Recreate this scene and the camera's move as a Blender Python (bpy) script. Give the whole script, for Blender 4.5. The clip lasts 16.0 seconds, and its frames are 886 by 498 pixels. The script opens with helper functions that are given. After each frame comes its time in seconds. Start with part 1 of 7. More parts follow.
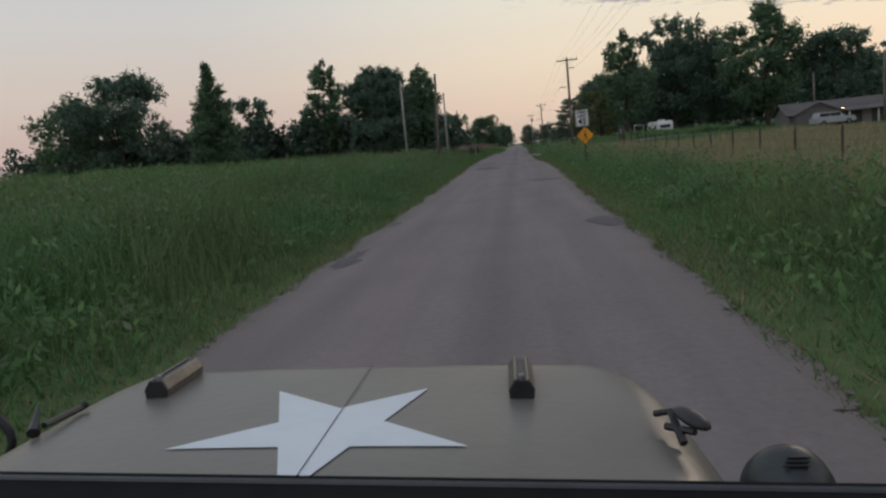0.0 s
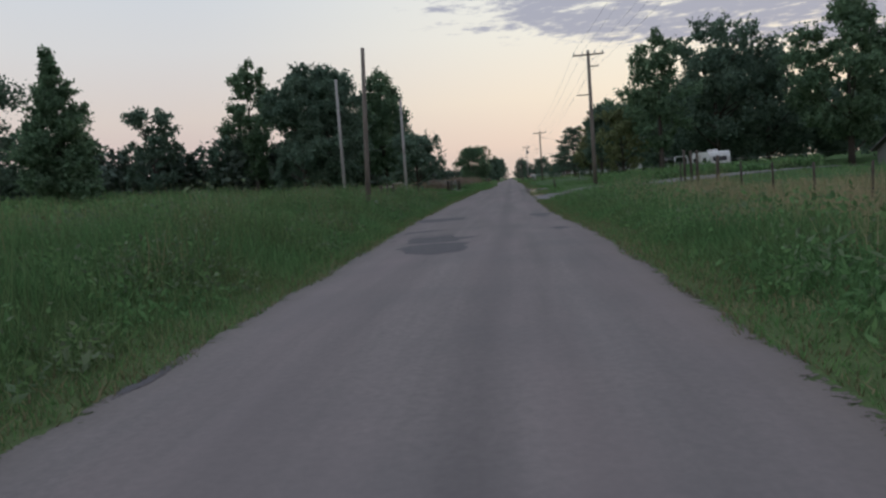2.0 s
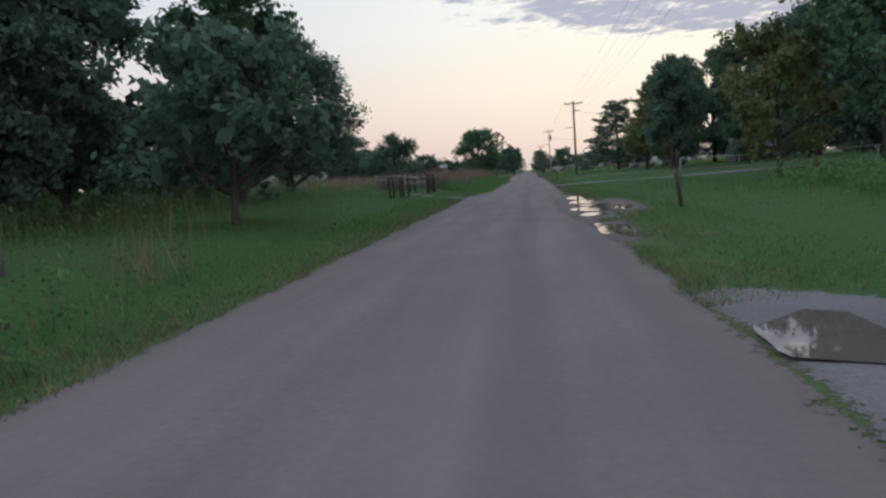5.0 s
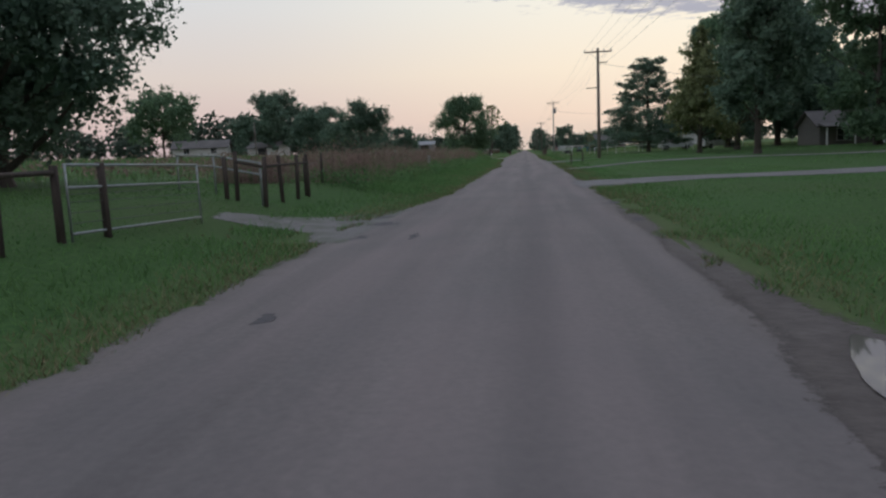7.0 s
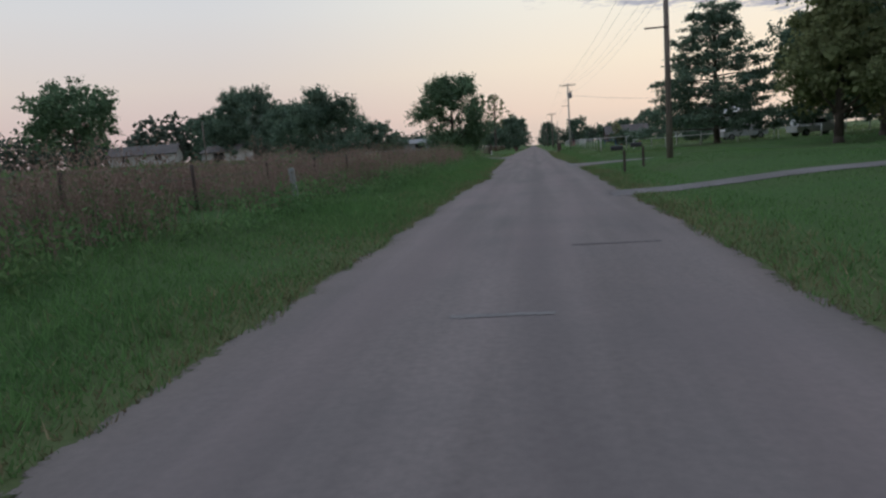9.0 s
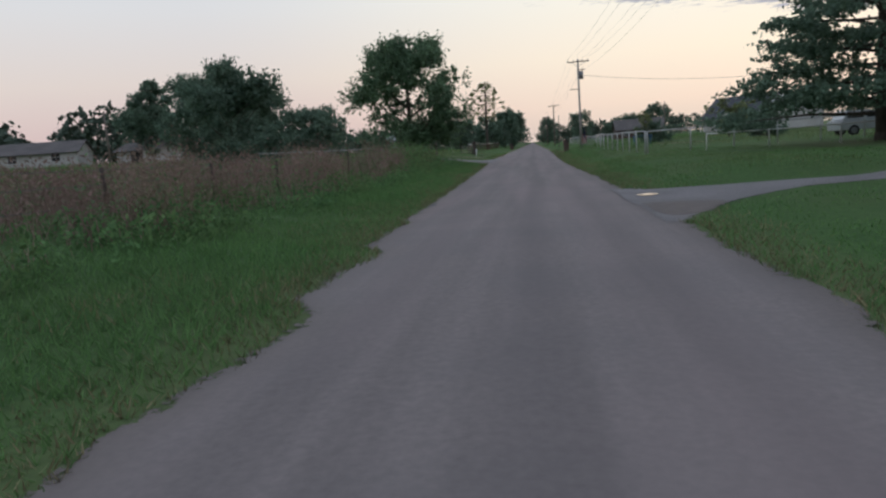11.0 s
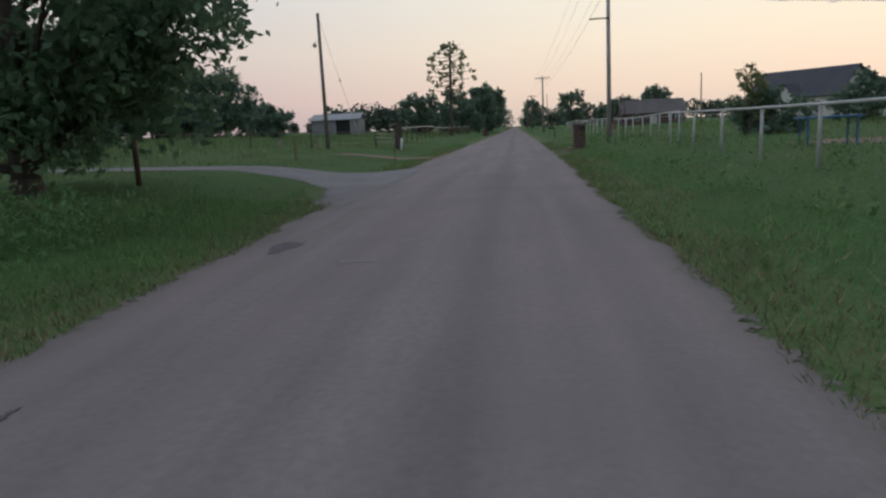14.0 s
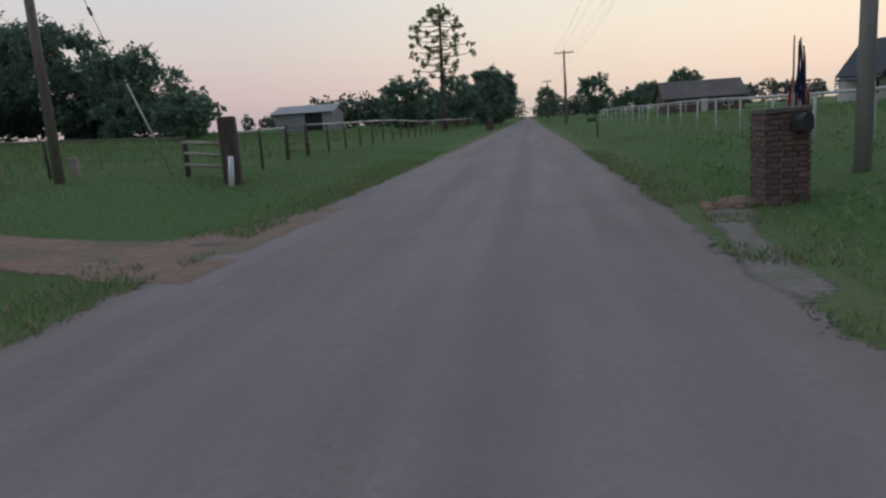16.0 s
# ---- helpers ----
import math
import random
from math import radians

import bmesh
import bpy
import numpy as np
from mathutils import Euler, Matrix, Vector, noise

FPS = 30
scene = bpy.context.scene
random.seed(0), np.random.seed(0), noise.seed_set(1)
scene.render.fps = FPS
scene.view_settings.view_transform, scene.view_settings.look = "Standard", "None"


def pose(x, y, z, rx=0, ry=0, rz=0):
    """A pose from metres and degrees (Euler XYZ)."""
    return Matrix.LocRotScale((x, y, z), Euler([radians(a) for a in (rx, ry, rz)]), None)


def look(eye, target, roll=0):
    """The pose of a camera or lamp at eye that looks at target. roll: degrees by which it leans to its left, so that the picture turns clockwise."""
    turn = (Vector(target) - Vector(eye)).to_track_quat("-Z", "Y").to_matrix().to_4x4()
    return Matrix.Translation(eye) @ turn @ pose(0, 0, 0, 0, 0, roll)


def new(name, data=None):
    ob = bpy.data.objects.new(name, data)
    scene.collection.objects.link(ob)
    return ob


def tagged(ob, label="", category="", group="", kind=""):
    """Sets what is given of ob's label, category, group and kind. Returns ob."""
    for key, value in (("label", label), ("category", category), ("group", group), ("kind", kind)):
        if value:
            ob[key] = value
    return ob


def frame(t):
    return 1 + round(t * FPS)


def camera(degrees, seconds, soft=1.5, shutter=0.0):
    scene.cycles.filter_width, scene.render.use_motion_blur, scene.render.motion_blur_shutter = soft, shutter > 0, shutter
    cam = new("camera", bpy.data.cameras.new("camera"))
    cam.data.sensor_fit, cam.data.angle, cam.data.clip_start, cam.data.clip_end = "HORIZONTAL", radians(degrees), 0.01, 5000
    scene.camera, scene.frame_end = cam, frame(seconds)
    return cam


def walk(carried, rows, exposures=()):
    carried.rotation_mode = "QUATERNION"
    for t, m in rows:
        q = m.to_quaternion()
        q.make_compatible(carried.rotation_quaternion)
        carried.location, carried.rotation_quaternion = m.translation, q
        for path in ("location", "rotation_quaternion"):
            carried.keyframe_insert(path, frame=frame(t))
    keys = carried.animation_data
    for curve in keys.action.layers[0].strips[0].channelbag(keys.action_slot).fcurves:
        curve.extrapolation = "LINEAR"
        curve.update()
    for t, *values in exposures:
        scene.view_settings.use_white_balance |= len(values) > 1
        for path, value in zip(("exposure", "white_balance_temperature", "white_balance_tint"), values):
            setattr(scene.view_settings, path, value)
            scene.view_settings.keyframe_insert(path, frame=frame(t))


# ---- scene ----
cam = camera(66.0, 16.0, soft=2.4)
PATH = [
    (0.0, pose(0.266, -0.393, 1.500, 81.770, 5.835, 6.225)),
    (0.5, pose(0.269, 6.833, 1.521, 81.835, 5.404, 5.109)),
    (1.0, pose(0.230, 13.988, 1.521, 83.493, 5.027, 5.042)),
    (1.5, pose(0.229, 21.103, 1.495, 84.690, 5.006, 5.868)),
    (2.0, pose(0.165, 28.296, 1.503, 84.416, 4.544, 5.675)),
    (2.5, pose(0.098, 35.599, 1.473, 84.534, 5.010, 6.135)),
    (3.0, pose(0.082, 43.013, 1.492, 84.545, 4.693, 6.315)),
    (3.5, pose(0.092, 50.451, 1.501, 84.825, 4.559, 6.861)),
    (4.0, pose(0.072, 57.810, 1.496, 84.647, 4.357, 7.186)),
    (4.2, pose(0.056, 60.756, 1.483, 84.770, 4.596, 7.528)),
    (4.5, pose(0.026, 65.189, 1.500, 84.423, 4.405, 7.350)),
    (5.0, pose(-0.033, 72.600, 1.500, 83.846, 4.086, 7.054)),
    (5.5, pose(-0.098, 79.997, 1.500, 83.269, 3.767, 6.758)),
    (6.0, pose(-0.162, 87.337, 1.500, 82.692, 3.448, 6.462)),
    (6.3, pose(-0.194, 91.694, 1.495, 82.346, 3.256, 6.284)),
    (6.5, pose(-0.211, 94.574, 1.507, 82.210, 3.344, 6.618)),
    (6.8, pose(-0.231, 98.856, 1.500, 81.839, 2.907, 6.662)),
    (7.0, pose(-0.241, 101.685, 1.498, 81.954, 2.652, 6.797)),
    (7.5, pose(-0.254, 108.676, 1.511, 81.735, 2.724, 7.614)),
    (8.0, pose(-0.262, 115.608, 1.465, 81.710, 3.262, 7.741)),
    (8.3, pose(-0.255, 119.808, 1.491, 81.614, 3.510, 7.499)),
    (8.5, pose(-0.243, 122.618, 1.495, 81.825, 4.271, 7.406)),
    (8.7, pose(-0.227, 125.437, 1.515, 81.856, 4.301, 7.508)),
    (9.0, pose(-0.210, 129.666, 1.500, 81.832, 4.309, 7.529)),
    (9.5, pose(-0.198, 136.710, 1.500, 81.794, 4.324, 7.563)),
    (10.0, pose(-0.193, 143.743, 1.500, 81.755, 4.338, 7.598)),
    (10.5, pose(-0.180, 150.760, 1.500, 81.716, 4.352, 7.632)),
    (10.8, pose(-0.155, 154.959, 1.496, 81.693, 4.361, 7.653)),
    (11.0, pose(-0.129, 157.754, 1.493, 81.574, 4.221, 7.428)),
    (11.5, pose(-0.012, 164.729, 1.495, 81.242, 3.873, 5.793)),
    (11.9, pose(0.034, 170.257, 1.500, 81.068, 3.851, 5.555)),
    (12.0, pose(0.042, 171.636, 1.501, 81.137, 3.832, 5.550)),
    (12.1, pose(0.049, 173.014, 1.500, 81.095, 3.764, 5.493)),
    (12.5, pose(0.066, 178.519, 1.498, 80.715, 3.527, 5.651)),
    (13.0, pose(0.079, 185.393, 1.482, 80.402, 3.506, 5.635)),
    (13.5, pose(0.114, 192.337, 1.496, 79.972, 3.209, 5.935)),
    (14.0, pose(0.191, 199.386, 1.480, 80.032, 2.891, 5.993)),
    (14.5, pose(0.238, 206.417, 1.502, 79.812, 2.888, 6.382)),
    (14.8, pose(0.265, 210.618, 1.500, 79.694, 3.146, 6.495)),
    (15.0, pose(0.275, 213.422, 1.484, 79.478, 3.332, 6.730)),
    (15.5, pose(0.254, 220.469, 1.519, 79.410, 3.631, 7.157)),
    (15.8, pose(0.181, 224.622, 1.500, 79.324, 3.792, 7.069)),
    (16.0, pose(0.122, 227.378, 1.513, 79.412, 3.861, 7.051)),
]
walk(cam, PATH, exposures=((0.0, -0.12, 6250, 10), (1.0, 0.06, 6100, 10), (1.5, -0.06, 6050, 10), (2.0, 0.04, 5950, 10), (2.5, 0.33, 5850, 10), (3.0, 0.40, 5850, 10), (4.0, 0.24, 5770, 10), (6.5, 0.26, 5990, 10), (7.0, 0.10, 6010, 10), (8.0, 0.04, 5970, 10), (11.0, 0.14, 5870, 10), (12.0, 0.30, 5860, 10), (12.5, 0.03, 5920, 10), (14.0, 0.06, 5990, 10), (14.5, -0.10, 6100, 10), (15.0, 0.02, 6000, 10), (15.5, 0.05, 6000, 10), (16.0, 0.02, 5850, 10)))

# ---------------------------------------------------------------- world and light
SUN_AZ = 30.0      # degrees to the right of the road's direction
world = bpy.data.worlds.new("dusk_sky")
scene.world = world
world.use_nodes = True


def sky_nodes():
    nt = world.node_tree
    nt.nodes.clear()
    N, L = nt.nodes.new, nt.links.new
    out = N("ShaderNodeOutputWorld")
    bg = N("ShaderNodeBackground")
    L(bg.outputs[0], out.inputs[0])
    sky = N("ShaderNodeTexSky")
    sky.sky_type = "NISHITA"
    sky.sun_disc = False
    sky.sun_elevation = radians(1.5)
    sky.sun_rotation = radians(SUN_AZ)
    sky.dust_density = 3.0
    skys = N("ShaderNodeVectorMath")
    skys.operation = "SCALE"
    skys.inputs["Scale"].default_value = 0.10
    L(sky.outputs[0], skys.inputs[0])
    tc = N("ShaderNodeTexCoord")
    sep = N("ShaderNodeSeparateXYZ")
    L(tc.outputs["Generated"], sep.inputs[0])
    ramp = N("ShaderNodeValToRGB")
    L(sep.outputs["Z"], ramp.inputs[0])
    stops = [(0.0, (0.53, 0.405, 0.39)), (0.045, (0.69, 0.51, 0.45)), (0.11, (0.75, 0.625, 0.53)),
             (0.20, (0.725, 0.685, 0.635)), (0.34, (0.64, 0.68, 0.705)), (0.65, (0.65, 0.74, 0.83))]
    el = ramp.color_ramp.elements
    el[0].position, el[0].color = stops[0][0], (*stops[0][1], 1)
    el[1].position, el[1].color = stops[-1][0], (*stops[-1][1], 1)
    for p, c in stops[1:-1]:
        e = el.new(p)
        e.color = (*c, 1)
    # the afterglow round the place where the sun went down
    dot = N("ShaderNodeVectorMath")
    dot.operation = "DOT_PRODUCT"
    L(tc.outputs["Generated"], dot.inputs[0])
    dot.inputs[1].default_value = (math.sin(radians(SUN_AZ)), math.cos(radians(SUN_AZ)), 0.13)
    glow = N("ShaderNodeMapRange")
    glow.interpolation_type = "SMOOTHSTEP"
    glow.inputs["From Min"].default_value = 0.55
    glow.inputs["From Max"].default_value = 1.03
    L(dot.outputs["Value"], glow.inputs["Value"])
    gcol = N("ShaderNodeMix")
    gcol.data_type, gcol.blend_type = "RGBA", "ADD"
    L(glow.outputs[0], gcol.inputs["Factor"])
    L(ramp.outputs[0], gcol.inputs["A"])
    gcol.inputs["B"].default_value = (0.26, 0.215, 0.085, 1)
    mix = N("ShaderNodeMix")
    mix.data_type = "RGBA"
    mix.inputs["Factor"].default_value = 0.94
    L(skys.outputs[0], mix.inputs["A"])
    L(gcol.outputs["Result"], mix.inputs["B"])
    # a thin, broken sheet of altocumulus, laid on a plane overhead
    zc = N("ShaderNodeMath")
    zc.operation = "MAXIMUM"
    L(sep.outputs["Z"], zc.inputs[0])
    zc.inputs[1].default_value = 0.03
    dv = N("ShaderNodeVectorMath")
    dv.operation = "DIVIDE"
    comb = N("ShaderNodeCombineXYZ")
    for k in range(3):
        L(zc.outputs[0], comb.inputs[k])
    L(tc.outputs["Generated"], dv.inputs[0])
    L(comb.outputs[0], dv.inputs[1])
    mp = N("ShaderNodeMapping")
    mp.inputs["Rotation"].default_value = (0, 0, radians(-14))
    mp.inputs["Scale"].default_value = (2.0, 1.7, 1.0)
    L(dv.outputs[0], mp.inputs[0])
    n1 = N("ShaderNodeTexNoise")
    n1.inputs["Scale"].default_value = 2.5
    n1.inputs["Detail"].default_value = 9.0
    n1.inputs["Roughness"].default_value = 0.62
    L(mp.outputs[0], n1.inputs["Vector"])
    n2 = N("ShaderNodeTexNoise")
    n2.inputs["Scale"].default_value = 0.33
    n2.inputs["Detail"].default_value = 2.0
    L(mp.outputs[0], n2.inputs["Vector"])
    # the sheet's far rim runs slantwise; it frays out to the left
    rim = N("ShaderNodeVectorMath")
    rim.operation = "DOT_PRODUCT"
    L(dv.outputs[0], rim.inputs[0])
    rim.inputs[1].default_value = (0.62, -1.0, 5.1)
    edge = N("ShaderNodeMapRange")
    edge.inputs["From Min"].default_value = -0.85
    edge.inputs["From Max"].default_value = 0.35
    edge.inputs["To Min"].default_value = -0.40
    edge.inputs["To Max"].default_value = 0.10
    L(rim.outputs["Value"], edge.inputs["Value"])
    sx = N("ShaderNodeSeparateXYZ")
    L(dv.outputs[0], sx.inputs[0])
    fray = N("ShaderNodeMapRange")
    fray.inputs["From Min"].default_value = -1.2
    fray.inputs["From Max"].default_value = 0.3
    fray.inputs["To Min"].default_value = -0.35
    fray.inputs["To Max"].default_value = 0.04
    L(sx.outputs["X"], fray.inputs["Value"])
    both = N("ShaderNodeMath")
    both.operation = "ADD"
    L(edge.outputs[0], both.inputs[0])
    L(fray.outputs[0], both.inputs[1])
    edge = both
    s1 = N("ShaderNodeMath")
    s1.operation = "ADD"
    L(n1.outputs[0], s1.inputs[0])
    L(edge.outputs[0], s1.inputs[1])
    cm = N("ShaderNodeMapRange")
    cm.interpolation_type = "SMOOTHSTEP"
    cm.inputs["From Min"].default_value = 0.44
    cm.inputs["From Max"].default_value = 0.66
    cm.inputs["To Max"].default_value = 0.85
    L(s1.outputs[0], cm.inputs["Value"])
    cl = N("ShaderNodeMix")
    cl.data_type = "RGBA"
    L(cm.outputs[0], cl.inputs["Factor"])
    L(mix.outputs["Result"], cl.inputs["A"])
    cl.inputs["B"].default_value = (0.34, 0.335, 0.40, 1)
    L(cl.outputs["Result"], bg.inputs["Color"])
    bg.inputs["Strength"].default_value = 1.0


sky_nodes()
sun = new("sun", bpy.data.lights.new("sun", "SUN"))
sun.data.energy, sun.data.angle, sun.data.color = 0.22, radians(12), (1.0, 0.78, 0.58)
az = radians(SUN_AZ)
sun.matrix_world = look((math.sin(az) * 50, math.cos(az) * 50, 6.0), (0, 0, 0))

# ---------------------------------------------------------------- materials


def material(name, c1, c2, scale=4.0, rough=0.8, bump=0.3, bump_scale=None, metal=0.0, spec=0.5, stretch=None,
             island=0.0, c3=None, stain_scale=0.35, stain=0.5, translucent=0.0, object_random=0.0):
    """A surface with grain at one scale and stains at another, in world metres."""
    m = bpy.data.materials.new(name)
    m.use_nodes = True
    nt = m.node_tree
    N, L = nt.nodes.new, nt.links.new
    bsdf = nt.nodes["Principled BSDF"]
    geo = N("ShaderNodeNewGeometry")
    vec = geo.outputs["Position"]
    if stretch:
        mp = N("ShaderNodeMapping")
        mp.inputs["Scale"].default_value = stretch
        L(vec, mp.inputs[0])
        vec = mp.outputs[0]
    grain = N("ShaderNodeTexNoise")
    grain.inputs["Scale"].default_value = scale
    grain.inputs["Detail"].default_value = 6.0
    grain.inputs["Roughness"].default_value = 0.65
    L(vec, grain.inputs["Vector"])
    fac = grain.outputs[0]
    sharp = N("ShaderNodeMapRange")
    sharp.inputs["From Min"].default_value = 0.3
    sharp.inputs["From Max"].default_value = 0.7
    L(fac, sharp.inputs["Value"])
    mix = N("ShaderNodeMix")
    mix.data_type = "RGBA"
    L(sharp.outputs[0], mix.inputs["Factor"])
    mix.inputs["A"].default_value = (*c1, 1)
    mix.inputs["B"].default_value = (*c2, 1)
    col = mix.outputs["Result"]
    if c3:
        big = N("ShaderNodeTexNoise")
        big.inputs["Scale"].default_value = stain_scale
        big.inputs["Detail"].default_value = 4.0
        L(geo.outputs["Position"], big.inputs["Vector"])
        mr = N("ShaderNodeMapRange")
        mr.inputs["From Min"].default_value = 0.42
        mr.inputs["From Max"].default_value = 0.68
        mr.inputs["To Max"].default_value = stain
        L(big.outputs[0], mr.inputs["Value"])
        m2 = N("ShaderNodeMix")
        m2.data_type = "RGBA"
        L(mr.outputs[0], m2.inputs["Factor"])
        L(col, m2.inputs["A"])
        m2.inputs["B"].default_value = (*c3, 1)
        col = m2.outputs["Result"]
    if island or object_random:
        if island:
            src = geo.outputs["Random Per Island"]
        else:
            src = N("ShaderNodeObjectInfo").outputs["Random"]
        k = island or object_random
        mr = N("ShaderNodeMapRange")
        mr.inputs["To Min"].default_value = 1 - k
        mr.inputs["To Max"].default_value = 1 + k
        L(src, mr.inputs["Value"])
        hs = N("ShaderNodeHueSaturation")
        L(mr.outputs[0], hs.inputs["Value"])
        L(col, hs.inputs["Color"])
        col = hs.outputs[0]
    L(col, bsdf.inputs["Base Color"])
    bsdf.inputs["Roughness"].default_value = rough
    bsdf.inputs["Metallic"].default_value = metal
    bsdf.inputs["Specular IOR Level"].default_value = spec
    if bump:
        bn = N("ShaderNodeTexNoise")
        bn.inputs["Scale"].default_value = bump_scale or scale * 3
        bn.inputs["Detail"].default_value = 5.0
        L(vec, bn.inputs["Vector"])
        b = N("ShaderNodeBump")
        b.inputs["Strength"].default_value = bump
        b.inputs["Distance"].default_value = 0.02
        L(bn.outputs[0], b.inputs["Height"])
        L(b.outputs[0], bsdf.inputs["Normal"])
    if translucent:
        tr = N("ShaderNodeBsdfTranslucent")
        L(col, tr.inputs["Color"])
        ms = N("ShaderNodeMixShader")
        ms.inputs[0].default_value = translucent
        L(bsdf.outputs[0], ms.inputs[1])
        L(tr.outputs[0], ms.inputs[2])
        L(ms.outputs[0], nt.nodes["Material Output"].inputs[0])
    return m


def road_material():
    """Worn chip-seal: fine stone grain, wheel tracks and stains drawn out along the road."""
    m = material("chip_seal", (0.184, 0.157, 0.150), (0.236, 0.201, 0.190), scale=14, rough=0.9, bump=0.05, bump_scale=30, spec=0.25,
                 c3=(0.155, 0.139, 0.137), stain_scale=0.5, stain=0.45)
    nt = m.node_tree
    N, L = nt.nodes.new, nt.links.new
    bsdf = nt.nodes["Principled BSDF"]
    old = bsdf.inputs["Base Color"].links[0].from_socket
    geo = N("ShaderNodeNewGeometry")
    mp = N("ShaderNodeMapping")
    mp.inputs["Scale"].default_value = (1.5, 0.09, 1)
    L(geo.outputs["Position"], mp.inputs[0])
    streak = N("ShaderNodeTexNoise")
    streak.inputs["Scale"].default_value = 1.0
    streak.inputs["Detail"].default_value = 5.0
    streak.inputs["Roughness"].default_value = 0.6
    L(mp.outputs[0], streak.inputs["Vector"])
    mr = N("ShaderNodeMapRange")
    mr.inputs["From Min"].default_value = 0.3
    mr.inputs["From Max"].default_value = 0.7
    mr.inputs["To Min"].default_value = 0.84
    mr.inputs["To Max"].default_value = 1.12
    L(streak.outputs[0], mr.inputs["Value"])
    hs = N("ShaderNodeHueSaturation")
    L(old, hs.inputs["Color"])
    L(mr.outputs[0], hs.inputs["Value"])
    # red soil carried onto the crown
    mp2 = N("ShaderNodeMapping")
    mp2.inputs["Scale"].default_value = (0.9, 0.11, 1)
    L(geo.outputs["Position"], mp2.inputs[0])
    red = N("ShaderNodeTexNoise")
    red.inputs["Scale"].default_value = 0.8
    red.inputs["Detail"].default_value = 3.0
    L(mp2.outputs[0], red.inputs["Vector"])
    rr = N("ShaderNodeMapRange")
    rr.inputs["From Min"].default_value = 0.45
    rr.inputs["From Max"].default_value = 0.7
    rr.inputs["To Max"].default_value = 0.55
    L(red.outputs[0], rr.inputs["Value"])
    mx = N("ShaderNodeMix")
    mx.data_type = "RGBA"
    L(rr.outputs[0], mx.inputs["Factor"])
    L(hs.outputs[0], mx.inputs["A"])
    mx.inputs["B"].default_value = (0.25, 0.20, 0.195, 1)
    # dropped oil and tyre black between and along the wheel tracks
    sep = N("ShaderNodeSeparateXYZ")
    L(geo.outputs["Position"], sep.inputs[0])
    mp3 = N("ShaderNodeMapping")
    mp3.inputs["Scale"].default_value = (0.5, 0.045, 1)
    L(geo.outputs["Position"], mp3.inputs[0])
    sway = N("ShaderNodeTexNoise")
    sway.inputs["Scale"].default_value = 1.0
    sway.inputs["Detail"].default_value = 4.0
    L(mp3.outputs[0], sway.inputs["Vector"])
    col = mx.outputs["Result"]
    for centre, width, depth in ((-0.15, 0.42, 0.30), (-1.75, 0.38, 0.14), (1.15, 0.36, 0.14)):
        off = N("ShaderNodeMath")
        off.operation = "MULTIPLY_ADD"
        L(sway.outputs[0], off.inputs[0])
        off.inputs[1].default_value = 0.9
        off.inputs[2].default_value = -0.45 - centre
        add = N("ShaderNodeMath")
        add.operation = "ADD"
        L(sep.outputs["X"], add.inputs[0])
        L(off.outputs[0], add.inputs[1])
        ab = N("ShaderNodeMath")
        ab.operation = "ABSOLUTE"
        L(add.outputs[0], ab.inputs[0])
        band = N("ShaderNodeMapRange")
        band.interpolation_type = "SMOOTHSTEP"
        band.inputs["From Min"].default_value = 0.02
        band.inputs["From Max"].default_value = width
        band.inputs["To Min"].default_value = depth
        band.inputs["To Max"].default_value = 0.0
        L(ab.outputs[0], band.inputs["Value"])
        worn = N("ShaderNodeMath")
        worn.operation = "MULTIPLY"
        L(band.outputs[0], worn.inputs[0])
        L(streak.outputs[0], worn.inputs[1])
        two = N("ShaderNodeMath")
        two.operation = "MULTIPLY"
        L(worn.outputs[0], two.inputs[0])
        two.inputs[1].default_value = 2.0
        dk = N("ShaderNodeMix")
        dk.data_type = "RGBA"
        L(two.outputs[0], dk.inputs["Factor"])
        L(col, dk.inputs["A"])
        dk.inputs["B"].default_value = (0.115, 0.10, 0.10, 1)
        col = dk.outputs["Result"]
    # soil and straw trodden into the broken edge
    rim = N("ShaderNodeAttribute")
    rim.attribute_name = "rim"
    soil = N("ShaderNodeMath")
    soil.operation = "MULTIPLY"
    L(rim.outputs["Fac"], soil.inputs[0])
    L(red.outputs[0], soil.inputs[1])
    sm = N("ShaderNodeMix")
    sm.data_type = "RGBA"
    L(soil.outputs[0], sm.inputs["Factor"])
    L(col, sm.inputs["A"])
    sm.inputs["B"].default_value = (0.12, 0.10, 0.075, 1)
    L(sm.outputs["Result"], bsdf.inputs["Base Color"])
    return m


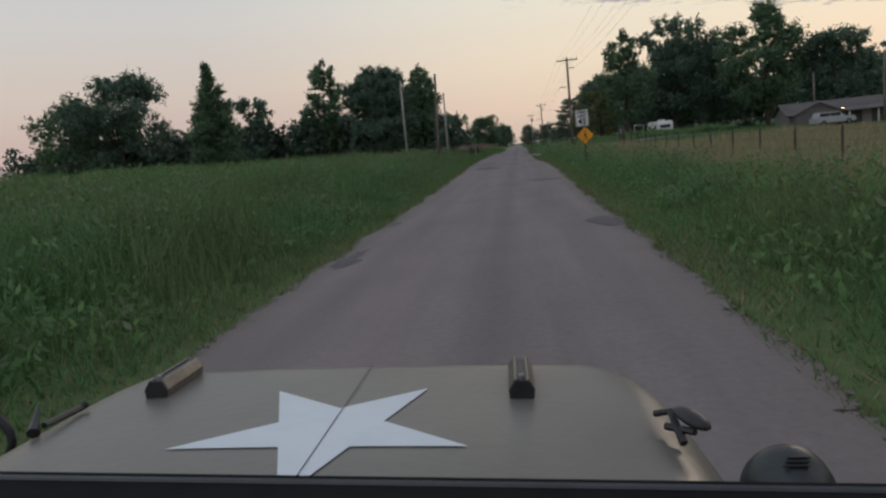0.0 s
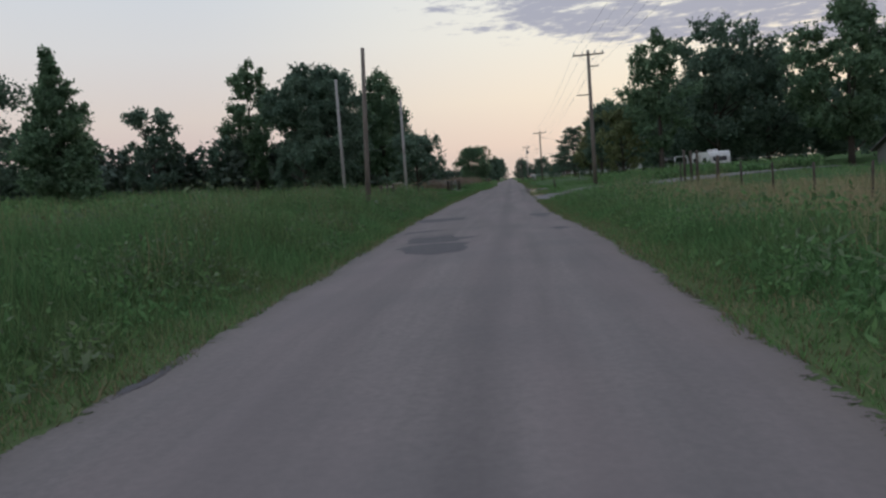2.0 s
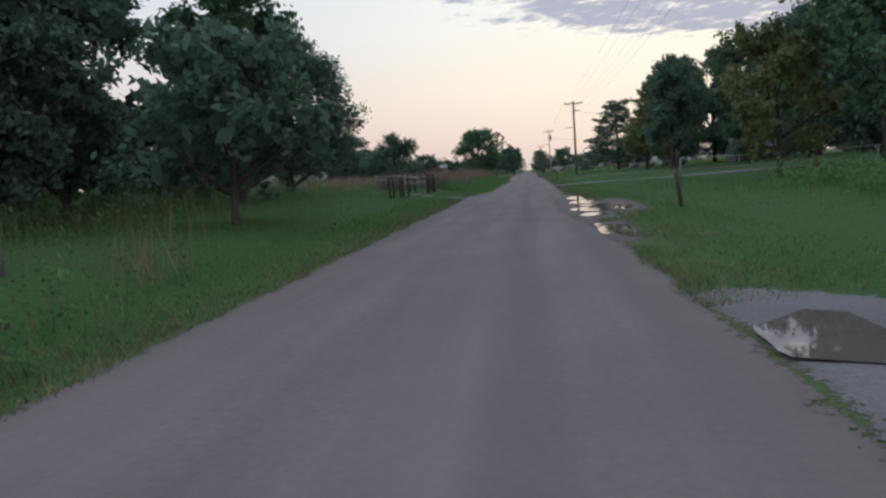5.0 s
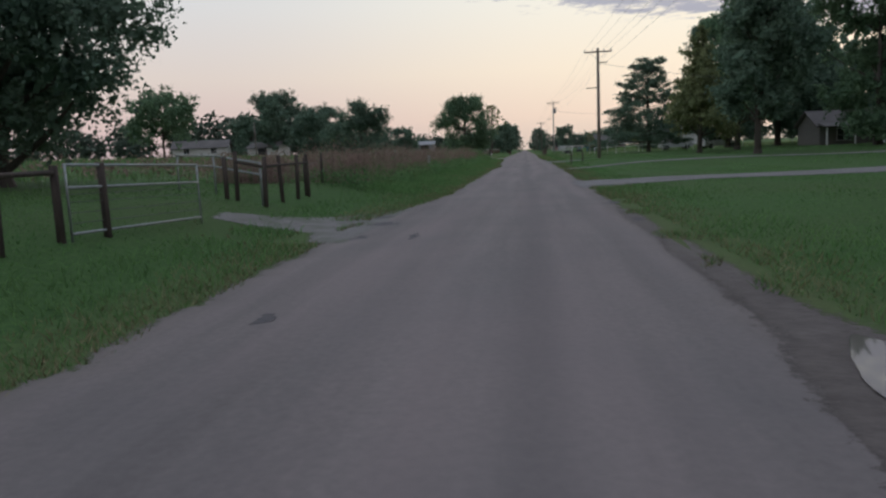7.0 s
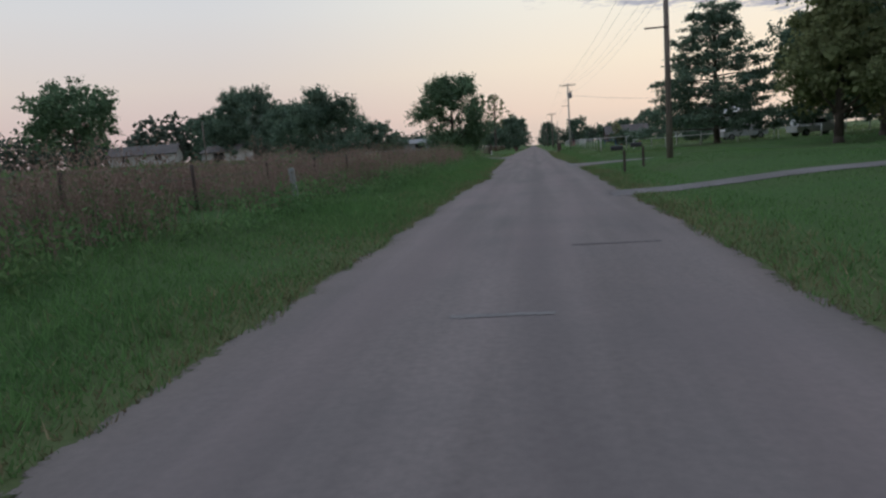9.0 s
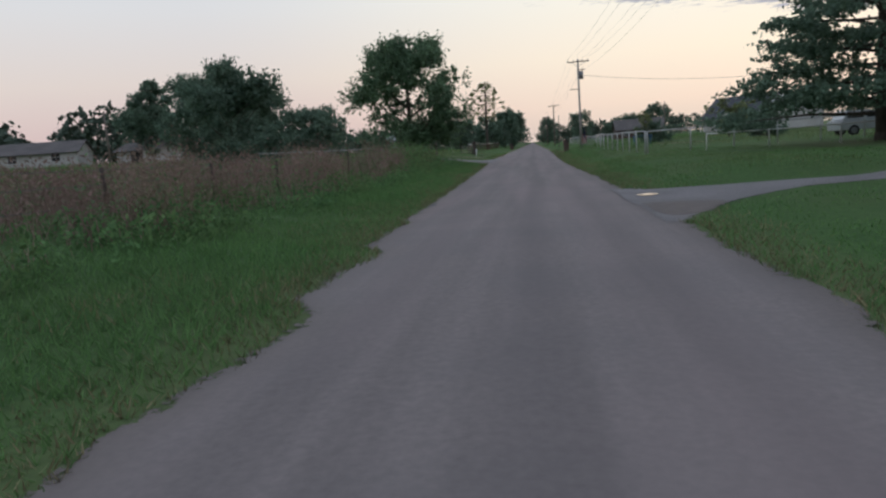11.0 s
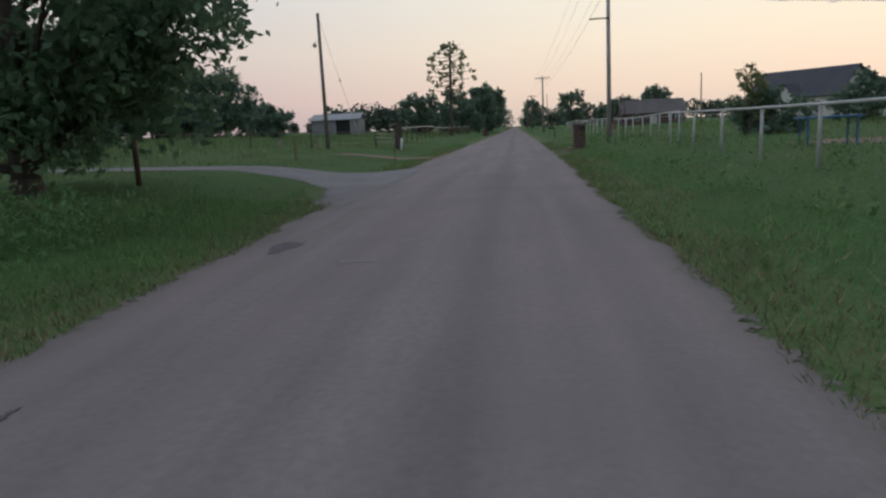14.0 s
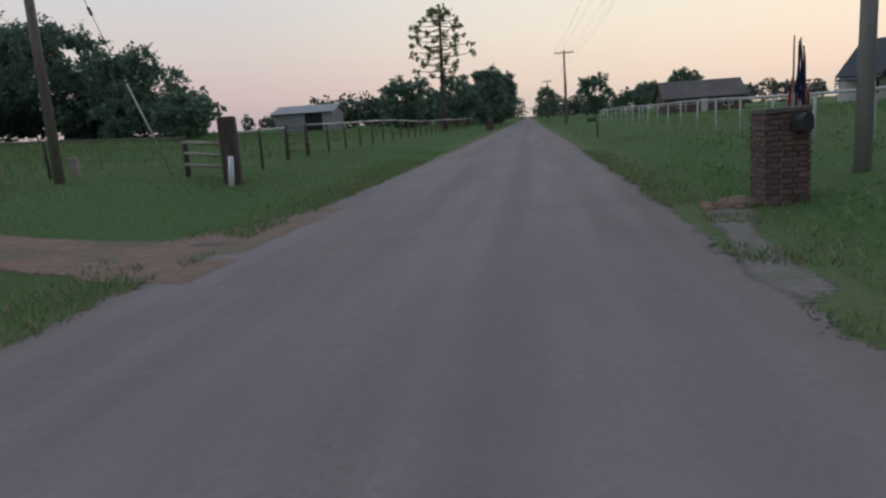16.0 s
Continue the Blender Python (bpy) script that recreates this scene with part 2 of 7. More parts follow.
def ground_material():
    """Turf that turns to dry hay where the attribute 'dry' says so."""
    m = material("turf", (0.036, 0.078, 0.025), (0.09, 0.16, 0.05), scale=11.0, rough=0.95, bump=0.8, bump_scale=9, spec=0.1,
                 c3=(0.078, 0.105, 0.042), stain_scale=0.16, stain=0.6)
    nt = m.node_tree
    N, L = nt.nodes.new, nt.links.new
    bsdf = nt.nodes["Principled BSDF"]
    old = bsdf.inputs["Base Color"].links[0].from_socket
    at = N("ShaderNodeAttribute")
    at.attribute_name = "dry"
    nz = N("ShaderNodeTexNoise")
    nz.inputs["Scale"].default_value = 2.1
    nz.inputs["Detail"].default_value = 6.0
    mul = N("ShaderNodeMath")
    mul.operation = "MULTIPLY"
    L(at.outputs["Fac"], mul.inputs[0])
    add = N("ShaderNodeMapRange")
    add.inputs["From Min"].default_value = 0.34
    add.inputs["From Max"].default_value = 0.58
    add.inputs["To Min"].default_value = 0.25
    add.inputs["To Max"].default_value = 1.15
    L(nz.outputs[0], add.inputs["Value"])
    L(add.outputs[0], mul.inputs[1])
    mx = N("ShaderNodeMix")
    mx.data_type = "RGBA"
    L(mul.outputs[0], mx.inputs["Factor"])
    L(old, mx.inputs["A"])
    mx.inputs["B"].default_value = (0.235, 0.195, 0.115, 1)
    L(mx.outputs["Result"], bsdf.inputs["Base Color"])
    return m


def water_material():
    m = bpy.data.materials.new("standing_water")
    m.use_nodes = True
    b = m.node_tree.nodes["Principled BSDF"]
    b.inputs["Base Color"].default_value = (0.15, 0.13, 0.115, 1)
    b.inputs["Roughness"].default_value = 0.03
    b.inputs["IOR"].default_value = 1.33
    b.inputs["Specular IOR Level"].default_value = 1.0
    return m


def feathered(m, wander, low=0.47, high=0.53, scale=12.0):
    """Lets a surface break up and end where its attribute 'rim' nears 1, along a ragged line."""
    nt = m.node_tree
    N, L = nt.nodes.new, nt.links.new
    out = nt.nodes["Material Output"]
    shader = out.inputs[0].links[0].from_socket
    rim = N("ShaderNodeAttribute")
    rim.attribute_name = "rim"
    geo = N("ShaderNodeNewGeometry")
    nz = N("ShaderNodeTexNoise")
    nz.inputs["Scale"].default_value = scale
    nz.inputs["Detail"].default_value = 7.0
    nz.inputs["Roughness"].default_value = 0.8
    L(geo.outputs["Position"], nz.inputs["Vector"])
    off = N("ShaderNodeMath")
    off.operation = "MULTIPLY_ADD"
    L(nz.outputs[0], off.inputs[0])
    off.inputs[1].default_value = wander
    off.inputs[2].default_value = -0.5 * wander
    add = N("ShaderNodeMath")
    add.operation = "ADD"
    L(rim.outputs["Fac"], add.inputs[0])
    L(off.outputs[0], add.inputs[1])
    step = N("ShaderNodeMapRange")
    step.interpolation_type = "SMOOTHSTEP"
    step.inputs["From Min"].default_value = low
    step.inputs["From Max"].default_value = high
    L(add.outputs[0], step.inputs["Value"])
    clear = N("ShaderNodeBsdfTransparent")
    mix = N("ShaderNodeMixShader")
    L(step.outputs[0], mix.inputs[0])
    L(shader, mix.inputs[1])
    L(clear.outputs[0], mix.inputs[2])
    L(mix.outputs[0], out.inputs[0])
    return m


M_ROAD = road_material()
M_GROUND = ground_material()
M_WATER = water_material()
M_PATCH = material("cold_patch", (0.068, 0.060, 0.064), (0.122, 0.108, 0.113), scale=18, rough=0.85, bump=0.6, bump_scale=50, c3=(0.10, 0.09, 0.09), stain_scale=2.0)
M_MUD = material("wet_red_mud", (0.075, 0.061, 0.055), (0.148, 0.122, 0.112), scale=4, rough=0.6, spec=0.2, bump=0.7, bump_scale=14, c3=(0.085, 0.068, 0.06), stain_scale=0.8)
M_DIRT = material("red_dirt", (0.15, 0.092, 0.07), (0.26, 0.165, 0.125), scale=5, rough=0.95, bump=0.7, bump_scale=16, c3=(0.10, 0.105, 0.055), stain_scale=1.1, stain=0.75)
M_SAND = material("pale_sandy_soil", (0.135, 0.115, 0.098), (0.215, 0.19, 0.165), scale=9, rough=0.95, bump=0.6, bump_scale=25, c3=(0.10, 0.105, 0.06), stain_scale=1.4, stain=0.7)
M_GRAVEL = material("pale_gravel", (0.158, 0.145, 0.143), (0.255, 0.234, 0.232), scale=26, rough=0.95, bump=0.9, bump_scale=40, c3=(0.12, 0.107, 0.104), stain_scale=0.6)
M_BLADE = material("green_blades", (0.092, 0.176, 0.068), (0.165, 0.286, 0.116), scale=0.6, rough=0.8, bump=0, spec=0.15, island=0.4, c3=(0.185, 0.19, 0.09), stain_scale=0.35, stain=0.7, translucent=0.45)
M_LAWN = material("lawn_blades", (0.100, 0.202, 0.070), (0.172, 0.30, 0.106), scale=0.8, rough=0.8, bump=0, spec=0.15, island=0.3, c3=(0.14, 0.205, 0.085), stain_scale=0.3, stain=0.4, translucent=0.45)
# Yellower pasture grass, its colour also brightened where no trees shade the verge.
M_PASTURE = material("yellow_brightened_pasture_blades", (0.145, 0.185, 0.085), (0.23, 0.28, 0.13), scale=0.5, rough=0.8, bump=0, spec=0.15, island=0.3, c3=(0.115, 0.19, 0.075), stain_scale=0.2, stain=0.7, translucent=0.45)
M_WORNINK = material("worn_brown_print", (0.28, 0.12, 0.012), (0.42, 0.18, 0.02), scale=14, rough=0.6, bump=0)
M_DRY = material("dry_blades", (0.21, 0.175, 0.10), (0.34, 0.285, 0.17), scale=0.9, rough=0.9, bump=0, spec=0.1, island=0.3, c3=(0.15, 0.19, 0.085), stain_scale=0.5, stain=0.6, translucent=0.2)
M_HAY = material("tan_hay", (0.28, 0.235, 0.14), (0.42, 0.36, 0.225), scale=0.9, rough=0.9, bump=0, spec=0.1, island=0.3, c3=(0.24, 0.235, 0.115), stain_scale=0.3, stain=0.6, translucent=0.3)
M_RUSTY = material("rust_red_weeds", (0.20, 0.135, 0.115), (0.34, 0.235, 0.20), scale=0.7, rough=0.9, bump=0, spec=0.1, island=0.35, c3=(0.27, 0.22, 0.15), stain_scale=0.3, stain=0.7, translucent=0.2)
M_LEAF = material("leaves", (0.106, 0.176, 0.104), (0.188, 0.274, 0.155), scale=0.5, rough=0.75, bump=0, spec=0.2, island=0.35, translucent=0.42)
M_LEAF2 = material("blue_green_leaves", (0.104, 0.164, 0.119), (0.176, 0.243, 0.169), scale=0.4, rough=0.8, bump=0, spec=0.2, island=0.35, translucent=0.42)
M_LEAF3 = material("yellow_green_leaves", (0.151, 0.181, 0.083), (0.242, 0.265, 0.130), scale=0.5, rough=0.8, bump=0, spec=0.2, island=0.35, translucent=0.42)
M_WEED = material("weed_leaves", (0.095, 0.180, 0.072), (0.172, 0.305, 0.120), scale=0.9, rough=0.75, bump=0, spec=0.2, island=0.4, c3=(0.16, 0.215, 0.085), stain_scale=0.4, stain=0.7, translucent=0.45)
M_WEED2 = material("grey_green_weed_leaves", (0.13, 0.19, 0.10), (0.21, 0.27, 0.16), scale=0.9, rough=0.8, bump=0, spec=0.2, island=0.35, c3=(0.22, 0.22, 0.14), stain_scale=0.5, stain=0.5, translucent=0.45)
M_STALK = material("dead_brown_stalks", (0.125, 0.11, 0.062), (0.20, 0.175, 0.10), scale=0.9, rough=0.9, bump=0, spec=0.1, island=0.3, c3=(0.11, 0.145, 0.065), stain_scale=0.6, stain=0.7, translucent=0.4)
M_BARK = material("bark", (0.045, 0.036, 0.03), (0.10, 0.082, 0.068), scale=5, rough=0.95, bump=1.0, bump_scale=12, stretch=(2, 2, 0.5))
M_POLE = material("weathered_pole", (0.15, 0.125, 0.105), (0.26, 0.225, 0.195), scale=6, rough=0.9, bump=0.6, bump_scale=15, stretch=(3, 3, 0.15), c3=(0.11, 0.085, 0.07), stain_scale=0.6)
M_POLE_GREY = material("silver_grey_pole", (0.31, 0.29, 0.275), (0.46, 0.435, 0.415), scale=6, rough=0.9, bump=0.6, bump_scale=15, stretch=(3, 3, 0.15), c3=(0.17, 0.15, 0.14), stain_scale=0.6)
M_DARKWOOD = material("dark_wood_post", (0.045, 0.035, 0.03), (0.11, 0.085, 0.07), scale=7, rough=0.95, bump=0.8, bump_scale=18, stretch=(3, 3, 0.3))
M_RAIL = material("bleached_rail", (0.22, 0.19, 0.15), (0.38, 0.33, 0.27), scale=6, rough=0.9, bump=0.5, stretch=(1, 0.2, 3))
M_RUSTPIPE = material("rusty_pipe", (0.10, 0.055, 0.035), (0.18, 0.11, 0.075), scale=9, rough=0.8, bump=0.4, metal=0.3)
M_GALV = material("galvanised_pipe", (0.257, 0.270, 0.263), (0.432, 0.452, 0.446), scale=9, rough=0.45, bump=0.15, metal=0.6)
M_WHITE = material("chalky_white_paint", (0.60, 0.60, 0.60), (0.78, 0.77, 0.75), scale=6, rough=0.6, bump=0.15, c3=(0.42, 0.38, 0.33), stain_scale=1.5, stain=0.4)
M_STEEL = material("grey_hardware", (0.16, 0.16, 0.17), (0.30, 0.30, 0.31), scale=12, rough=0.5, bump=0.1, metal=0.7)
M_WIRE = material("dark_wire", (0.05, 0.05, 0.055), (0.09, 0.09, 0.095), scale=9, rough=0.6, bump=0, metal=0.3)
M_BLACK = material("black_rubbery_paint", (0.012, 0.012, 0.013), (0.028, 0.028, 0.03), scale=14, rough=0.45, bump=0.15)
M_BRICK = material("red_brown_brick", (0.088, 0.057, 0.048), (0.155, 0.101, 0.084), scale=9, rough=0.9, bump=0.6, bump_scale=30, object_random=0.3)
M_MORTAR = material("grey_mortar", (0.095, 0.082, 0.074), (0.15, 0.132, 0.12), scale=15, rough=0.95, bump=0.5)
M_SHINGLE = material("brown_grey_shingles", (0.07, 0.062, 0.06), (0.14, 0.125, 0.12), scale=7, rough=0.95, bump=0.6, stretch=(1, 1, 4), c3=(0.17, 0.15, 0.14), stain_scale=0.5)
M_SIDING = material("pale_siding", (0.45, 0.44, 0.42), (0.60, 0.58, 0.55), scale=3, rough=0.8, bump=0.3, stretch=(0.2, 0.2, 9), c3=(0.36, 0.33, 0.30), stain_scale=0.6)
M_TIN = material("weathered_tin", (0.42, 0.43, 0.45), (0.60, 0.61, 0.62), scale=3, rough=0.4, bump=0.2, metal=0.5, c3=(0.36, 0.30, 0.26), stain_scale=0.8)
# Flat dark colour that stands for the shade inside openings.
M_DARK = material("painted_dark_interior", (0.012, 0.012, 0.013), (0.03, 0.028, 0.027), scale=4, rough=0.9, bump=0)
M_GLASS = material("dusky_glass", (0.02, 0.022, 0.025), (0.035, 0.037, 0.04), scale=2, rough=0.08, bump=0, spec=0.8)
M_SIGNWHITE = material("sign_white", (0.72, 0.72, 0.70), (0.80, 0.80, 0.78), scale=5, rough=0.45, bump=0.05, c3=(0.60, 0.58, 0.54), stain_scale=3, stain=0.4)
M_SIGNORANGE = material("sign_amber", (0.86, 0.33, 0.010), (0.92, 0.39, 0.02), scale=5, rough=0.45, bump=0.05, c3=(0.66, 0.27, 0.02), stain_scale=3, stain=0.5)
M_INK = material("sign_black", (0.01, 0.01, 0.01), (0.02, 0.02, 0.02), scale=9, rough=0.5, bump=0)
M_HOOD = material("olive_drab_paint", (0.132, 0.121, 0.104), (0.17, 0.156, 0.134), scale=2.5, rough=0.36, bump=0.06, bump_scale=40, c3=(0.17, 0.165, 0.15), stain_scale=1.3, stain=0.4, spec=0.55)
M_STAR = material("faded_white_stencil", (0.66, 0.70, 0.74), (0.74, 0.77, 0.80), scale=8, rough=0.5, bump=0.1, c3=(0.55, 0.58, 0.62), stain_scale=4, stain=0.4)
M_BRASSY = material("worn_olive_bracket", (0.10, 0.094, 0.08), (0.20, 0.185, 0.155), scale=15, rough=0.4, bump=0.1, metal=0.5)
M_TYRE = material("tyre_rubber", (0.014, 0.014, 0.014), (0.03, 0.03, 0.03), scale=12, rough=0.85, bump=0.5)
M_BLUE = material("faded_blue_paint", (0.03, 0.10, 0.24), (0.06, 0.16, 0.32), scale=5, rough=0.5, bump=0.1)
# Grey-brown siding, its colour darkened further to stand for tree shade.
M_DIMWALL = material("shade_darkened_drab_siding", (0.13, 0.122, 0.115), (0.19, 0.18, 0.17), scale=3, rough=0.85, bump=0.3, stretch=(0.2, 0.2, 9), c3=(0.17, 0.155, 0.14), stain_scale=0.6)
M_SEAL = material("shiny_rubber", (0.03, 0.032, 0.036), (0.05, 0.053, 0.06), scale=20, rough=0.25, bump=0.05, spec=0.6)
M_LAMPBLACK = material("satin_black_enamel", (0.014, 0.018, 0.02), (0.03, 0.035, 0.038), scale=20, rough=0.4, bump=0.05)
M_RAILBLACK = material("matt_black_rail", (0.008, 0.008, 0.009), (0.016, 0.016, 0.018), scale=14, rough=0.9, bump=0.1, spec=0.1)
M_WORNPAINT = material("worn_white_paint", (0.16, 0.147, 0.144), (0.25, 0.234, 0.23), scale=9, rough=0.9, bump=0.2)
M_SLATE = material("dark_slate_shingles", (0.035, 0.038, 0.048), (0.07, 0.074, 0.088), scale=7, rough=0.9, bump=0.6, stretch=(1, 1, 4), c3=(0.08, 0.08, 0.085), stain_scale=0.5)
M_FENCEWHITE = material("dulled_white_pipe", (0.40, 0.40, 0.40), (0.56, 0.555, 0.55), scale=6, rough=0.6, bump=0.15, c3=(0.30, 0.27, 0.24), stain_scale=1.5, stain=0.5)
M_DIRTGRAVEL = material("gravelly_dirt", (0.135, 0.122, 0.115), (0.24, 0.22, 0.21), scale=7, rough=0.95, bump=0.6, bump_scale=20, c3=(0.085, 0.10, 0.05), stain_scale=1.2, stain=0.7)
M_BARNWALL = material("dull_sheet_metal", (0.22, 0.225, 0.235), (0.33, 0.335, 0.345), scale=3, rough=0.6, bump=0.2, metal=0.2, stretch=(6, 6, 0.3), c3=(0.22, 0.19, 0.17), stain_scale=0.8)
M_RED = material("flag_red_cloth", (0.38, 0.05, 0.05), (0.48, 0.08, 0.07), scale=9, rough=0.9, bump=0.2)
M_NAVY = material("flag_navy_cloth", (0.03, 0.04, 0.11), (0.05, 0.06, 0.15), scale=9, rough=0.9, bump=0.2)
M_CLOTH = material("flag_white_cloth", (0.55, 0.54, 0.53), (0.66, 0.65, 0.64), scale=9, rough=0.9, bump=0.2)
M_CAR = material("silver_car_paint", (0.40, 0.41, 0.43), (0.50, 0.51, 0.53), scale=3, rough=0.3, bump=0, metal=0.3)
M_FARWOOD = material("distant_foliage", (0.073, 0.104, 0.079), (0.122, 0.152, 0.116), scale=0.12, rough=0.9, bump=0, spec=0.1, island=0.3)
M_LAMPGLOW = bpy.data.materials.new("warm_bulb")
M_LAMPGLOW.use_nodes = True
M_LAMPGLOW.node_tree.nodes["Principled BSDF"].inputs["Emission Color"].default_value = (1.0, 0.62, 0.25, 1)
M_LAMPGLOW.node_tree.nodes["Principled BSDF"].inputs["Emission Strength"].default_value = 6.0
M_COOLGLOW = bpy.data.materials.new("cool_bulb")
M_COOLGLOW.use_nodes = True
M_COOLGLOW.node_tree.nodes["Principled BSDF"].inputs["Emission Color"].default_value = (0.9, 0.97, 1.0, 1)
M_COOLGLOW.node_tree.nodes["Principled BSDF"].inputs["Emission Strength"].default_value = 8.0

feathered(M_ROAD, 1.9, 0.70, 0.76, 7.0)
feathered(M_WATER, 0.3, 0.48, 0.52, 6.0)
for spread in (M_PATCH, M_MUD, M_DIRT, M_GRAVEL, M_SAND, M_DIRTGRAVEL):
    feathered(spread, 1.5)
feathered(M_WORNPAINT, 2.4, 0.42, 0.5, 22.0)

# ---------------------------------------------------------------- mesh helpers


def as_object(name, bm, mat, smooth=False):
    me = bpy.data.meshes.new(name)
    bm.normal_update()
    if smooth:
        for f in bm.faces:
            f.smooth = True
    bm.to_mesh(me)
    bm.free()
    me.materials.append(mat)
    return new(name, me)


def part(name, bm, mat, parent, label="", smooth=False):
    """One mesh under a thing or under a part, given in the thing's own coordinates."""
    ob = as_object(name, bm, mat, smooth)
    ob.parent = parent
    if label:
        ob["label"] = label
    return ob


def empty(name, m, label, category, group="", kind=""):
    ob = new(name)
    ob.empty_display_size = 0.2
    ob.matrix_basis = m
    return tagged(ob, label, category, group, kind)


def box(bm, c, s, m=None, bevel=0.0):
    r = bmesh.ops.create_cube(bm, size=1.0)
    vs = r["verts"]
    mat = Matrix.Translation(c) @ (m or Matrix()) @ Matrix.Diagonal((*s, 1))
    bmesh.ops.transform(bm, matrix=mat, verts=vs)
    if bevel:
        es = list({e for v in vs for e in v.link_edges})
        bmesh.ops.bevel(bm, geom=es, offset=bevel, segments=2, affect="EDGES", profile=0.5)
    return bm


def tube(bm, pts, r0, r1=None, seg=8, caps=True):
    """A tapered round bar through the points."""
    r0 = float(r0)
    r1 = r0 if r1 is None else float(r1)
    pts = [Vector([float(q) for q in p]) for p in pts]
    rings = []
    for i, p in enumerate(pts):
        a = pts[max(i - 1, 0)]
        b = pts[min(i + 1, len(pts) - 1)]
        d = (b - a).normalized()
        u = d.orthogonal().normalized() if abs(d.z) < 0.99 else Vector((1, 0, 0))
        if abs(d.z) < 0.99:
            u = d.cross(Vector((0, 0, 1))).normalized()
        w = d.cross(u)
        r = r0 + (r1 - r0) * i / max(len(pts) - 1, 1)
        rings.append([bm.verts.new(p + r * (math.cos(k * 2 * math.pi / seg) * u + math.sin(k * 2 * math.pi / seg) * w)) for k in range(seg)])
    for a, b in zip(rings, rings[1:]):
        for k in range(seg):
            bm.faces.new((a[k], a[(k + 1) % seg], b[(k + 1) % seg], b[k]))
    if caps:
        bm.faces.new(rings[0][::-1])
        bm.faces.new(rings[-1])
    return bm


def prism(bm, outline, depth, m=None):
    """An outline in x and z, pushed back along y by depth."""
    m = m or Matrix()
    a = [bm.verts.new(m @ Vector((x, 0, z))) for x, z in outline]
    b = [bm.verts.new(m @ Vector((x, depth, z))) for x, z in outline]
    bm.faces.new(a)
    bm.faces.new(b[::-1])
    n = len(outline)
    for i in range(n):
        bm.faces.new((a[i], b[i], b[(i + 1) % n], a[(i + 1) % n]))
    bmesh.ops.recalc_face_normals(bm, faces=bm.faces)
    return bm


def raw_mesh(name, verts, faces, mat, per):
    """A large mesh straight from arrays: verts (n, 3), faces (m, per)."""
    me = bpy.data.meshes.new(name)
    n, m = len(verts), len(faces)
    me.vertices.add(n)
    me.vertices.foreach_set("co", np.asarray(verts, np.float32).ravel())
    me.loops.add(m * per)
    me.loops.foreach_set("vertex_index", np.asarray(faces, np.int32).ravel())
    me.polygons.add(m)
    me.polygons.foreach_set("loop_start", np.arange(0, m * per, per, dtype=np.int32))
    me.update(calc_edges=True)
    me.materials.append(mat)
    return me


# ---------------------------------------------------------------- the lie of the land


def ramp01(v, a, b):
    t = np.clip((np.asarray(v, float) - a) / (b - a), 0, 1)
    return t * t * (3 - 2 * t)


EDGE_Y = [-80, 5, 20, 30, 45, 56, 75, 105, 117, 126, 140, 165, 185, 200, 215, 230, 260, 400, 3000]
EDGE_L = [-2.8, -2.75, -2.95, -3.15, -3.5, -3.85, -4.0, -3.9, -4.0, -3.05, -2.95, -2.9, -3.2, -3.5, -4.0, -4.2, -3.9, -3.7, -3.7]
EDGE_R = [2.0, 2.0, 2.05, 2.2, 2.25, 1.75, 1.7, 1.9, 2.05, 2.15, 2.3, 2.42, 2.3, 1.95, 2.0, 2.2, 2.3, 2.2, 2.2]
# grass tongues biting into the crumbled left edge
BITE_Y = [155, 160, 162.0, 163.3, 164.1, 164.6, 166.2, 167.2, 168.0, 168.4, 170.0, 171.6, 172.2, 174.0, 178]
BITE_L = [0, 0.18, 0.26, 0.46, 0.44, 0.02, 0.10, 0.34, 0.38, -0.06, -0.05, 0.16, -0.08, 0.0, 0]


def edge_left(y):
    return np.interp(y, EDGE_Y, EDGE_L) + np.interp(y, BITE_Y, BITE_L)


def edge_right(y):
    return np.interp(y, EDGE_Y, EDGE_R)


def rise(x):
    """The pastures left of the road climb gently away from it."""
    return 0.033 * np.clip(-np.asarray(x, float) - 6, 0, 75)


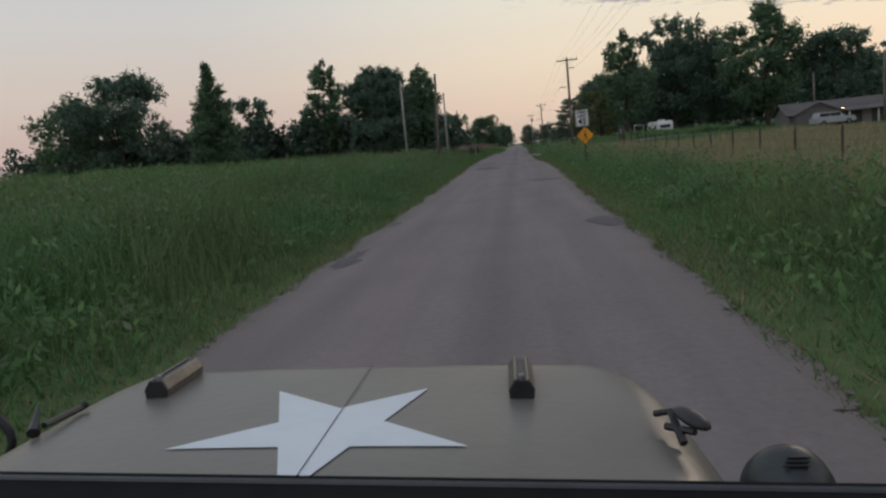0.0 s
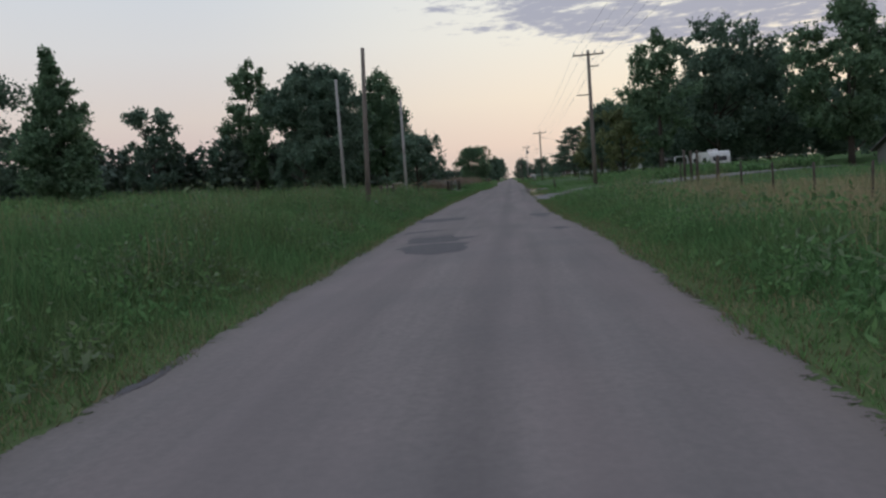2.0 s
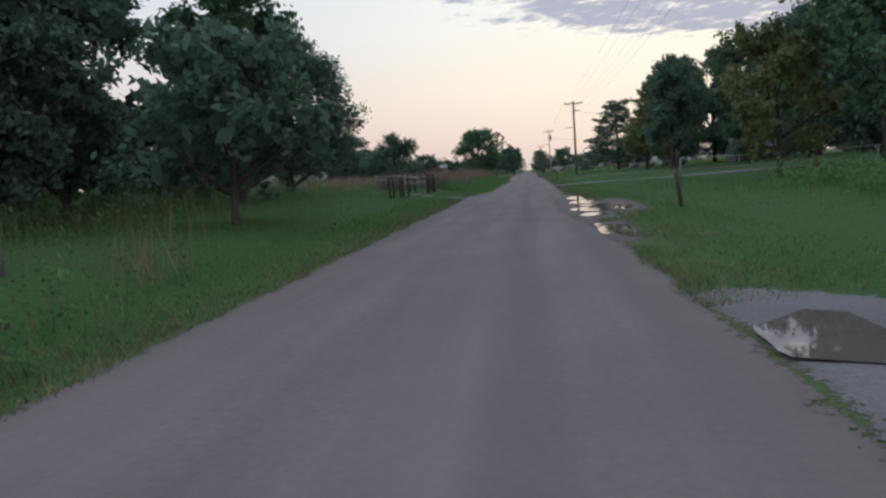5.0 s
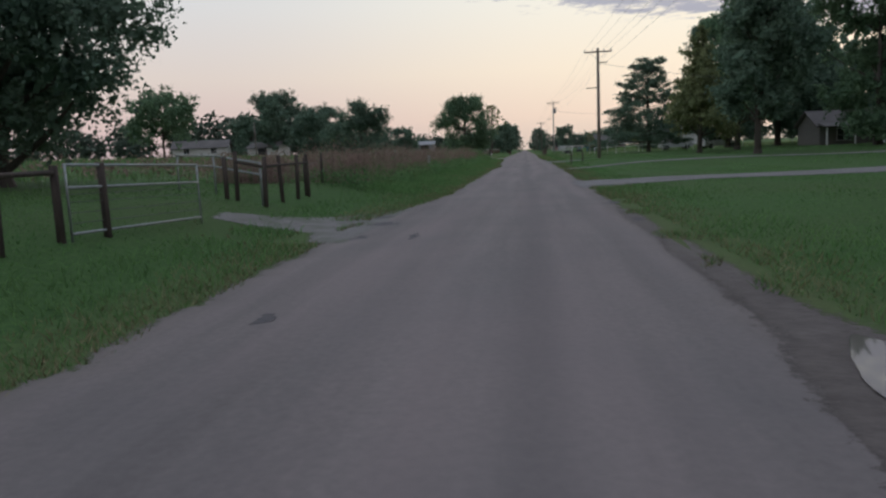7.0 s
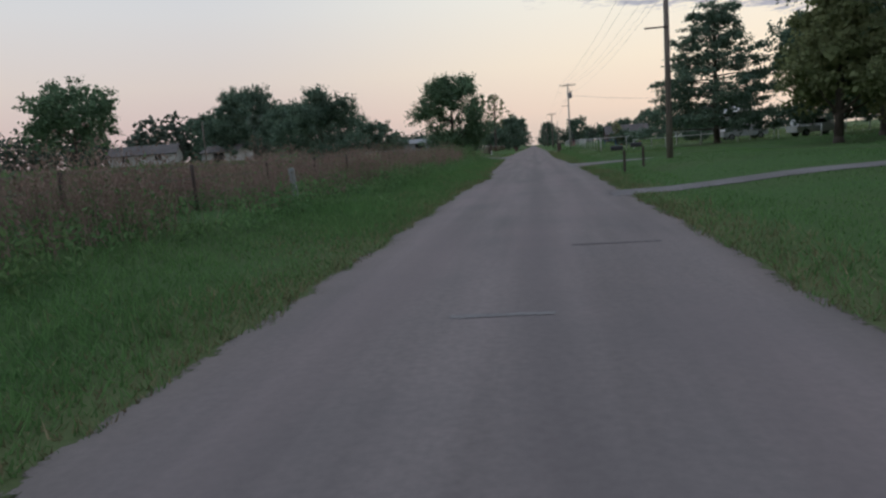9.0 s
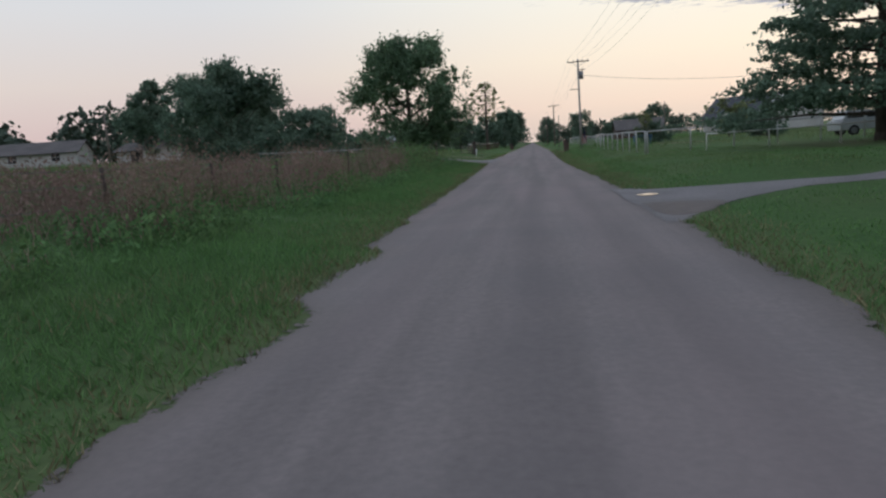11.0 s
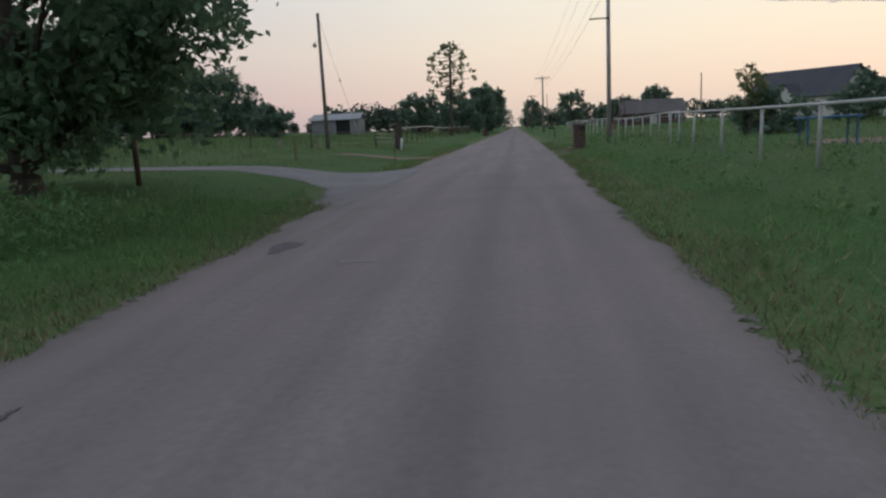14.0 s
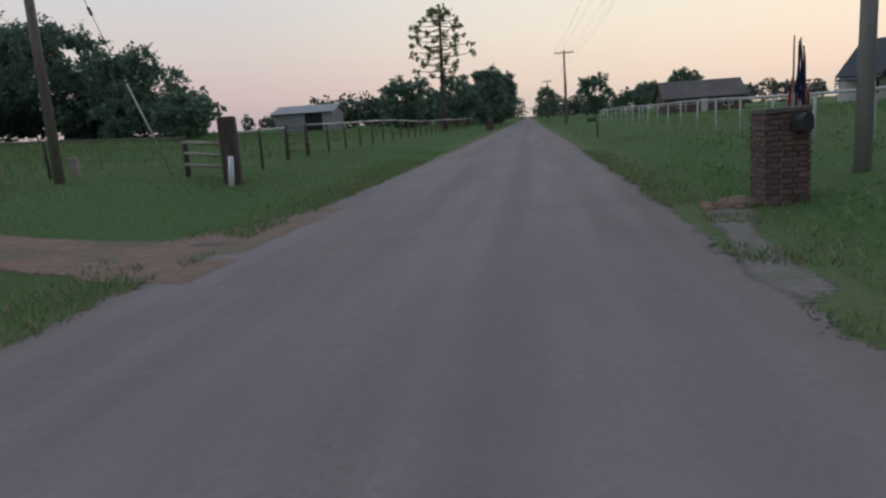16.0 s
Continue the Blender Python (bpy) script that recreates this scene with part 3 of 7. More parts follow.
def height(x, y):
    """The ground's height beside the road, in metres over the road's crown."""
    x, y = np.asarray(x, float), np.asarray(y, float)
    dl = edge_left(y) - x
    dr = x - edge_right(y)
    left = (0.38 + 0.2 * ramp01(y, 92, 106) * (1 - ramp01(y, 124, 136))) * ramp01(dl, 0.3, 5.0)
    start = 0.14 * ramp01(dr, 0.2, 2.0) - 0.30 * ramp01(dr, 2.5, 7.0)
    later = (0.40 - 0.27 * ramp01(y, 90, 104) * (1 - ramp01(y, 142, 160))) * ramp01(dr, 0.3, 5.0)
    k = ramp01(y, 42, 72)
    yard = -0.85 * ramp01(x, 22, 33) * (1 - ramp01(y, 100, 118))
    right = start * (1 - k) + later * k
    far = 0.25 * ramp01(np.abs(x), 14, 60)
    roll = 0.05 * np.sin(x * 0.31 + y * 0.11) * ramp01(np.abs(x), 3, 8) + 0.04 * np.sin(y * 0.23 - x * 0.17) * ramp01(np.abs(x), 3, 8)
    z = np.where(dl > 0, left, np.where(dr > 0, right, 0.0)) + far + roll + yard + rise(x)
    wet = ramp01(x, 0.5, 1.2) * (1 - ramp01(x, 3.4, 4.3)) * (ramp01(y, 84, 87) * (1 - ramp01(y, 107, 112)) + ramp01(y, 76, 77) * (1 - ramp01(y, 79.3, 80.3)) + ramp01(y, 173.4, 174.2) * (1 - ramp01(y, 175.6, 176.4)))
    apron = (1 - ramp01(x, 7.5, 11)) * ramp01(y, 167, 169) * (1 - ramp01(y, 176.6, 178.6)) * (dr > 0)
    z = z * (1 - np.clip(wet, 0, 1)) * (1 - 0.9 * apron)
    under = np.clip(np.minimum(-dl, -dr) / 0.35, 0, 1)
    return z - 0.07 * under - 0.002 * np.clip(y - 260, 0, 1200)


def at(x, y, dz=0.0):
    return Vector((x, y, float(height(x, y)) + dz))


def grade(y):
    return -0.002 * np.clip(np.asarray(y, float) - 260, 0, 1200)


def road_z(x, y):
    """The road's surface: a low crown."""
    l, r = edge_left(y), edge_right(y)
    f = (np.asarray(x, float) - l) / (r - l)
    return np.interp(f, [0, 0.06, 0.13, 0.3, 0.5, 0.7, 0.87, 0.94, 1.0], [-0.014, -0.006, 0.0, 0.010, 0.014, 0.010, 0.0, -0.006, -0.014]) + 0.006 + grade(y)


def build_ground():
    xs = np.unique(np.concatenate([np.arange(-14, 14.1, 0.5), np.arange(-4.75, -2.3, 0.125), np.arange(1.375, 3.1, 0.125), np.arange(-60, 60.1, 3), np.arange(-300, 301, 25), [-2500, -1600, -1000, -600, 600, 1000, 1600, 2500]]))
    ys = np.unique(np.concatenate([np.arange(-12, 262, 1.0), np.arange(-60, 420, 5), np.arange(-400, 1000, 40), [-1500, -800, 1200, 1500, 2000, 3000]]))
    X, Y = np.meshgrid(xs, ys)
    Z = height(X, Y)
    n, m = len(xs), len(ys)
    v = np.stack([X.ravel(), Y.ravel(), Z.ravel()], -1)
    i = np.arange(n * m).reshape(m, n)
    f = np.stack([i[:-1, :-1], i[:-1, 1:], i[1:, 1:], i[1:, :-1]], -1).reshape(-1, 4)
    me = raw_mesh("ground", v, f, M_GROUND, 4)
    dry = np.zeros_like(X)
    dl, dr = edge_left(Y) - X, X - edge_right(Y)
    hay = ramp01(X, 4.4, 6.2) * ramp01(Y, 12, 18) * (1 - ramp01(Y, 52, 60)) * (1 - ramp01(X, 38, 46))
    rim = np.where(np.minimum(dl, dr) > -9, 0, 0) + 0.75 * ((dl > -0.4) & (dl < 0.45)) + 0.75 * ((dr > -0.4) & (dr < 0.45)) + 0.4 * ((dl >= 0.45) & (dl < 1.0)) + 0.4 * ((dr >= 0.45) & (dr < 1.0))
    dry = np.clip(hay + rim, 0, 1)
    at_ = me.attributes.new("dry", "FLOAT", "POINT")
    at_.data.foreach_set("value", dry.ravel().astype(np.float32))
    ob = new("ground", me)
    tagged(ob, "flat green grassland and hay field beside a country road", "ground", kind="structure")


def wobble(y, s, a):
    """A crumbled edge: a few waves of different length."""
    y = np.asarray(y, float)
    return a * (np.sin(y * 1.3 + s) * 0.5 + np.sin(y * 3.1 + 2 * s + 3 * np.sin(y * 0.37)) * 0.3 + np.sin(y * 7.3 + 3 * s + 2 * np.sin(y * 0.9)) * 0.16 + np.sin(y * 0.31 + s) * 0.4)


def build_road():
    ys = np.unique(np.concatenate([np.arange(-12, 262, 0.16), np.arange(262, 420, 2), np.arange(420, 1001, 20), np.arange(-120, -12, 6), [1500, 2500]]))
    l = edge_left(ys) + wobble(ys, 0.7, 0.06)
    r = edge_right(ys) + wobble(ys, 2.1, 0.035)
    rng = np.random.default_rng(77)
    k = np.array([0.25, 0.5, 0.25])
    l = l + np.convolve(rng.normal(0, 0.07, len(ys)), k, "same")
    r = r + np.convolve(rng.normal(0, 0.065, len(ys)), k, "same")
    cols = np.array([0, 0, 0, 0, 0.3, 0.5, 0.7, 1, 1, 1, 1.0])
    inset = np.array([-0.1, 0.08, 0.28, 0.6, 0, 0, 0, -0.6, -0.28, -0.08, 0.1])
    worn = np.array([1, 0.72, 0.36, 0, 0, 0, 0, 0, 0.36, 0.72, 1.0])
    crown = np.array([-0.02, -0.012, -0.006, 0.0, 0.010, 0.014, 0.010, 0.0, -0.006, -0.012, -0.02])
    X = l[:, None] * (1 - cols) + r[:, None] * cols + inset
    Y = np.repeat(ys[:, None], len(cols), 1)
    Z = np.repeat(crown[None], len(ys), 0) + grade(Y) + 0.006
    n, m = len(cols), len(ys)
    i = np.arange(n * m).reshape(m, n)
    f = np.stack([i[:-1, :-1], i[:-1, 1:], i[1:, 1:], i[1:, :-1]], -1).reshape(-1, 4)
    me = raw_mesh("road", np.stack([X.ravel(), Y.ravel(), Z.ravel()], -1), f, M_ROAD, 4)
    me.polygons.foreach_set("use_smooth", np.ones(len(me.polygons), bool))
    rim = me.attributes.new("rim", "FLOAT", "POINT")
    rim.data.foreach_set("value", np.tile(worn, m).astype(np.float32))
    tagged(new("road", me), "narrow worn chip-seal country road with crumbled edges", "road", kind="structure")


def sheet(name, outline, mat, dz, label, seed=0, rough_edge=0.12, category="pavement", flat=None, feather=0.16):
    """A thin spread of gravel, mud, tar or water on the ground: a fine grid over its outline (x, y), thinning out
    over the attribute 'rim', which runs from 0 well inside to 1 outside the broken edge."""
    pts = []
    n = len(outline)
    run = 0.0
    for k in range(n):
        a, b = Vector(outline[k]), Vector(outline[(k + 1) % n])
        d = (b - a).length
        steps = max(2, int(d / 0.2))
        nrm = Vector((-(b - a).y, (b - a).x)).normalized()
        for q in range(steps):
            p = a.lerp(b, q / steps)
            run += d / steps
            pts.append(p + nrm * float(wobble(run, seed * 1.7, 1.0)) * rough_edge * min(1, d))
    P = np.array([tuple(p) for p in pts])
    Q = np.roll(P, -1, 0)
    lo, hi = P.min(0) - feather * 1.6, P.max(0) + feather * 1.6
    g = min(max(feather * 0.7, (hi - lo).max() / 90), 0.4)
    xs, ys = np.arange(lo[0], hi[0] + g, g), np.arange(lo[1], hi[1] + g, g)
    X, Y = np.meshgrid(xs, ys)
    pt = np.stack([X.ravel(), Y.ravel()], -1)
    best = np.full(len(pt), 1e9)
    inside = np.zeros(len(pt), bool)
    for a, b in zip(P, Q):
        ab = b - a
        f = np.clip(((pt - a) @ ab) / max(ab @ ab, 1e-9), 0, 1)
        best = np.minimum(best, np.hypot(*(pt - a - f[:, None] * ab).T))
        cross = (a[1] > pt[:, 1]) != (b[1] > pt[:, 1])
        inside ^= cross & (pt[:, 0] < (b[0] - a[0]) * (pt[:, 1] - a[1]) / (b[1] - a[1] if b[1] != a[1] else 1e-9) + a[0])
    dist = np.where(inside, best, -best)
    rim = np.clip(0.5 - dist / (2 * feather), 0, 1)
    x, y = pt[:, 0], pt[:, 1]
    land, top = height(x, y), road_z(x, y)
    if flat == "road":
        base = np.maximum(top, land + 0.012)
    elif flat is not None:
        base = np.full(len(pt), float(flat))
    else:
        out = np.maximum(np.maximum(edge_left(y) - x, x - edge_right(y)), 0)
        base = land + np.maximum(top - land, 0) * np.clip(1.1 - out / 0.8, 0, 1)
        dz = dz * (0.15 + 0.85 * np.clip(out / 1.5, 0, 1))
    z = base + (0.0 if flat is not None and flat != "road" else 0.004 + np.maximum(dz - 0.004, 0) * ramp01(0.5 - 0.5 * rim, 0, 0.5))
    m, w = X.shape
    idx = np.arange(m * w).reshape(m, w)
    f = np.stack([idx[:-1, :-1], idx[:-1, 1:], idx[1:, 1:], idx[1:, :-1]], -1).reshape(-1, 4)
    f = f[(rim[f] < 0.999).any(1)]
    used = np.unique(f)
    back = np.zeros(m * w, int)
    back[used] = np.arange(len(used))
    me = raw_mesh(name, np.stack([x, y, z], -1)[used], back[f], mat, 4)
    at_ = me.attributes.new("rim", "FLOAT", "POINT")
    at_.data.foreach_set("value", rim[used].astype(np.float32))
    me.polygons.foreach_set("use_smooth", np.ones(len(me.polygons), bool))
    return tagged(new(name, me), label, category, kind="structure")


def blob(cx, cy, rx, ry, seed=0, n=14, var=0.2):
    rnd = random.Random(seed)
    return [(cx + rx * (1 + rnd.uniform(-1.2, 0.8) * var) * math.cos(2 * math.pi * k / n), cy + ry * (1 + rnd.uniform(-1.2, 0.8) * var) * math.sin(2 * math.pi * k / n)) for k in range(n)]


build_ground()
build_road()

# ---------------------------------------------------------------- driveways, patches, puddles
sheet("gravel_driveway", [(1.75, 69.5), (2.4, 69.2), (5, 70.2), (12, 72.5), (22, 78), (34, 85), (34, 92), (20, 86), (9, 79.5), (3.5, 79.3), (2.4, 80.4), (1.7, 80.8)], M_GRAVEL, 0.05,
      "pale gravel driveway opening off the road", seed=1, rough_edge=0.06, category="driveway", feather=0.22)
sheet("gravel_driveway", [(1.7, 126.7), (2.7, 127.0), (3.6, 127.6), (9, 127.4), (24, 126.6), (40, 126), (40, 128.6), (24, 130.2), (9, 131.0), (3.6, 131.6), (2.7, 132.6), (1.7, 132.9)], M_GRAVEL, 0.035,
      "pale gravel driveway crossing a mown lawn", seed=2, rough_edge=0.06, category="driveway", feather=0.22)
sheet("gravel_driveway", [(1.8, 148.0), (6, 148.4), (24, 150.2), (40, 151.5), (40, 153), (24, 151.6), (6, 149.7), (1.8, 150.0)], M_GRAVEL, 0.035,
      "narrow pale gravel driveway crossing a mown lawn", seed=3, rough_edge=0.06, category="driveway", feather=0.22)
sheet("gravel_driveway", [(2.0, 169.2), (2.4, 169.6), (3.0, 170.9), (4.0, 172.4), (6.0, 174.2), (9.0, 174.9), (9.0, 176.0), (6.0, 176.2), (4.4, 176.3), (2.8, 176.5), (2.45, 177.3), (1.9, 177.6)], M_GRAVEL, 0.018,
      "pale gravel driveway beside the road", seed=4, rough_edge=0.06, category="driveway", feather=0.22)
sheet("gravel_driveway", [(-3.4, 213.2), (-4.3, 213.6), (-4.5, 215.6), (-5.0, 217.6), (-6.2, 219.2), (-8.5, 220.0), (-12, 220.2), (-26, 220.8), (-26, 223.0), (-12, 222.6), (-9, 222.9), (-6.2, 223.4), (-5.0, 224.6), (-4.2, 226.3), (-3.4, 226.5)], M_GRAVEL, 0.02,
      "pale gravel driveway curving off the road through mown grass", seed=5, rough_edge=0.06, category="driveway", feather=0.4)
sheet("dirt_track", [(-3.55, 233.9), (-4.6, 234.2), (-5.6, 234.7), (-7.1, 235.0), (-9.5, 235.2), (-9.6, 236.6), (-7.0, 236.6), (-5.4, 236.9), (-4.7, 238.2), (-4.25, 240.2), (-3.55, 240.4)], M_DIRT, 0.02,
      "bare red dirt field entrance with worn grass", seed=6, rough_edge=0.12, category="track", feather=0.25)
sheet("dirt_access", [(-3.4, 113.2), (-4.2, 113.6), (-4.5, 115.0), (-5.2, 115.3), (-6.9, 115.4), (-7.0, 116.5), (-6.0, 117.2), (-4.9, 118.2), (-4.1, 119.4), (-3.4, 120.6)], M_DIRTGRAVEL, 0.02, "worn gravelly access patch in front of the field gates", seed=7, rough_edge=0.1, category="ground", feather=0.25)
sheet("mud_verge", [(1.6, 85.8), (2.2, 86.0), (2.4, 90), (2.8, 93), (3.7, 95), (3.8, 98), (3.9, 101.2), (3.1, 103), (2.55, 105), (2.25, 108), (2.12, 113), (2.1, 118.2), (1.85, 118.4), (1.75, 113), (1.6, 107), (1.1, 103), (0.98, 101), (1.1, 99.5), (1.0, 97.5), (0.92, 96), (1.1, 94), (1.4, 91), (1.5, 88)], M_MUD, 0.012,
      "wet reddish mud along the road edge", seed=8, rough_edge=0.07, category="mud", feather=0.25)
sheet("mud_patch", [(2.1, 172.9), (2.9, 172.7), (3.8, 172.4), (3.1, 170.8), (2.4, 170.3), (2.1, 171.2)], M_MUD, 0.03, "wet brown mud beside the gravel apron", seed=12, rough_edge=0.1, category="mud", feather=0.25)
sheet("sandy_verge", [(2.1, 232.5), (2.42, 233.0), (2.5, 234.3), (2.75, 235.8), (3.1, 237.2), (2.85, 238.0), (2.45, 236.6), (2.2, 235.0), (2.05, 233.6)], M_SAND, 0.012, "pale sandy bare verge eaten into by the road", seed=13, rough_edge=0.09, category="verge", feather=0.25)
sheet("bare_soil", blob(13.2, 224.5, 3.6, 2.6, 11), M_DIRT, 0.02, "bare reddish soil worn into the paddock", seed=11, rough_edge=0.12, category="ground", feather=0.25)
PATCHES = [
    [(0.50, 26.45), (0.80, 26.7), (1.40, 26.55), (1.74, 26.15), (1.84, 25.65), (1.62, 25.4), (1.24, 25.3), (0.95, 25.45), (0.68, 25.8)],
    [(-2.65, 44.1), (-2.33, 44.9), (-1.77, 45.0), (-1.15, 44.8), (-0.86, 44.55), (-1.02, 44.0), (-0.95, 43.3), (-1.05, 42.6), (-1.6, 42.3), (-2.3, 42.9)],
    [(-2.70, 45.7), (-2.84, 46.5), (-2.66, 47.2), (-1.62, 47.25), (-1.45, 46.5), (-0.75, 46.28), (-0.90, 45.86), (-1.22, 45.6), (-1.25, 45.1), (-2.18, 45.15)],
    [(-3.55, 55.0), (-3.70, 56.5), (-3.0, 56.4), (-1.9, 56.05), (-1.7, 55.5), (-1.85, 54.9), (-2.6, 54.6), (-3.2, 54.5)],
    [(0.80, 55.05), (0.95, 55.35), (1.32, 55.1), (1.6, 54.6), (1.5, 53.8), (1.1, 53.6), (0.78, 54.1)],
    [(-3.2, 48.7), (-2.85, 49.05), (-2.2, 49.2), (-1.9, 49.5), (-2.6, 49.75), (-3.25, 49.6)],
    [(-3.4, 54.1), (-2.6, 54.9), (-1.6, 54.9), (-1.75, 54.5), (-2.7, 54.0)],
    [(1.15, 47.6), (1.4, 47.8), (1.68, 47.2), (1.45, 46.9)],
    [(0.95, 53.2), (1.2, 53.5), (1.5, 53.0), (1.2, 52.8)],
    [(1.30, 11.9), (1.55, 12.7), (1.9, 12.2), (2.0, 11.2), (1.7, 10.9)],
    [(-2.6, 57.4), (-2.2, 57.5), (-2.1, 57.1), (-2.5, 56.9)],
]
for k, o in enumerate(PATCHES):
    sheet("asphalt_patch", o, M_PATCH, 0.004 + 0.0003 * k, "dark irregular cold-asphalt patch on the road", seed=30 + k, rough_edge=0.16, category="patch", flat="road", feather=0.12)
# Holes lie flat on the road; their depth is put into the dark colour.
for k, (cx, cy, rx, ry) in enumerate([(-2.42, 9.6, 0.20, 0.95), (-2.55, 14.2, 0.12, 0.5), (-2.8, 24.8, 0.08, 0.5), (-2.85, 27.6, 0.09, 0.5), (-3.1, 33.8, 0.10, 0.5), (-2.75, 128.9, 0.10, 0.4),
                                      (-2.9, 175.9, 0.14, 0.5), (-2.85, 202.2, 0.2, 0.6), (-3.0, 208.3, 0.2, 0.5), (-3.7, 118.0, 0.25, 0.3), (-3.4, 116.5, 0.18, 0.35), (-3.3, 114.0, 0.2, 0.3), (1.8, 69.0, 0.1, 0.2),
                                      (1.75, 228.2, 0.15, 0.4), (-2.45, 47.6, 0.5, 0.10), (-3.0, 51.0, 0.35, 0.10), (-3.15, 46.6, 0.2, 0.12), (-1.75, 47.55, 0.25, 0.06), (-3.35, 43.7, 0.14, 0.3), (1.95, 115.6, 0.18, 0.5), (1.98, 119.8, 0.2, 0.4),
                                      (2.3, 183.6, 0.12, 0.4), (-4.6, 236.6, 0.35, 0.16), (-2.75, 107.8, 0.12, 0.25), (2.15, 133.0, 0.15, 0.4), (-3.25, 116.2, 0.45, 0.2), (-2.3, 113.8, 0.1, 0.4)]):
    sheet("pothole", blob(cx, cy, rx, ry, 60 + k, 18, 0.55), M_PATCH, 0.006, "dark broken hole in the road edge", seed=60 + k, rough_edge=0.06, category="pothole", flat="road", feather=0.07)
for k, (x0, x1, y) in enumerate([(-1.05, -0.1, 135.6), (0.25, 1.5, 139.6), (-1.9, -1.4, 207.0)]):
    sheet("crack_seal", [(x0, y - 0.06), (x1, y - 0.05), (x1, y + 0.05), (x0, y + 0.06)], M_WORNPAINT if k != 1 else M_PATCH, 0.006, "thin worn seal strip across the road", seed=80 + k, rough_edge=0.02, category="patch", flat="road", feather=0.05)
for k, (cx, cy) in enumerate(((-1.32, 208.4), (-1.02, 208.1))):
    sheet("paint_mark", blob(cx, cy, 0.09, 0.10, 120 + k), M_WORNPAINT, 0.006, "small worn white paint spot on the road", seed=120 + k, rough_edge=0.02, category="paint mark", flat="road", feather=0.05)
PUDDLES = [[(1.75, 77.6), (2.6, 77.2), (3.5, 77.9), (3.2, 78.8), (2.4, 79.2), (1.8, 78.6)], [(1.5, 87.5), (2.1, 87.4), (2.3, 89.5), (1.6, 90.3)],
           [(1.80, 106.2), (2.15, 107.0), (2.42, 106.5), (2.5, 104.8), (2.5, 103.8), (1.96, 103.5), (1.76, 104.8)],
           [(1.70, 101.7), (2.30, 103.2), (2.95, 102.7), (3.1, 101.5), (2.68, 100.9), (2.36, 99.95), (1.81, 100.1), (1.50, 100.6)],
           [(1.74, 98.8), (2.17, 99.4), (2.75, 99.25), (3.0, 98.85), (2.85, 98.3), (3.3, 97.9), (3.6, 96.6), (3.1, 95.2), (2.2, 94.9), (1.73, 95.4), (1.5, 95.65), (1.37, 96.1), (1.38, 96.9), (1.74, 97.4), (2.02, 97.75), (1.9, 98.3)],
           [(1.35, 93.6), (1.7, 94.5), (2.3, 94.3), (2.2, 93.2), (1.6, 92.9)],
           [(2.25, 174.8), (2.5, 174.45), (2.85, 174.75), (2.6, 175.15)]]
for k, o in enumerate(PUDDLES):
    sheet("puddle", o, M_WATER, 0.0, "still rain puddle mirroring the evening sky", seed=90 + k, rough_edge=0.07, category="puddle", flat=0.015 + 0.009 * (k == 6) + 0.021 * (k == 0), feather=0.06)

# ---------------------------------------------------------------- grass


def blades(name, x, y, h, w, mat, label, seed, lean=0.35):
    """Single tapered blades, bent over by a random lean; one mesh."""
    rng = np.random.default_rng(seed)
    n = len(x)
    z = height(x, y) - 0.02
    a = rng.uniform(0, 2 * np.pi, n)
    b = rng.uniform(0, 2 * np.pi, n)
    ln = h * rng.uniform(0, lean, n)
    c = np.stack([x, y, z], -1)
    d = np.stack([np.cos(a), np.sin(a), 0 * a], -1) * (w / 2)[:, None]
    tip = c + np.stack([np.cos(b) * ln, np.sin(b) * ln, h], -1)
    v = np.stack([c - d, c + d, tip], 1).reshape(-1, 3)
    me = raw_mesh(name, v, np.arange(3 * n).reshape(-1, 3), mat, 3)
    return tagged(new(name, me), label, "grass", kind="stuff")


def leafy(name, x, y, h, spread, size, mat, label, seed, per=9):
    """Leafy weeds: each plant a loose bunch of small leaves on hidden stems; one mesh."""
    rng = np.random.default_rng(seed)
    n = len(x)
    z = height(x, y)
    f = rng.uniform(0.05, 1.0, (n, per)) ** 0.8
    off = rng.normal(0, 1, (n, per, 2)) * (spread * (0.35 + 0.65 * f))[:, :, None]
    c = np.stack([x[:, None] + off[:, :, 0], y[:, None] + off[:, :, 1], z[:, None] + h[:, None] * f], -1).reshape(-1, 3)
    u = rng.normal(size=(n * per, 3))
    u[:, 2] = np.abs(u[:, 2]) * 0.8 + 0.25
    u /= np.linalg.norm(u, axis=1)[:, None]
    w = rng.normal(size=(n * per, 3))
    w -= (w * u).sum(1)[:, None] * u
    w /= np.linalg.norm(w, axis=1)[:, None]
    s = np.repeat(size, per) * rng.uniform(0.6, 1.5, n * per)
    a, b = u * s[:, None], w * (s * 0.42)[:, None]
    v = np.stack([c - a, c - 0.2 * a + b, c + a, c - 0.2 * a - b], 1).reshape(-1, 3)
    me = raw_mesh(name, v, np.arange(4 * n * per).reshape(-1, 4), mat, 4)
    return tagged(new(name, me), label, "weeds", kind="stuff")


def scatter(n, x0, x1, y0, y1, seed, clump=0.0):
    rng = np.random.default_rng(seed)
    x, y = rng.uniform(x0, x1, n), rng.uniform(y0, y1, n)
    if clump:
        k = np.sin(x * 1.7 + 0.6 * y) + np.sin(y * 1.1 - 0.4 * x + 1.0) + rng.normal(0, 0.7, n)
        keep = k > clump
        x, y = x[keep], y[keep]
    return x, y, rng


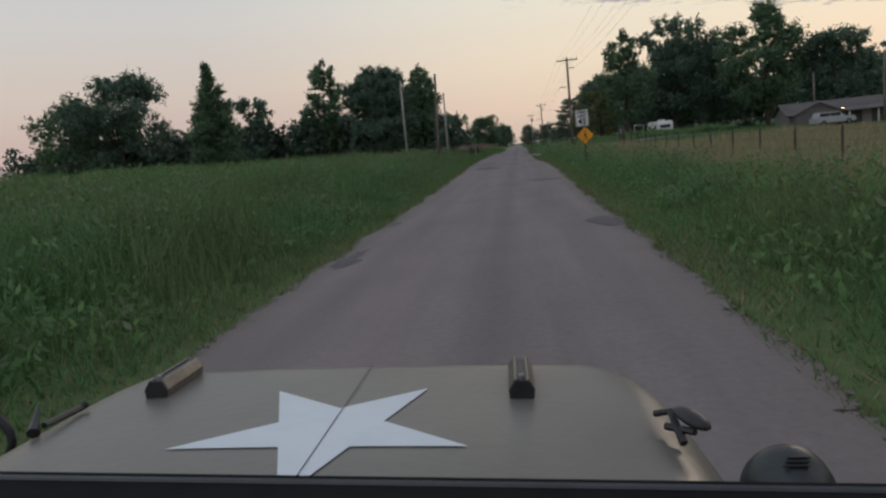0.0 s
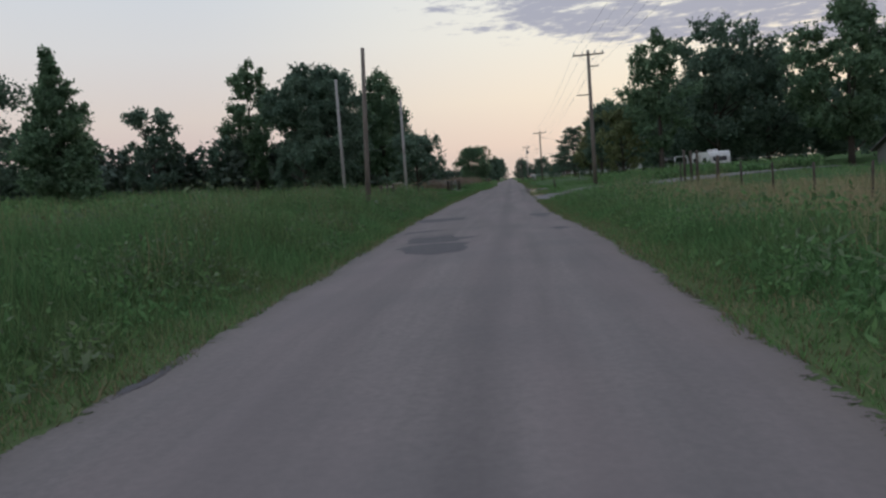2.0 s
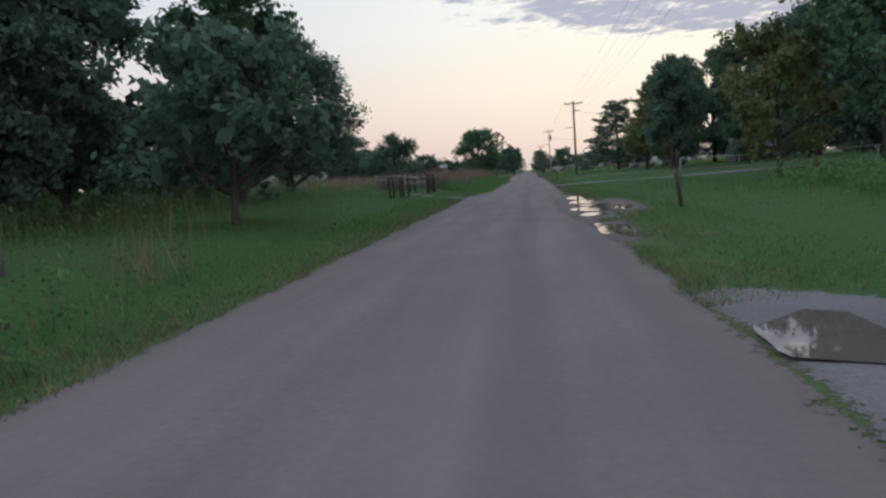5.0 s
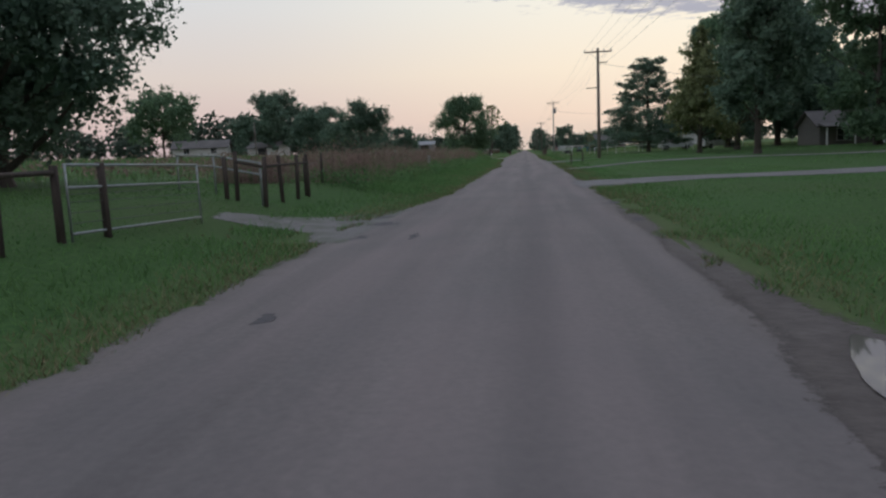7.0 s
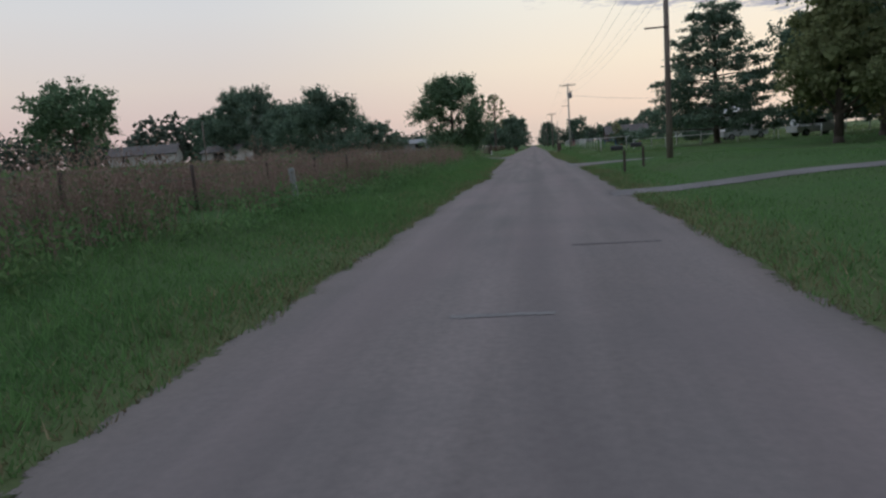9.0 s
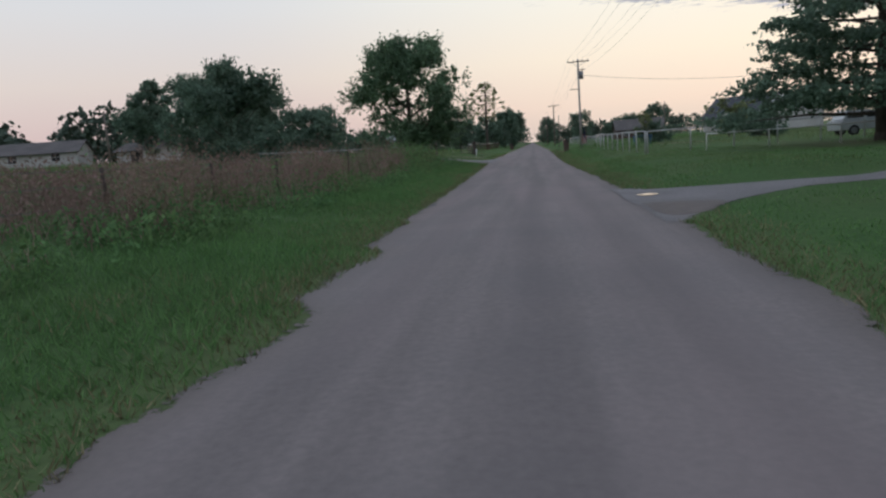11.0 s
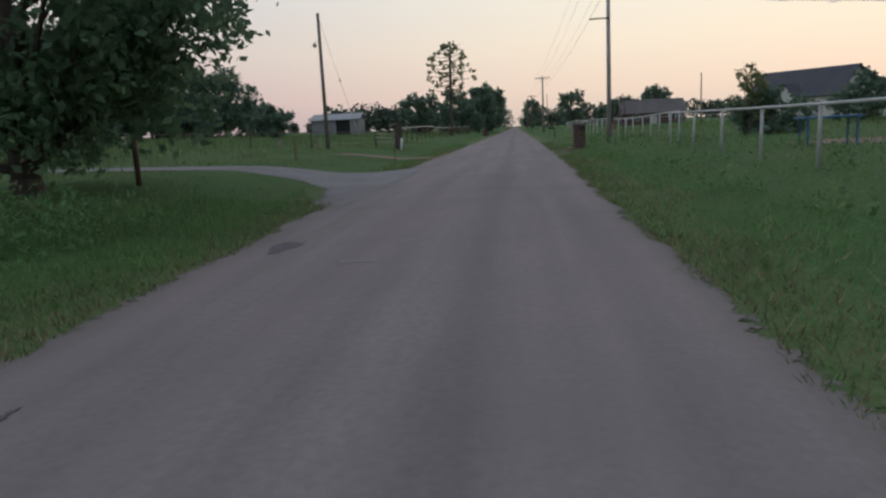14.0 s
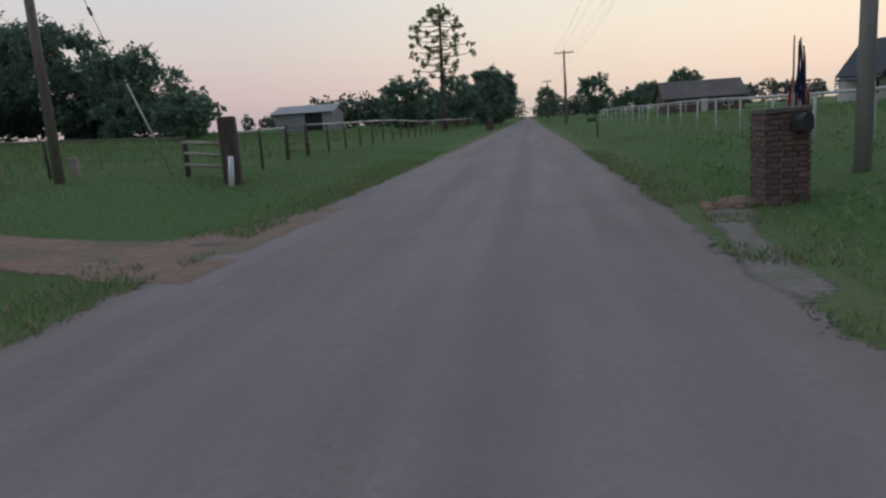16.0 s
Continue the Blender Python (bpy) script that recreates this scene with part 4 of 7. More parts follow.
def blocked(x, y):
    """Driveways, aprons and dirt stay bare."""
    b = (x > 1) & (y > 69.4 + 0.25 * np.clip(x - 5, 0, 99)) & (y < 79.6 + 0.25 * np.clip(x - 7, 0, 99))
    b |= (x > 1) & (y > 127.2) & (y < 131.6)
    b |= (x > 1) & (y > 148.1 + 0.08 * x) & (y < 149.8 + 0.08 * x)
    b |= (x > 1) & (x < 8.6) & (y > 169.5 + 1.6 * np.clip(x - 2.4, 0, 1.7) + 0.7 * np.clip(x - 4.1, 0, 99)) & (y < 177.2 - 1.6 * np.clip(x - 2.3, 0, 0.5))
    b |= (x < -3) & (x > -26) & (y > 220.0 - 2.6 * np.clip(x + 6.6, 0, 2.4)) & (y < 222.7 + 1.6 * np.clip(x + 6.4, 0, 2.3))
    b |= (x > 1) & (x < 2.5 + 0.1 * (y - 231)) & (y > 231.2) & (y < 238.2) & (np.sin(3.7 * x + 2.1 * y) + np.sin(2.9 * y - x) > -0.7)
    b |= (x < -3) & (x > -9.2) & (y > 234.4 + 0.1 * (-x - 4)) & (y < 236.7 + 2.5 * np.clip(x + 5.2, 0, 1.2)) & (np.sin(3.1 * x + y) + np.sin(2.3 * y - x) > -0.2)
    b |= (x > 1) & (x < 2.45 + 1.3 * (y > 94.5) * (y < 102.5)) & (y > 84) & (y < 121) & ((np.sin(3.3 * x + 1.7 * y) + np.sin(2.9 * y - x) > -0.6) | ((y > 93) & (y < 108)))
    b |= (x < -3.2) & (x > -6.8) & (y > 113.3) & (y < 117.2) & (np.sin(2.7 * x + 1.1 * y) + np.sin(1.9 * y - 1.3 * x) > -0.5)
    return b


def side(x, y, margin):
    """Beside the road, past its crumbled edge."""
    return (x < edge_left(y) + wobble(y, 0.7, 0.06) - margin) | (x > edge_right(y) + wobble(y, 2.1, 0.035) + margin)


def tussocks(x, y):
    """Uneven growth: broad swells and small tufts, about 1 on average."""
    a = np.sin(x * 0.9 + y * 0.6) + np.sin(0.37 * y - 0.5 * x + 1.3) * 0.9 + np.sin(1.9 * x - 1.3 * y + 2.0 * np.sin(0.31 * y)) * 0.6 + np.sin(3.7 * y + 2.9 * x) * 0.35
    return 0.92 + 0.17 * a


def strip(name, n, x0, x1, y0, y1, h0, h1, w, mat, label, seed, clump=0.0, margin=0.15, lean=0.35, grow=0.0):
    """Grass over a rectangle of the plan. grow: metres from the road over which it reaches its height."""
    x, y, rng = scatter(n, x0, x1, y0, y1, seed, clump)
    keep = side(x, y, margin) & ~blocked(x, y)
    x, y = x[keep], y[keep]
    h = rng.uniform(h0, h1, len(x)) * tussocks(x, y)
    if grow:
        d = np.maximum(edge_left(y) - x, x - edge_right(y))
        h *= 0.18 + 0.82 * ramp01(d, 0, grow)
    far = np.clip(np.abs(x) / 9, 1, 4)
    return blades(name, x, y, h, w * far * rng.uniform(0.7, 1.4, len(x)), mat, label, seed + 1, lean)


def bank(name, n, x0, x1, y0, y1, h0, h1, size, mat, label, seed, clump=0.0, margin=0.25, grow=0.0, per=9, spread=0.14):
    """Leafy weeds over a rectangle of the plan."""
    x, y, rng = scatter(n, x0, x1, y0, y1, seed, clump)
    keep = side(x, y, margin) & ~blocked(x, y)
    x, y = x[keep], y[keep]
    h = rng.uniform(h0, h1, len(x)) * tussocks(x, y)
    if grow:
        d = np.maximum(edge_left(y) - x, x - edge_right(y))
        h *= 0.15 + 0.85 * ramp01(d, 0, grow)
    far = np.clip(np.abs(x) / 9, 1, 3)
    return leafy(name, x, y, h, spread * far[:, None], size * far * rng.uniform(0.7, 1.3, len(x)), mat, label, seed + 1, per)


def fringe(name, n, sgn, width, mat, label, seed):
    """Blades thickening towards the road's broken edge."""
    rng = np.random.default_rng(seed)
    y = rng.uniform(-1, 255, n)
    d = rng.uniform(0, 1, n) ** 1.6 * width - 0.10 - 0.10 * np.sin(y * 1.9 + 1.3 * np.sin(y * 0.7))
    x = edge_left(y) + wobble(y, 0.7, 0.06) - d if sgn < 0 else edge_right(y) + wobble(y, 2.1, 0.035) + d
    keep = ~blocked(x, y)
    x, y = x[keep], y[keep]
    return blades(name, x, y, rng.uniform(0.03, 0.11, len(x)) + 0.02, 0.017 * rng.uniform(0.7, 1.4, len(x)), mat, label, seed + 1, 1.3)


# left side, start: a bank of rank grass and leafy weeds
strip("tall_grass", 80000, -13, -2.7, -1, 78, 0.6, 1.25, 0.024, M_BLADE, "tall rank green grass on the road bank", 101, grow=2.8, lean=0.8)
bank("bank_weeds", 12500, -13, -2.8, -1, 78, 0.4, 1.15, 0.05, M_WEED, "leafy green weeds mixed through the bank grass", 111, clump=-0.6, grow=2.6, margin=0.6)
bank("bank_weeds", 7000, -13, -3.4, -1, 78, 0.7, 1.35, 0.05, M_WEED2, "pale grey-green weeds standing out of the bank", 112, clump=0.7, grow=3.0, margin=0.6)
bank("dead_stalks", 3500, -14, -4.5, -1, 112, 0.6, 1.2, 0.035, M_STALK, "brown dead weed stalks in the bank", 114, clump=1.1, grow=2.0)
strip("seed_heads", 9000, -14, -5.0, 38, 84, 0.9, 1.55, 0.02, M_DRY, "tan seed heads and stems standing out of the bank", 116, clump=0.9, grow=2.5)
bank("bank_weeds", 1900, -13, -4.6, 52, 82, 0.8, 1.35, 0.045, M_WEED, "bushy green weeds round the field gate", 117, clump=0.5, grow=1.5, per=14)
bank("dead_stalks", 1300, -13, -5.5, 54, 84, 0.8, 1.45, 0.03, M_STALK, "brown seeding weeds round the field gate", 118, clump=0.8, grow=1.5, per=12)
bank("field_weeds", 4600, -60, -12, 0, 110, 0.7, 1.4, 0.055, M_WEED, "rank weeds reaching back to the trees", 103, per=8)
strip("tall_grass", 30000, -60, -12, 0, 110, 0.7, 1.4, 0.02, M_BLADE, "tall rank grass reaching back to the trees", 104, lean=0.8)
strip("dry_grass", 16000, -45, -7, 0, 100, 1.0, 1.65, 0.014, M_DRY, "pale seed heads over the tall grass", 107, clump=0.8)
# thin dry grass and thatch along both road edges
strip("dry_grass", 52000, -5.0, -2.5, -1, 250, 0.05, 0.20, 0.017, M_DRY, "thin straw-coloured grass on the road edge", 105, clump=0.2, margin=-0.12, lean=1.6)
strip("dry_grass", 44000, 1.6, 3.5, -1, 240, 0.05, 0.18, 0.017, M_DRY, "thin straw-coloured grass on the road edge", 127, clump=0.2, margin=-0.10, lean=1.6)
strip("dead_thatch", 30000, -4.6, -2.5, -1, 250, 0.03, 0.10, 0.017, M_STALK, "brown dead grass matted on the road edge", 106, clump=0.5, margin=-0.16, lean=2.0)
strip("dead_thatch", 26000, 1.6, 3.2, -1, 245, 0.03, 0.10, 0.017, M_STALK, "brown dead grass matted on the road edge", 108, clump=0.5, margin=-0.14, lean=2.0)
strip("verge_grass", 45000, -6.2, -2.6, -1, 128, 0.06, 0.22, 0.022, M_LAWN, "short grass on the road edge", 109, margin=0.1, lean=1.3)
strip("verge_grass", 60000, 1.6, 4.4, -1, 245, 0.05, 0.17, 0.022, M_LAWN, "short grass on the road edge", 113, margin=0.1, lean=1.3)
strip("verge_grass", 45000, -5.4, -2.6, 126, 262, 0.05, 0.19, 0.022, M_LAWN, "short grass on the road edge", 115, margin=0.1, lean=1.3)
fringe("edge_grass", 24000, -1, 0.55, M_LAWN, "short grass creeping over the crumbled road edge", 171)
fringe("edge_grass", 24000, 1, 0.5, M_LAWN, "short grass creeping over the crumbled road edge", 173)
fringe("dead_thatch", 22000, -1, 0.9, M_STALK, "brown dead grass matted on the road edge", 175)
fringe("dead_thatch", 22000, 1, 0.8, M_STALK, "brown dead grass matted on the road edge", 177)
fringe("dry_grass", 24000, -1, 1.3, M_DRY, "straw-coloured grass on the crumbled road edge", 179)
fringe("dry_grass", 18000, 1, 1.0, M_DRY, "straw-coloured grass on the crumbled road edge", 181)
# right side, start
strip("verge_grass", 52000, 1.9, 5.8, 0, 69, 0.25, 0.5, 0.024, M_BLADE, "green verge grass and weeds beside the road", 121, grow=2.0, lean=1.3)
bank("verge_weeds", 5600, 2.4, 6.6, 0, 69, 0.3, 0.75, 0.05, M_WEED, "leafy green weeds in the verge", 123, clump=-0.2, grow=2.0, margin=0.6)
bank("verge_weeds", 2600, 3.0, 8.5, 4, 69, 0.4, 0.75, 0.05, M_WEED2, "pale grey-green weeds in the verge", 124, clump=0.9, margin=0.6)
strip("hay_grass", 42000, 6.5, 42, 8, 62, 0.25, 0.55, 0.02, M_HAY, "dry straw-coloured hay field behind a wire fence", 125, lean=0.9)
strip("hay_grass", 24000, 4.0, 10.5, 6, 62, 0.45, 0.95, 0.02, M_HAY, "tan tufts of dry grass beside the sign", 126, clump=0.7, lean=0.9)
bank("tall_weeds", 6500, 7.5, 24, 77, 96, 0.4, 0.95, 0.06, M_WEED, "dense rank weeds behind the driveway", 129, clump=-0.8)
strip("field_grass", 14000, 6, 60, 60, 110, 0.3, 0.6, 0.022, M_BLADE, "green rough grass in front of the farmyard", 131)
# middle: mown lawns
strip("lawn_grass", 65000, -16, -3, 78, 132, 0.03, 0.085, 0.026, M_LAWN, "mown green lawn beside the road", 141, grow=0.8, lean=1.3)
strip("lawn_grass", 95000, 1.9, 12, 80, 200, 0.03, 0.085, 0.026, M_LAWN, "mown green lawn beside the road", 143, grow=0.8, lean=1.3)
strip("lawn_grass", 24000, 14, 45, 90, 200, 0.06, 0.16, 0.02, M_LAWN, "mown green lawn under the trees", 145, lean=1.3)
strip("field_grass", 24000, -70, -16, 108, 260, 0.3, 0.7, 0.022, M_BLADE, "green pasture behind the fence", 147)
# middle left: verge and rust-red weeds
strip("verge_grass", 55000, -6.8, -2.8, 126, 214, 0.08, 0.22, 0.024, M_LAWN, "mown green verge beside the road", 151, grow=0.8, lean=1.3)
strip("rust_red_weeds", 24000, -12.5, -6.5, 126.5, 196, 0.8, 1.5, 0.02, M_RUSTY, "rust-red dry stems standing along the fence line", 152, clump=0.1, lean=0.5)
bank("rust_red_weeds", 12000, -12.5, -6.6, 126.5, 196, 0.8, 1.65, 0.034, M_RUSTY, "rust-red dry weeds standing along the fence line", 153, clump=0.15, per=12)
bank("green_weeds", 7000, -9.2, -5.6, 125, 210, 0.25, 0.7, 0.05, M_WEED, "green weeds at the foot of the dry ones", 155, clump=-0.5)
bank("green_weeds", 3400, -12, -6.4, 126, 208, 0.6, 1.5, 0.04, M_WEED, "tall green weeds standing between the dry ones", 158, clump=0.9)
bank("thicket", 1500, -11, -6.3, 197, 208, 0.7, 1.7, 0.05, M_WEED, "bushy green thicket in front of the shade tree", 159, clump=0.2, per=14)
bank("thicket", 700, -10.5, -6.2, 197, 208, 0.6, 1.5, 0.045, M_STALK, "yellowing stems through the thicket", 160, clump=0.4, per=12)
bank("pale_weeds", 1600, -10.5, -6.6, 130, 208, 0.8, 1.4, 0.05, M_WEED2, "pale grey-green weeds among the dry ones", 156, clump=1.0)
bank("rust_red_weeds", 2800, -26, -12, 130, 205, 0.7, 1.3, 0.045, M_RUSTY, "rust-red dry weeds fading into the pasture", 157, clump=0.3, per=8)
# end
strip("lawn_grass", 60000, -14, -3.4, 206, 262, 0.03, 0.085, 0.026, M_PASTURE, "mown green verge beside the road", 161, grow=0.8, lean=1.3)
strip("lawn_grass", 50000, 1.9, 9, 176, 262, 0.03, 0.085, 0.026, M_PASTURE, "mown green verge beside the road", 163, grow=0.8, lean=1.3)
bank("green_weeds", 1500, 3.6, 9.5, 208, 250, 0.2, 0.5, 0.05, M_WEED, "taller weeds along the white fence", 164, clump=0.7)
strip("field_grass", 20000, 8, 45, 200, 300, 0.12, 0.3, 0.022, M_PASTURE, "green paddock behind the white fence", 165)
strip("field_grass", 26000, -60, -12, 206, 330, 0.2, 0.45, 0.03, M_PASTURE, "green pasture behind the pipe fence", 167)
strip("field_grass", 16000, -40, 40, 258, 420, 0.2, 0.5, 0.03, M_LAWN, "green verges further along the road", 169)

# ---------------------------------------------------------------- trees


def quads(name, c, size, rng, mat, flat=0.0, droop=0.0, ratio=0.58):
    """Small leaf sprays: one rhomb each at the points c."""
    n = len(c)
    u = rng.normal(size=(n, 3))
    u[:, 2] *= (1 - flat)
    u[:, 2] -= droop
    u /= np.linalg.norm(u, axis=1)[:, None]
    w = rng.normal(size=(n, 3))
    w -= (w * u).sum(1)[:, None] * u
    w /= np.linalg.norm(w, axis=1)[:, None]
    s = size * rng.uniform(0.6, 1.4, n)
    a, b = u * s[:, None], w * (s * ratio)[:, None]
    v = np.stack([c - a, c - 0.2 * a + b, c + a, c - 0.2 * a - b], 1).reshape(-1, 3)
    return raw_mesh(name, v, np.arange(4 * n).reshape(-1, 4), mat, 4)


def crown_lobes(style, h, r, base, rng):
    """Where the crown's limbs end: (x, y, z, reach across, reach up)."""
    lobes = []
    if style == "round":
        for k in range(46):
            a = k * 2.4 + rng.uniform(-0.5, 0.5)
            z = h * (base + 0.05 + (0.85 - base) * rng.uniform(0, 1) ** 0.9)
            taper = np.sqrt(max(0.04, 1 - ((z / h - 0.50) / 0.54) ** 2))
            q = r * taper * rng.uniform(0.03, 0.76) ** 0.5
            lobes.append((q * np.cos(a), q * np.sin(a), z, r * rng.uniform(0.17, 0.31), r * rng.uniform(0.15, 0.27)))
        for k in range(3):
            lobes.append((r * rng.uniform(-0.3, 0.3), r * rng.uniform(-0.3, 0.3), h - r * rng.uniform(0.2, 0.34), r * 0.22, r * 0.22))
    elif style == "cone":
        for k in range(30):
            f = (k + 0.5) / 30
            z = h * (base + 0.04 + (0.92 - base) * f)
            q = r * (1 - f) ** 0.8
            a = k * 2.4 + rng.uniform(-0.4, 0.4)
            e = rng.uniform(0.3, 0.78)
            lobes.append((e * q * np.cos(a), e * q * np.sin(a), z, 0.34 * q + 0.22, h * 0.04 + 0.08 * q))
    elif style == "tall":
        for k in range(28):
            f = (k + rng.uniform(0, 1)) / 28
            z = h * (base + 0.06 + (0.88 - base) * f)
            q = r * (0.30 + 0.75 * np.sin(np.pi * min(0.93, 0.12 + 0.8 * f)))
            a = k * 2.4 + rng.uniform(-0.6, 0.6)
            e = rng.uniform(0.15, 0.8)
            lobes.append((e * q * np.cos(a), e * q * np.sin(a), z, q * rng.uniform(0.22, 0.36) + 0.15, h * rng.uniform(0.035, 0.06)))
        lobes.append((0, 0, h * 0.95, r * 0.2, h * 0.05))
    elif style == "layer":
        for k in range(64):
            f = (k + rng.uniform(0, 1)) / 64
            z = h * (base + (0.95 - base) * f)
            q = r * (1.02 - 0.70 * f)
            a = k * 2.4 + rng.uniform(-0.3, 0.3)
            e = rng.uniform(0.35, 0.95)
            lobes.append((e * q * np.cos(a), e * q * np.sin(a), z - 0.5 * e, 0.24 * q + 0.25, 0.28))
    elif style == "pine":
        for k in range(54):
            f = ((k + 0.5) / 54) ** 0.8
            z = h * (base + (0.97 - base) * f)
            q = r * (0.45 + 0.62 * np.sin(np.pi * (0.10 + 0.72 * f)))
            a = k * 2.4
            e = rng.uniform(0.45, 1.0) if f < 0.85 else rng.uniform(0.1, 0.6)
            lobes.append((e * q * np.cos(a), e * q * np.sin(a), z + 0.25 * e, 0.42, 0.20))
    elif style == "bush":
        for k in range(38):
            a = k * 2.4 + rng.uniform(-0.4, 0.4)
            q = rng.uniform(0.05, 0.88)
            z = h * (0.03 + rng.uniform(0.05, 0.87) * (1 - 0.8 * q * q) ** 0.5)
            lobes.append((r * q * np.cos(a), r * q * np.sin(a), z, r * rng.uniform(0.16, 0.26), h * rng.uniform(0.08, 0.14)))
    elif style == "bare":
        for k in range(26):
            a = k * 2.4
            q = rng.uniform(0.1, 0.95)
            z = h * rng.uniform(0.25, 0.95) * (1 - 0.35 * q)
            lobes.append((r * q * np.cos(a), r * q * np.sin(a), z, r * 0.10, h * 0.06))
    return lobes


def tree(x, y, h, r, style, seed, label, mat=None, leaf=0.3, density=1.0, trunk=None, base=0.22, name="tree", dz=0.0):
    """A tapered trunk, limbs to the crown's ends, and a crown of leafy twigs that spring from them."""
    rng = np.random.default_rng(seed)
    mat = mat or M_LEAF
    root = empty(name, Matrix.Translation(at(x, y, dz)), label, name.replace("_", " "))
    tr = trunk or max(0.10, h * 0.021)
    lobes = crown_lobes(style, h, r, base, rng)
    # trunk
    bm = bmesh.new()
    top = h * (0.95 if style in ("pine", "cone", "layer") else 0.66)
    lean = rng.uniform(-0.03, 0.03, 2) * h
    pts = [(lean[0] * (k / 5) ** 1.5, lean[1] * (k / 5) ** 1.5, -0.15 + top * k / 5) for k in range(6)]
    tube(bm, [(0, 0, -0.2), (0, 0, 0.35)], tr * 1.35, tr, 9, caps=False)
    tube(bm, pts, tr, tr * (0.25 if style != "pine" else 0.4), 9)
    part("trunk", bm, M_BARK, root, smooth=True)
    # limbs: those that can be told apart
    step = 1 if style in ("pine", "layer", "bare") else 2 if leaf < 0.3 else 3
    for k, (lx, ly, lz, rx, rz) in enumerate(lobes):
        if k % step:
            continue
        z0 = max(h * base * 0.8, lz - abs(rx) - 0.45 * math.hypot(lx, ly))
        if style in ("pine", "layer"):
            z0 = max(h * base * 0.8, lz - 0.15)
        z0 = min(z0, top * 0.95)
        f = z0 / top
        s = Vector((lean[0] * f ** 1.5, lean[1] * f ** 1.5, z0))
        e = Vector((lx, ly, lz))
        mid = s.lerp(e, 0.5) + Vector((0, 0, -0.05 * (e - s).length if style != "layer" else 0.15))
        bm = bmesh.new()
        tube(bm, [s, mid, e], max(0.03, tr * 0.40 * (1 - 0.5 * f)), 0.018, 5)
        part("limb", bm, M_BARK, root)
    # crown: twigs fan out from points over each limb's end, leaves sit along the twigs
    lf = leaf * 0.56
    area = np.pi * r * h * (1 - base) * 0.5
    want = density * CROWN_FILL * area / (0.6 * lf * lf)
    if style == "pine":
        want *= 0.55
    if style == "bare":
        want *= 0.10
    want = min(want, 50000)
    size = np.array([(rx * rx * rz) ** (2 / 3) for _, _, _, rx, rz in lobes])
    size /= size.sum()
    twigs, per = 5, 8
    cs = []
    for (lx, ly, lz, rx, rz), share in zip(lobes, size):
        m = max(2, int(want * share / (twigs * per)))
        d = rng.normal(size=(m, 3))
        out = np.array([lx, ly, 0.25 * (lz - 0.55 * h)]) / (r + 0.01)
        d += 0.5 * out
        d /= np.linalg.norm(d, axis=1)[:, None]
        q = rng.uniform(0.15, 1.0, m) ** 0.6
        cc = np.array([lx, ly, lz]) + d * q[:, None] * np.array([rx, rx, rz])
        t = d[:, None, :] * 0.7 + rng.normal(0, 0.6, (m, twigs, 3)) + np.array([0, 0, 0.0 if style == "layer" else 0.22])
        t /= np.linalg.norm(t, axis=2)[:, :, None]
        if style == "layer":
            t[:, :, 2] *= 0.35
        ln = (0.25 + 0.45 * rx) * rng.uniform(0.5, 1.35, (m, twigs, 1)) if style != "pine" else 0.42 * rng.uniform(0.5, 1.2, (m, twigs, 1))
        f = np.linspace(0.1, 1.0, per)[None, None, :, None]
        p = cc[:, None, None, :] + t[:, :, None, :] * ln[:, :, :, None] * f + rng.normal(0, lf * 0.55 + 0.02, (m, twigs, per, 3))
        cs.append(p.reshape(-1, 3))
    c = np.concatenate(cs)
    c = c[c[:, 2] > h * base * 0.45]
    sizes = np.full(len(c), lf * 0.92)
    if style not in ("pine", "bare", "layer"):
        # the shaded inner boughs, closed in by larger sprays
        inner = []
        for (lx, ly, lz, rx, rz), share in zip(lobes, size):
            m = max(3, int(want * share * 0.13))
            d = rng.normal(size=(m, 3))
            d *= (rng.uniform(0, 0.85, m) ** 0.6 / np.linalg.norm(d, axis=1))[:, None]
            inner.append(np.array([lx, ly, lz]) * np.array([0.93, 0.93, 1.0]) + d * np.array([rx, rx, rz]))
        inner = np.concatenate(inner)
        inner = inner[inner[:, 2] > h * base * 0.6]
        c = np.concatenate([c, inner])
        sizes = np.concatenate([sizes, np.full(len(inner), lf * 2.0)])
    ob = new("crown", quads("crown", c, sizes, rng, mat, flat=0.3 if style == "layer" else 0.0, droop=0.25 if style == "pine" else 0.1))
    ob.parent = root
    return root


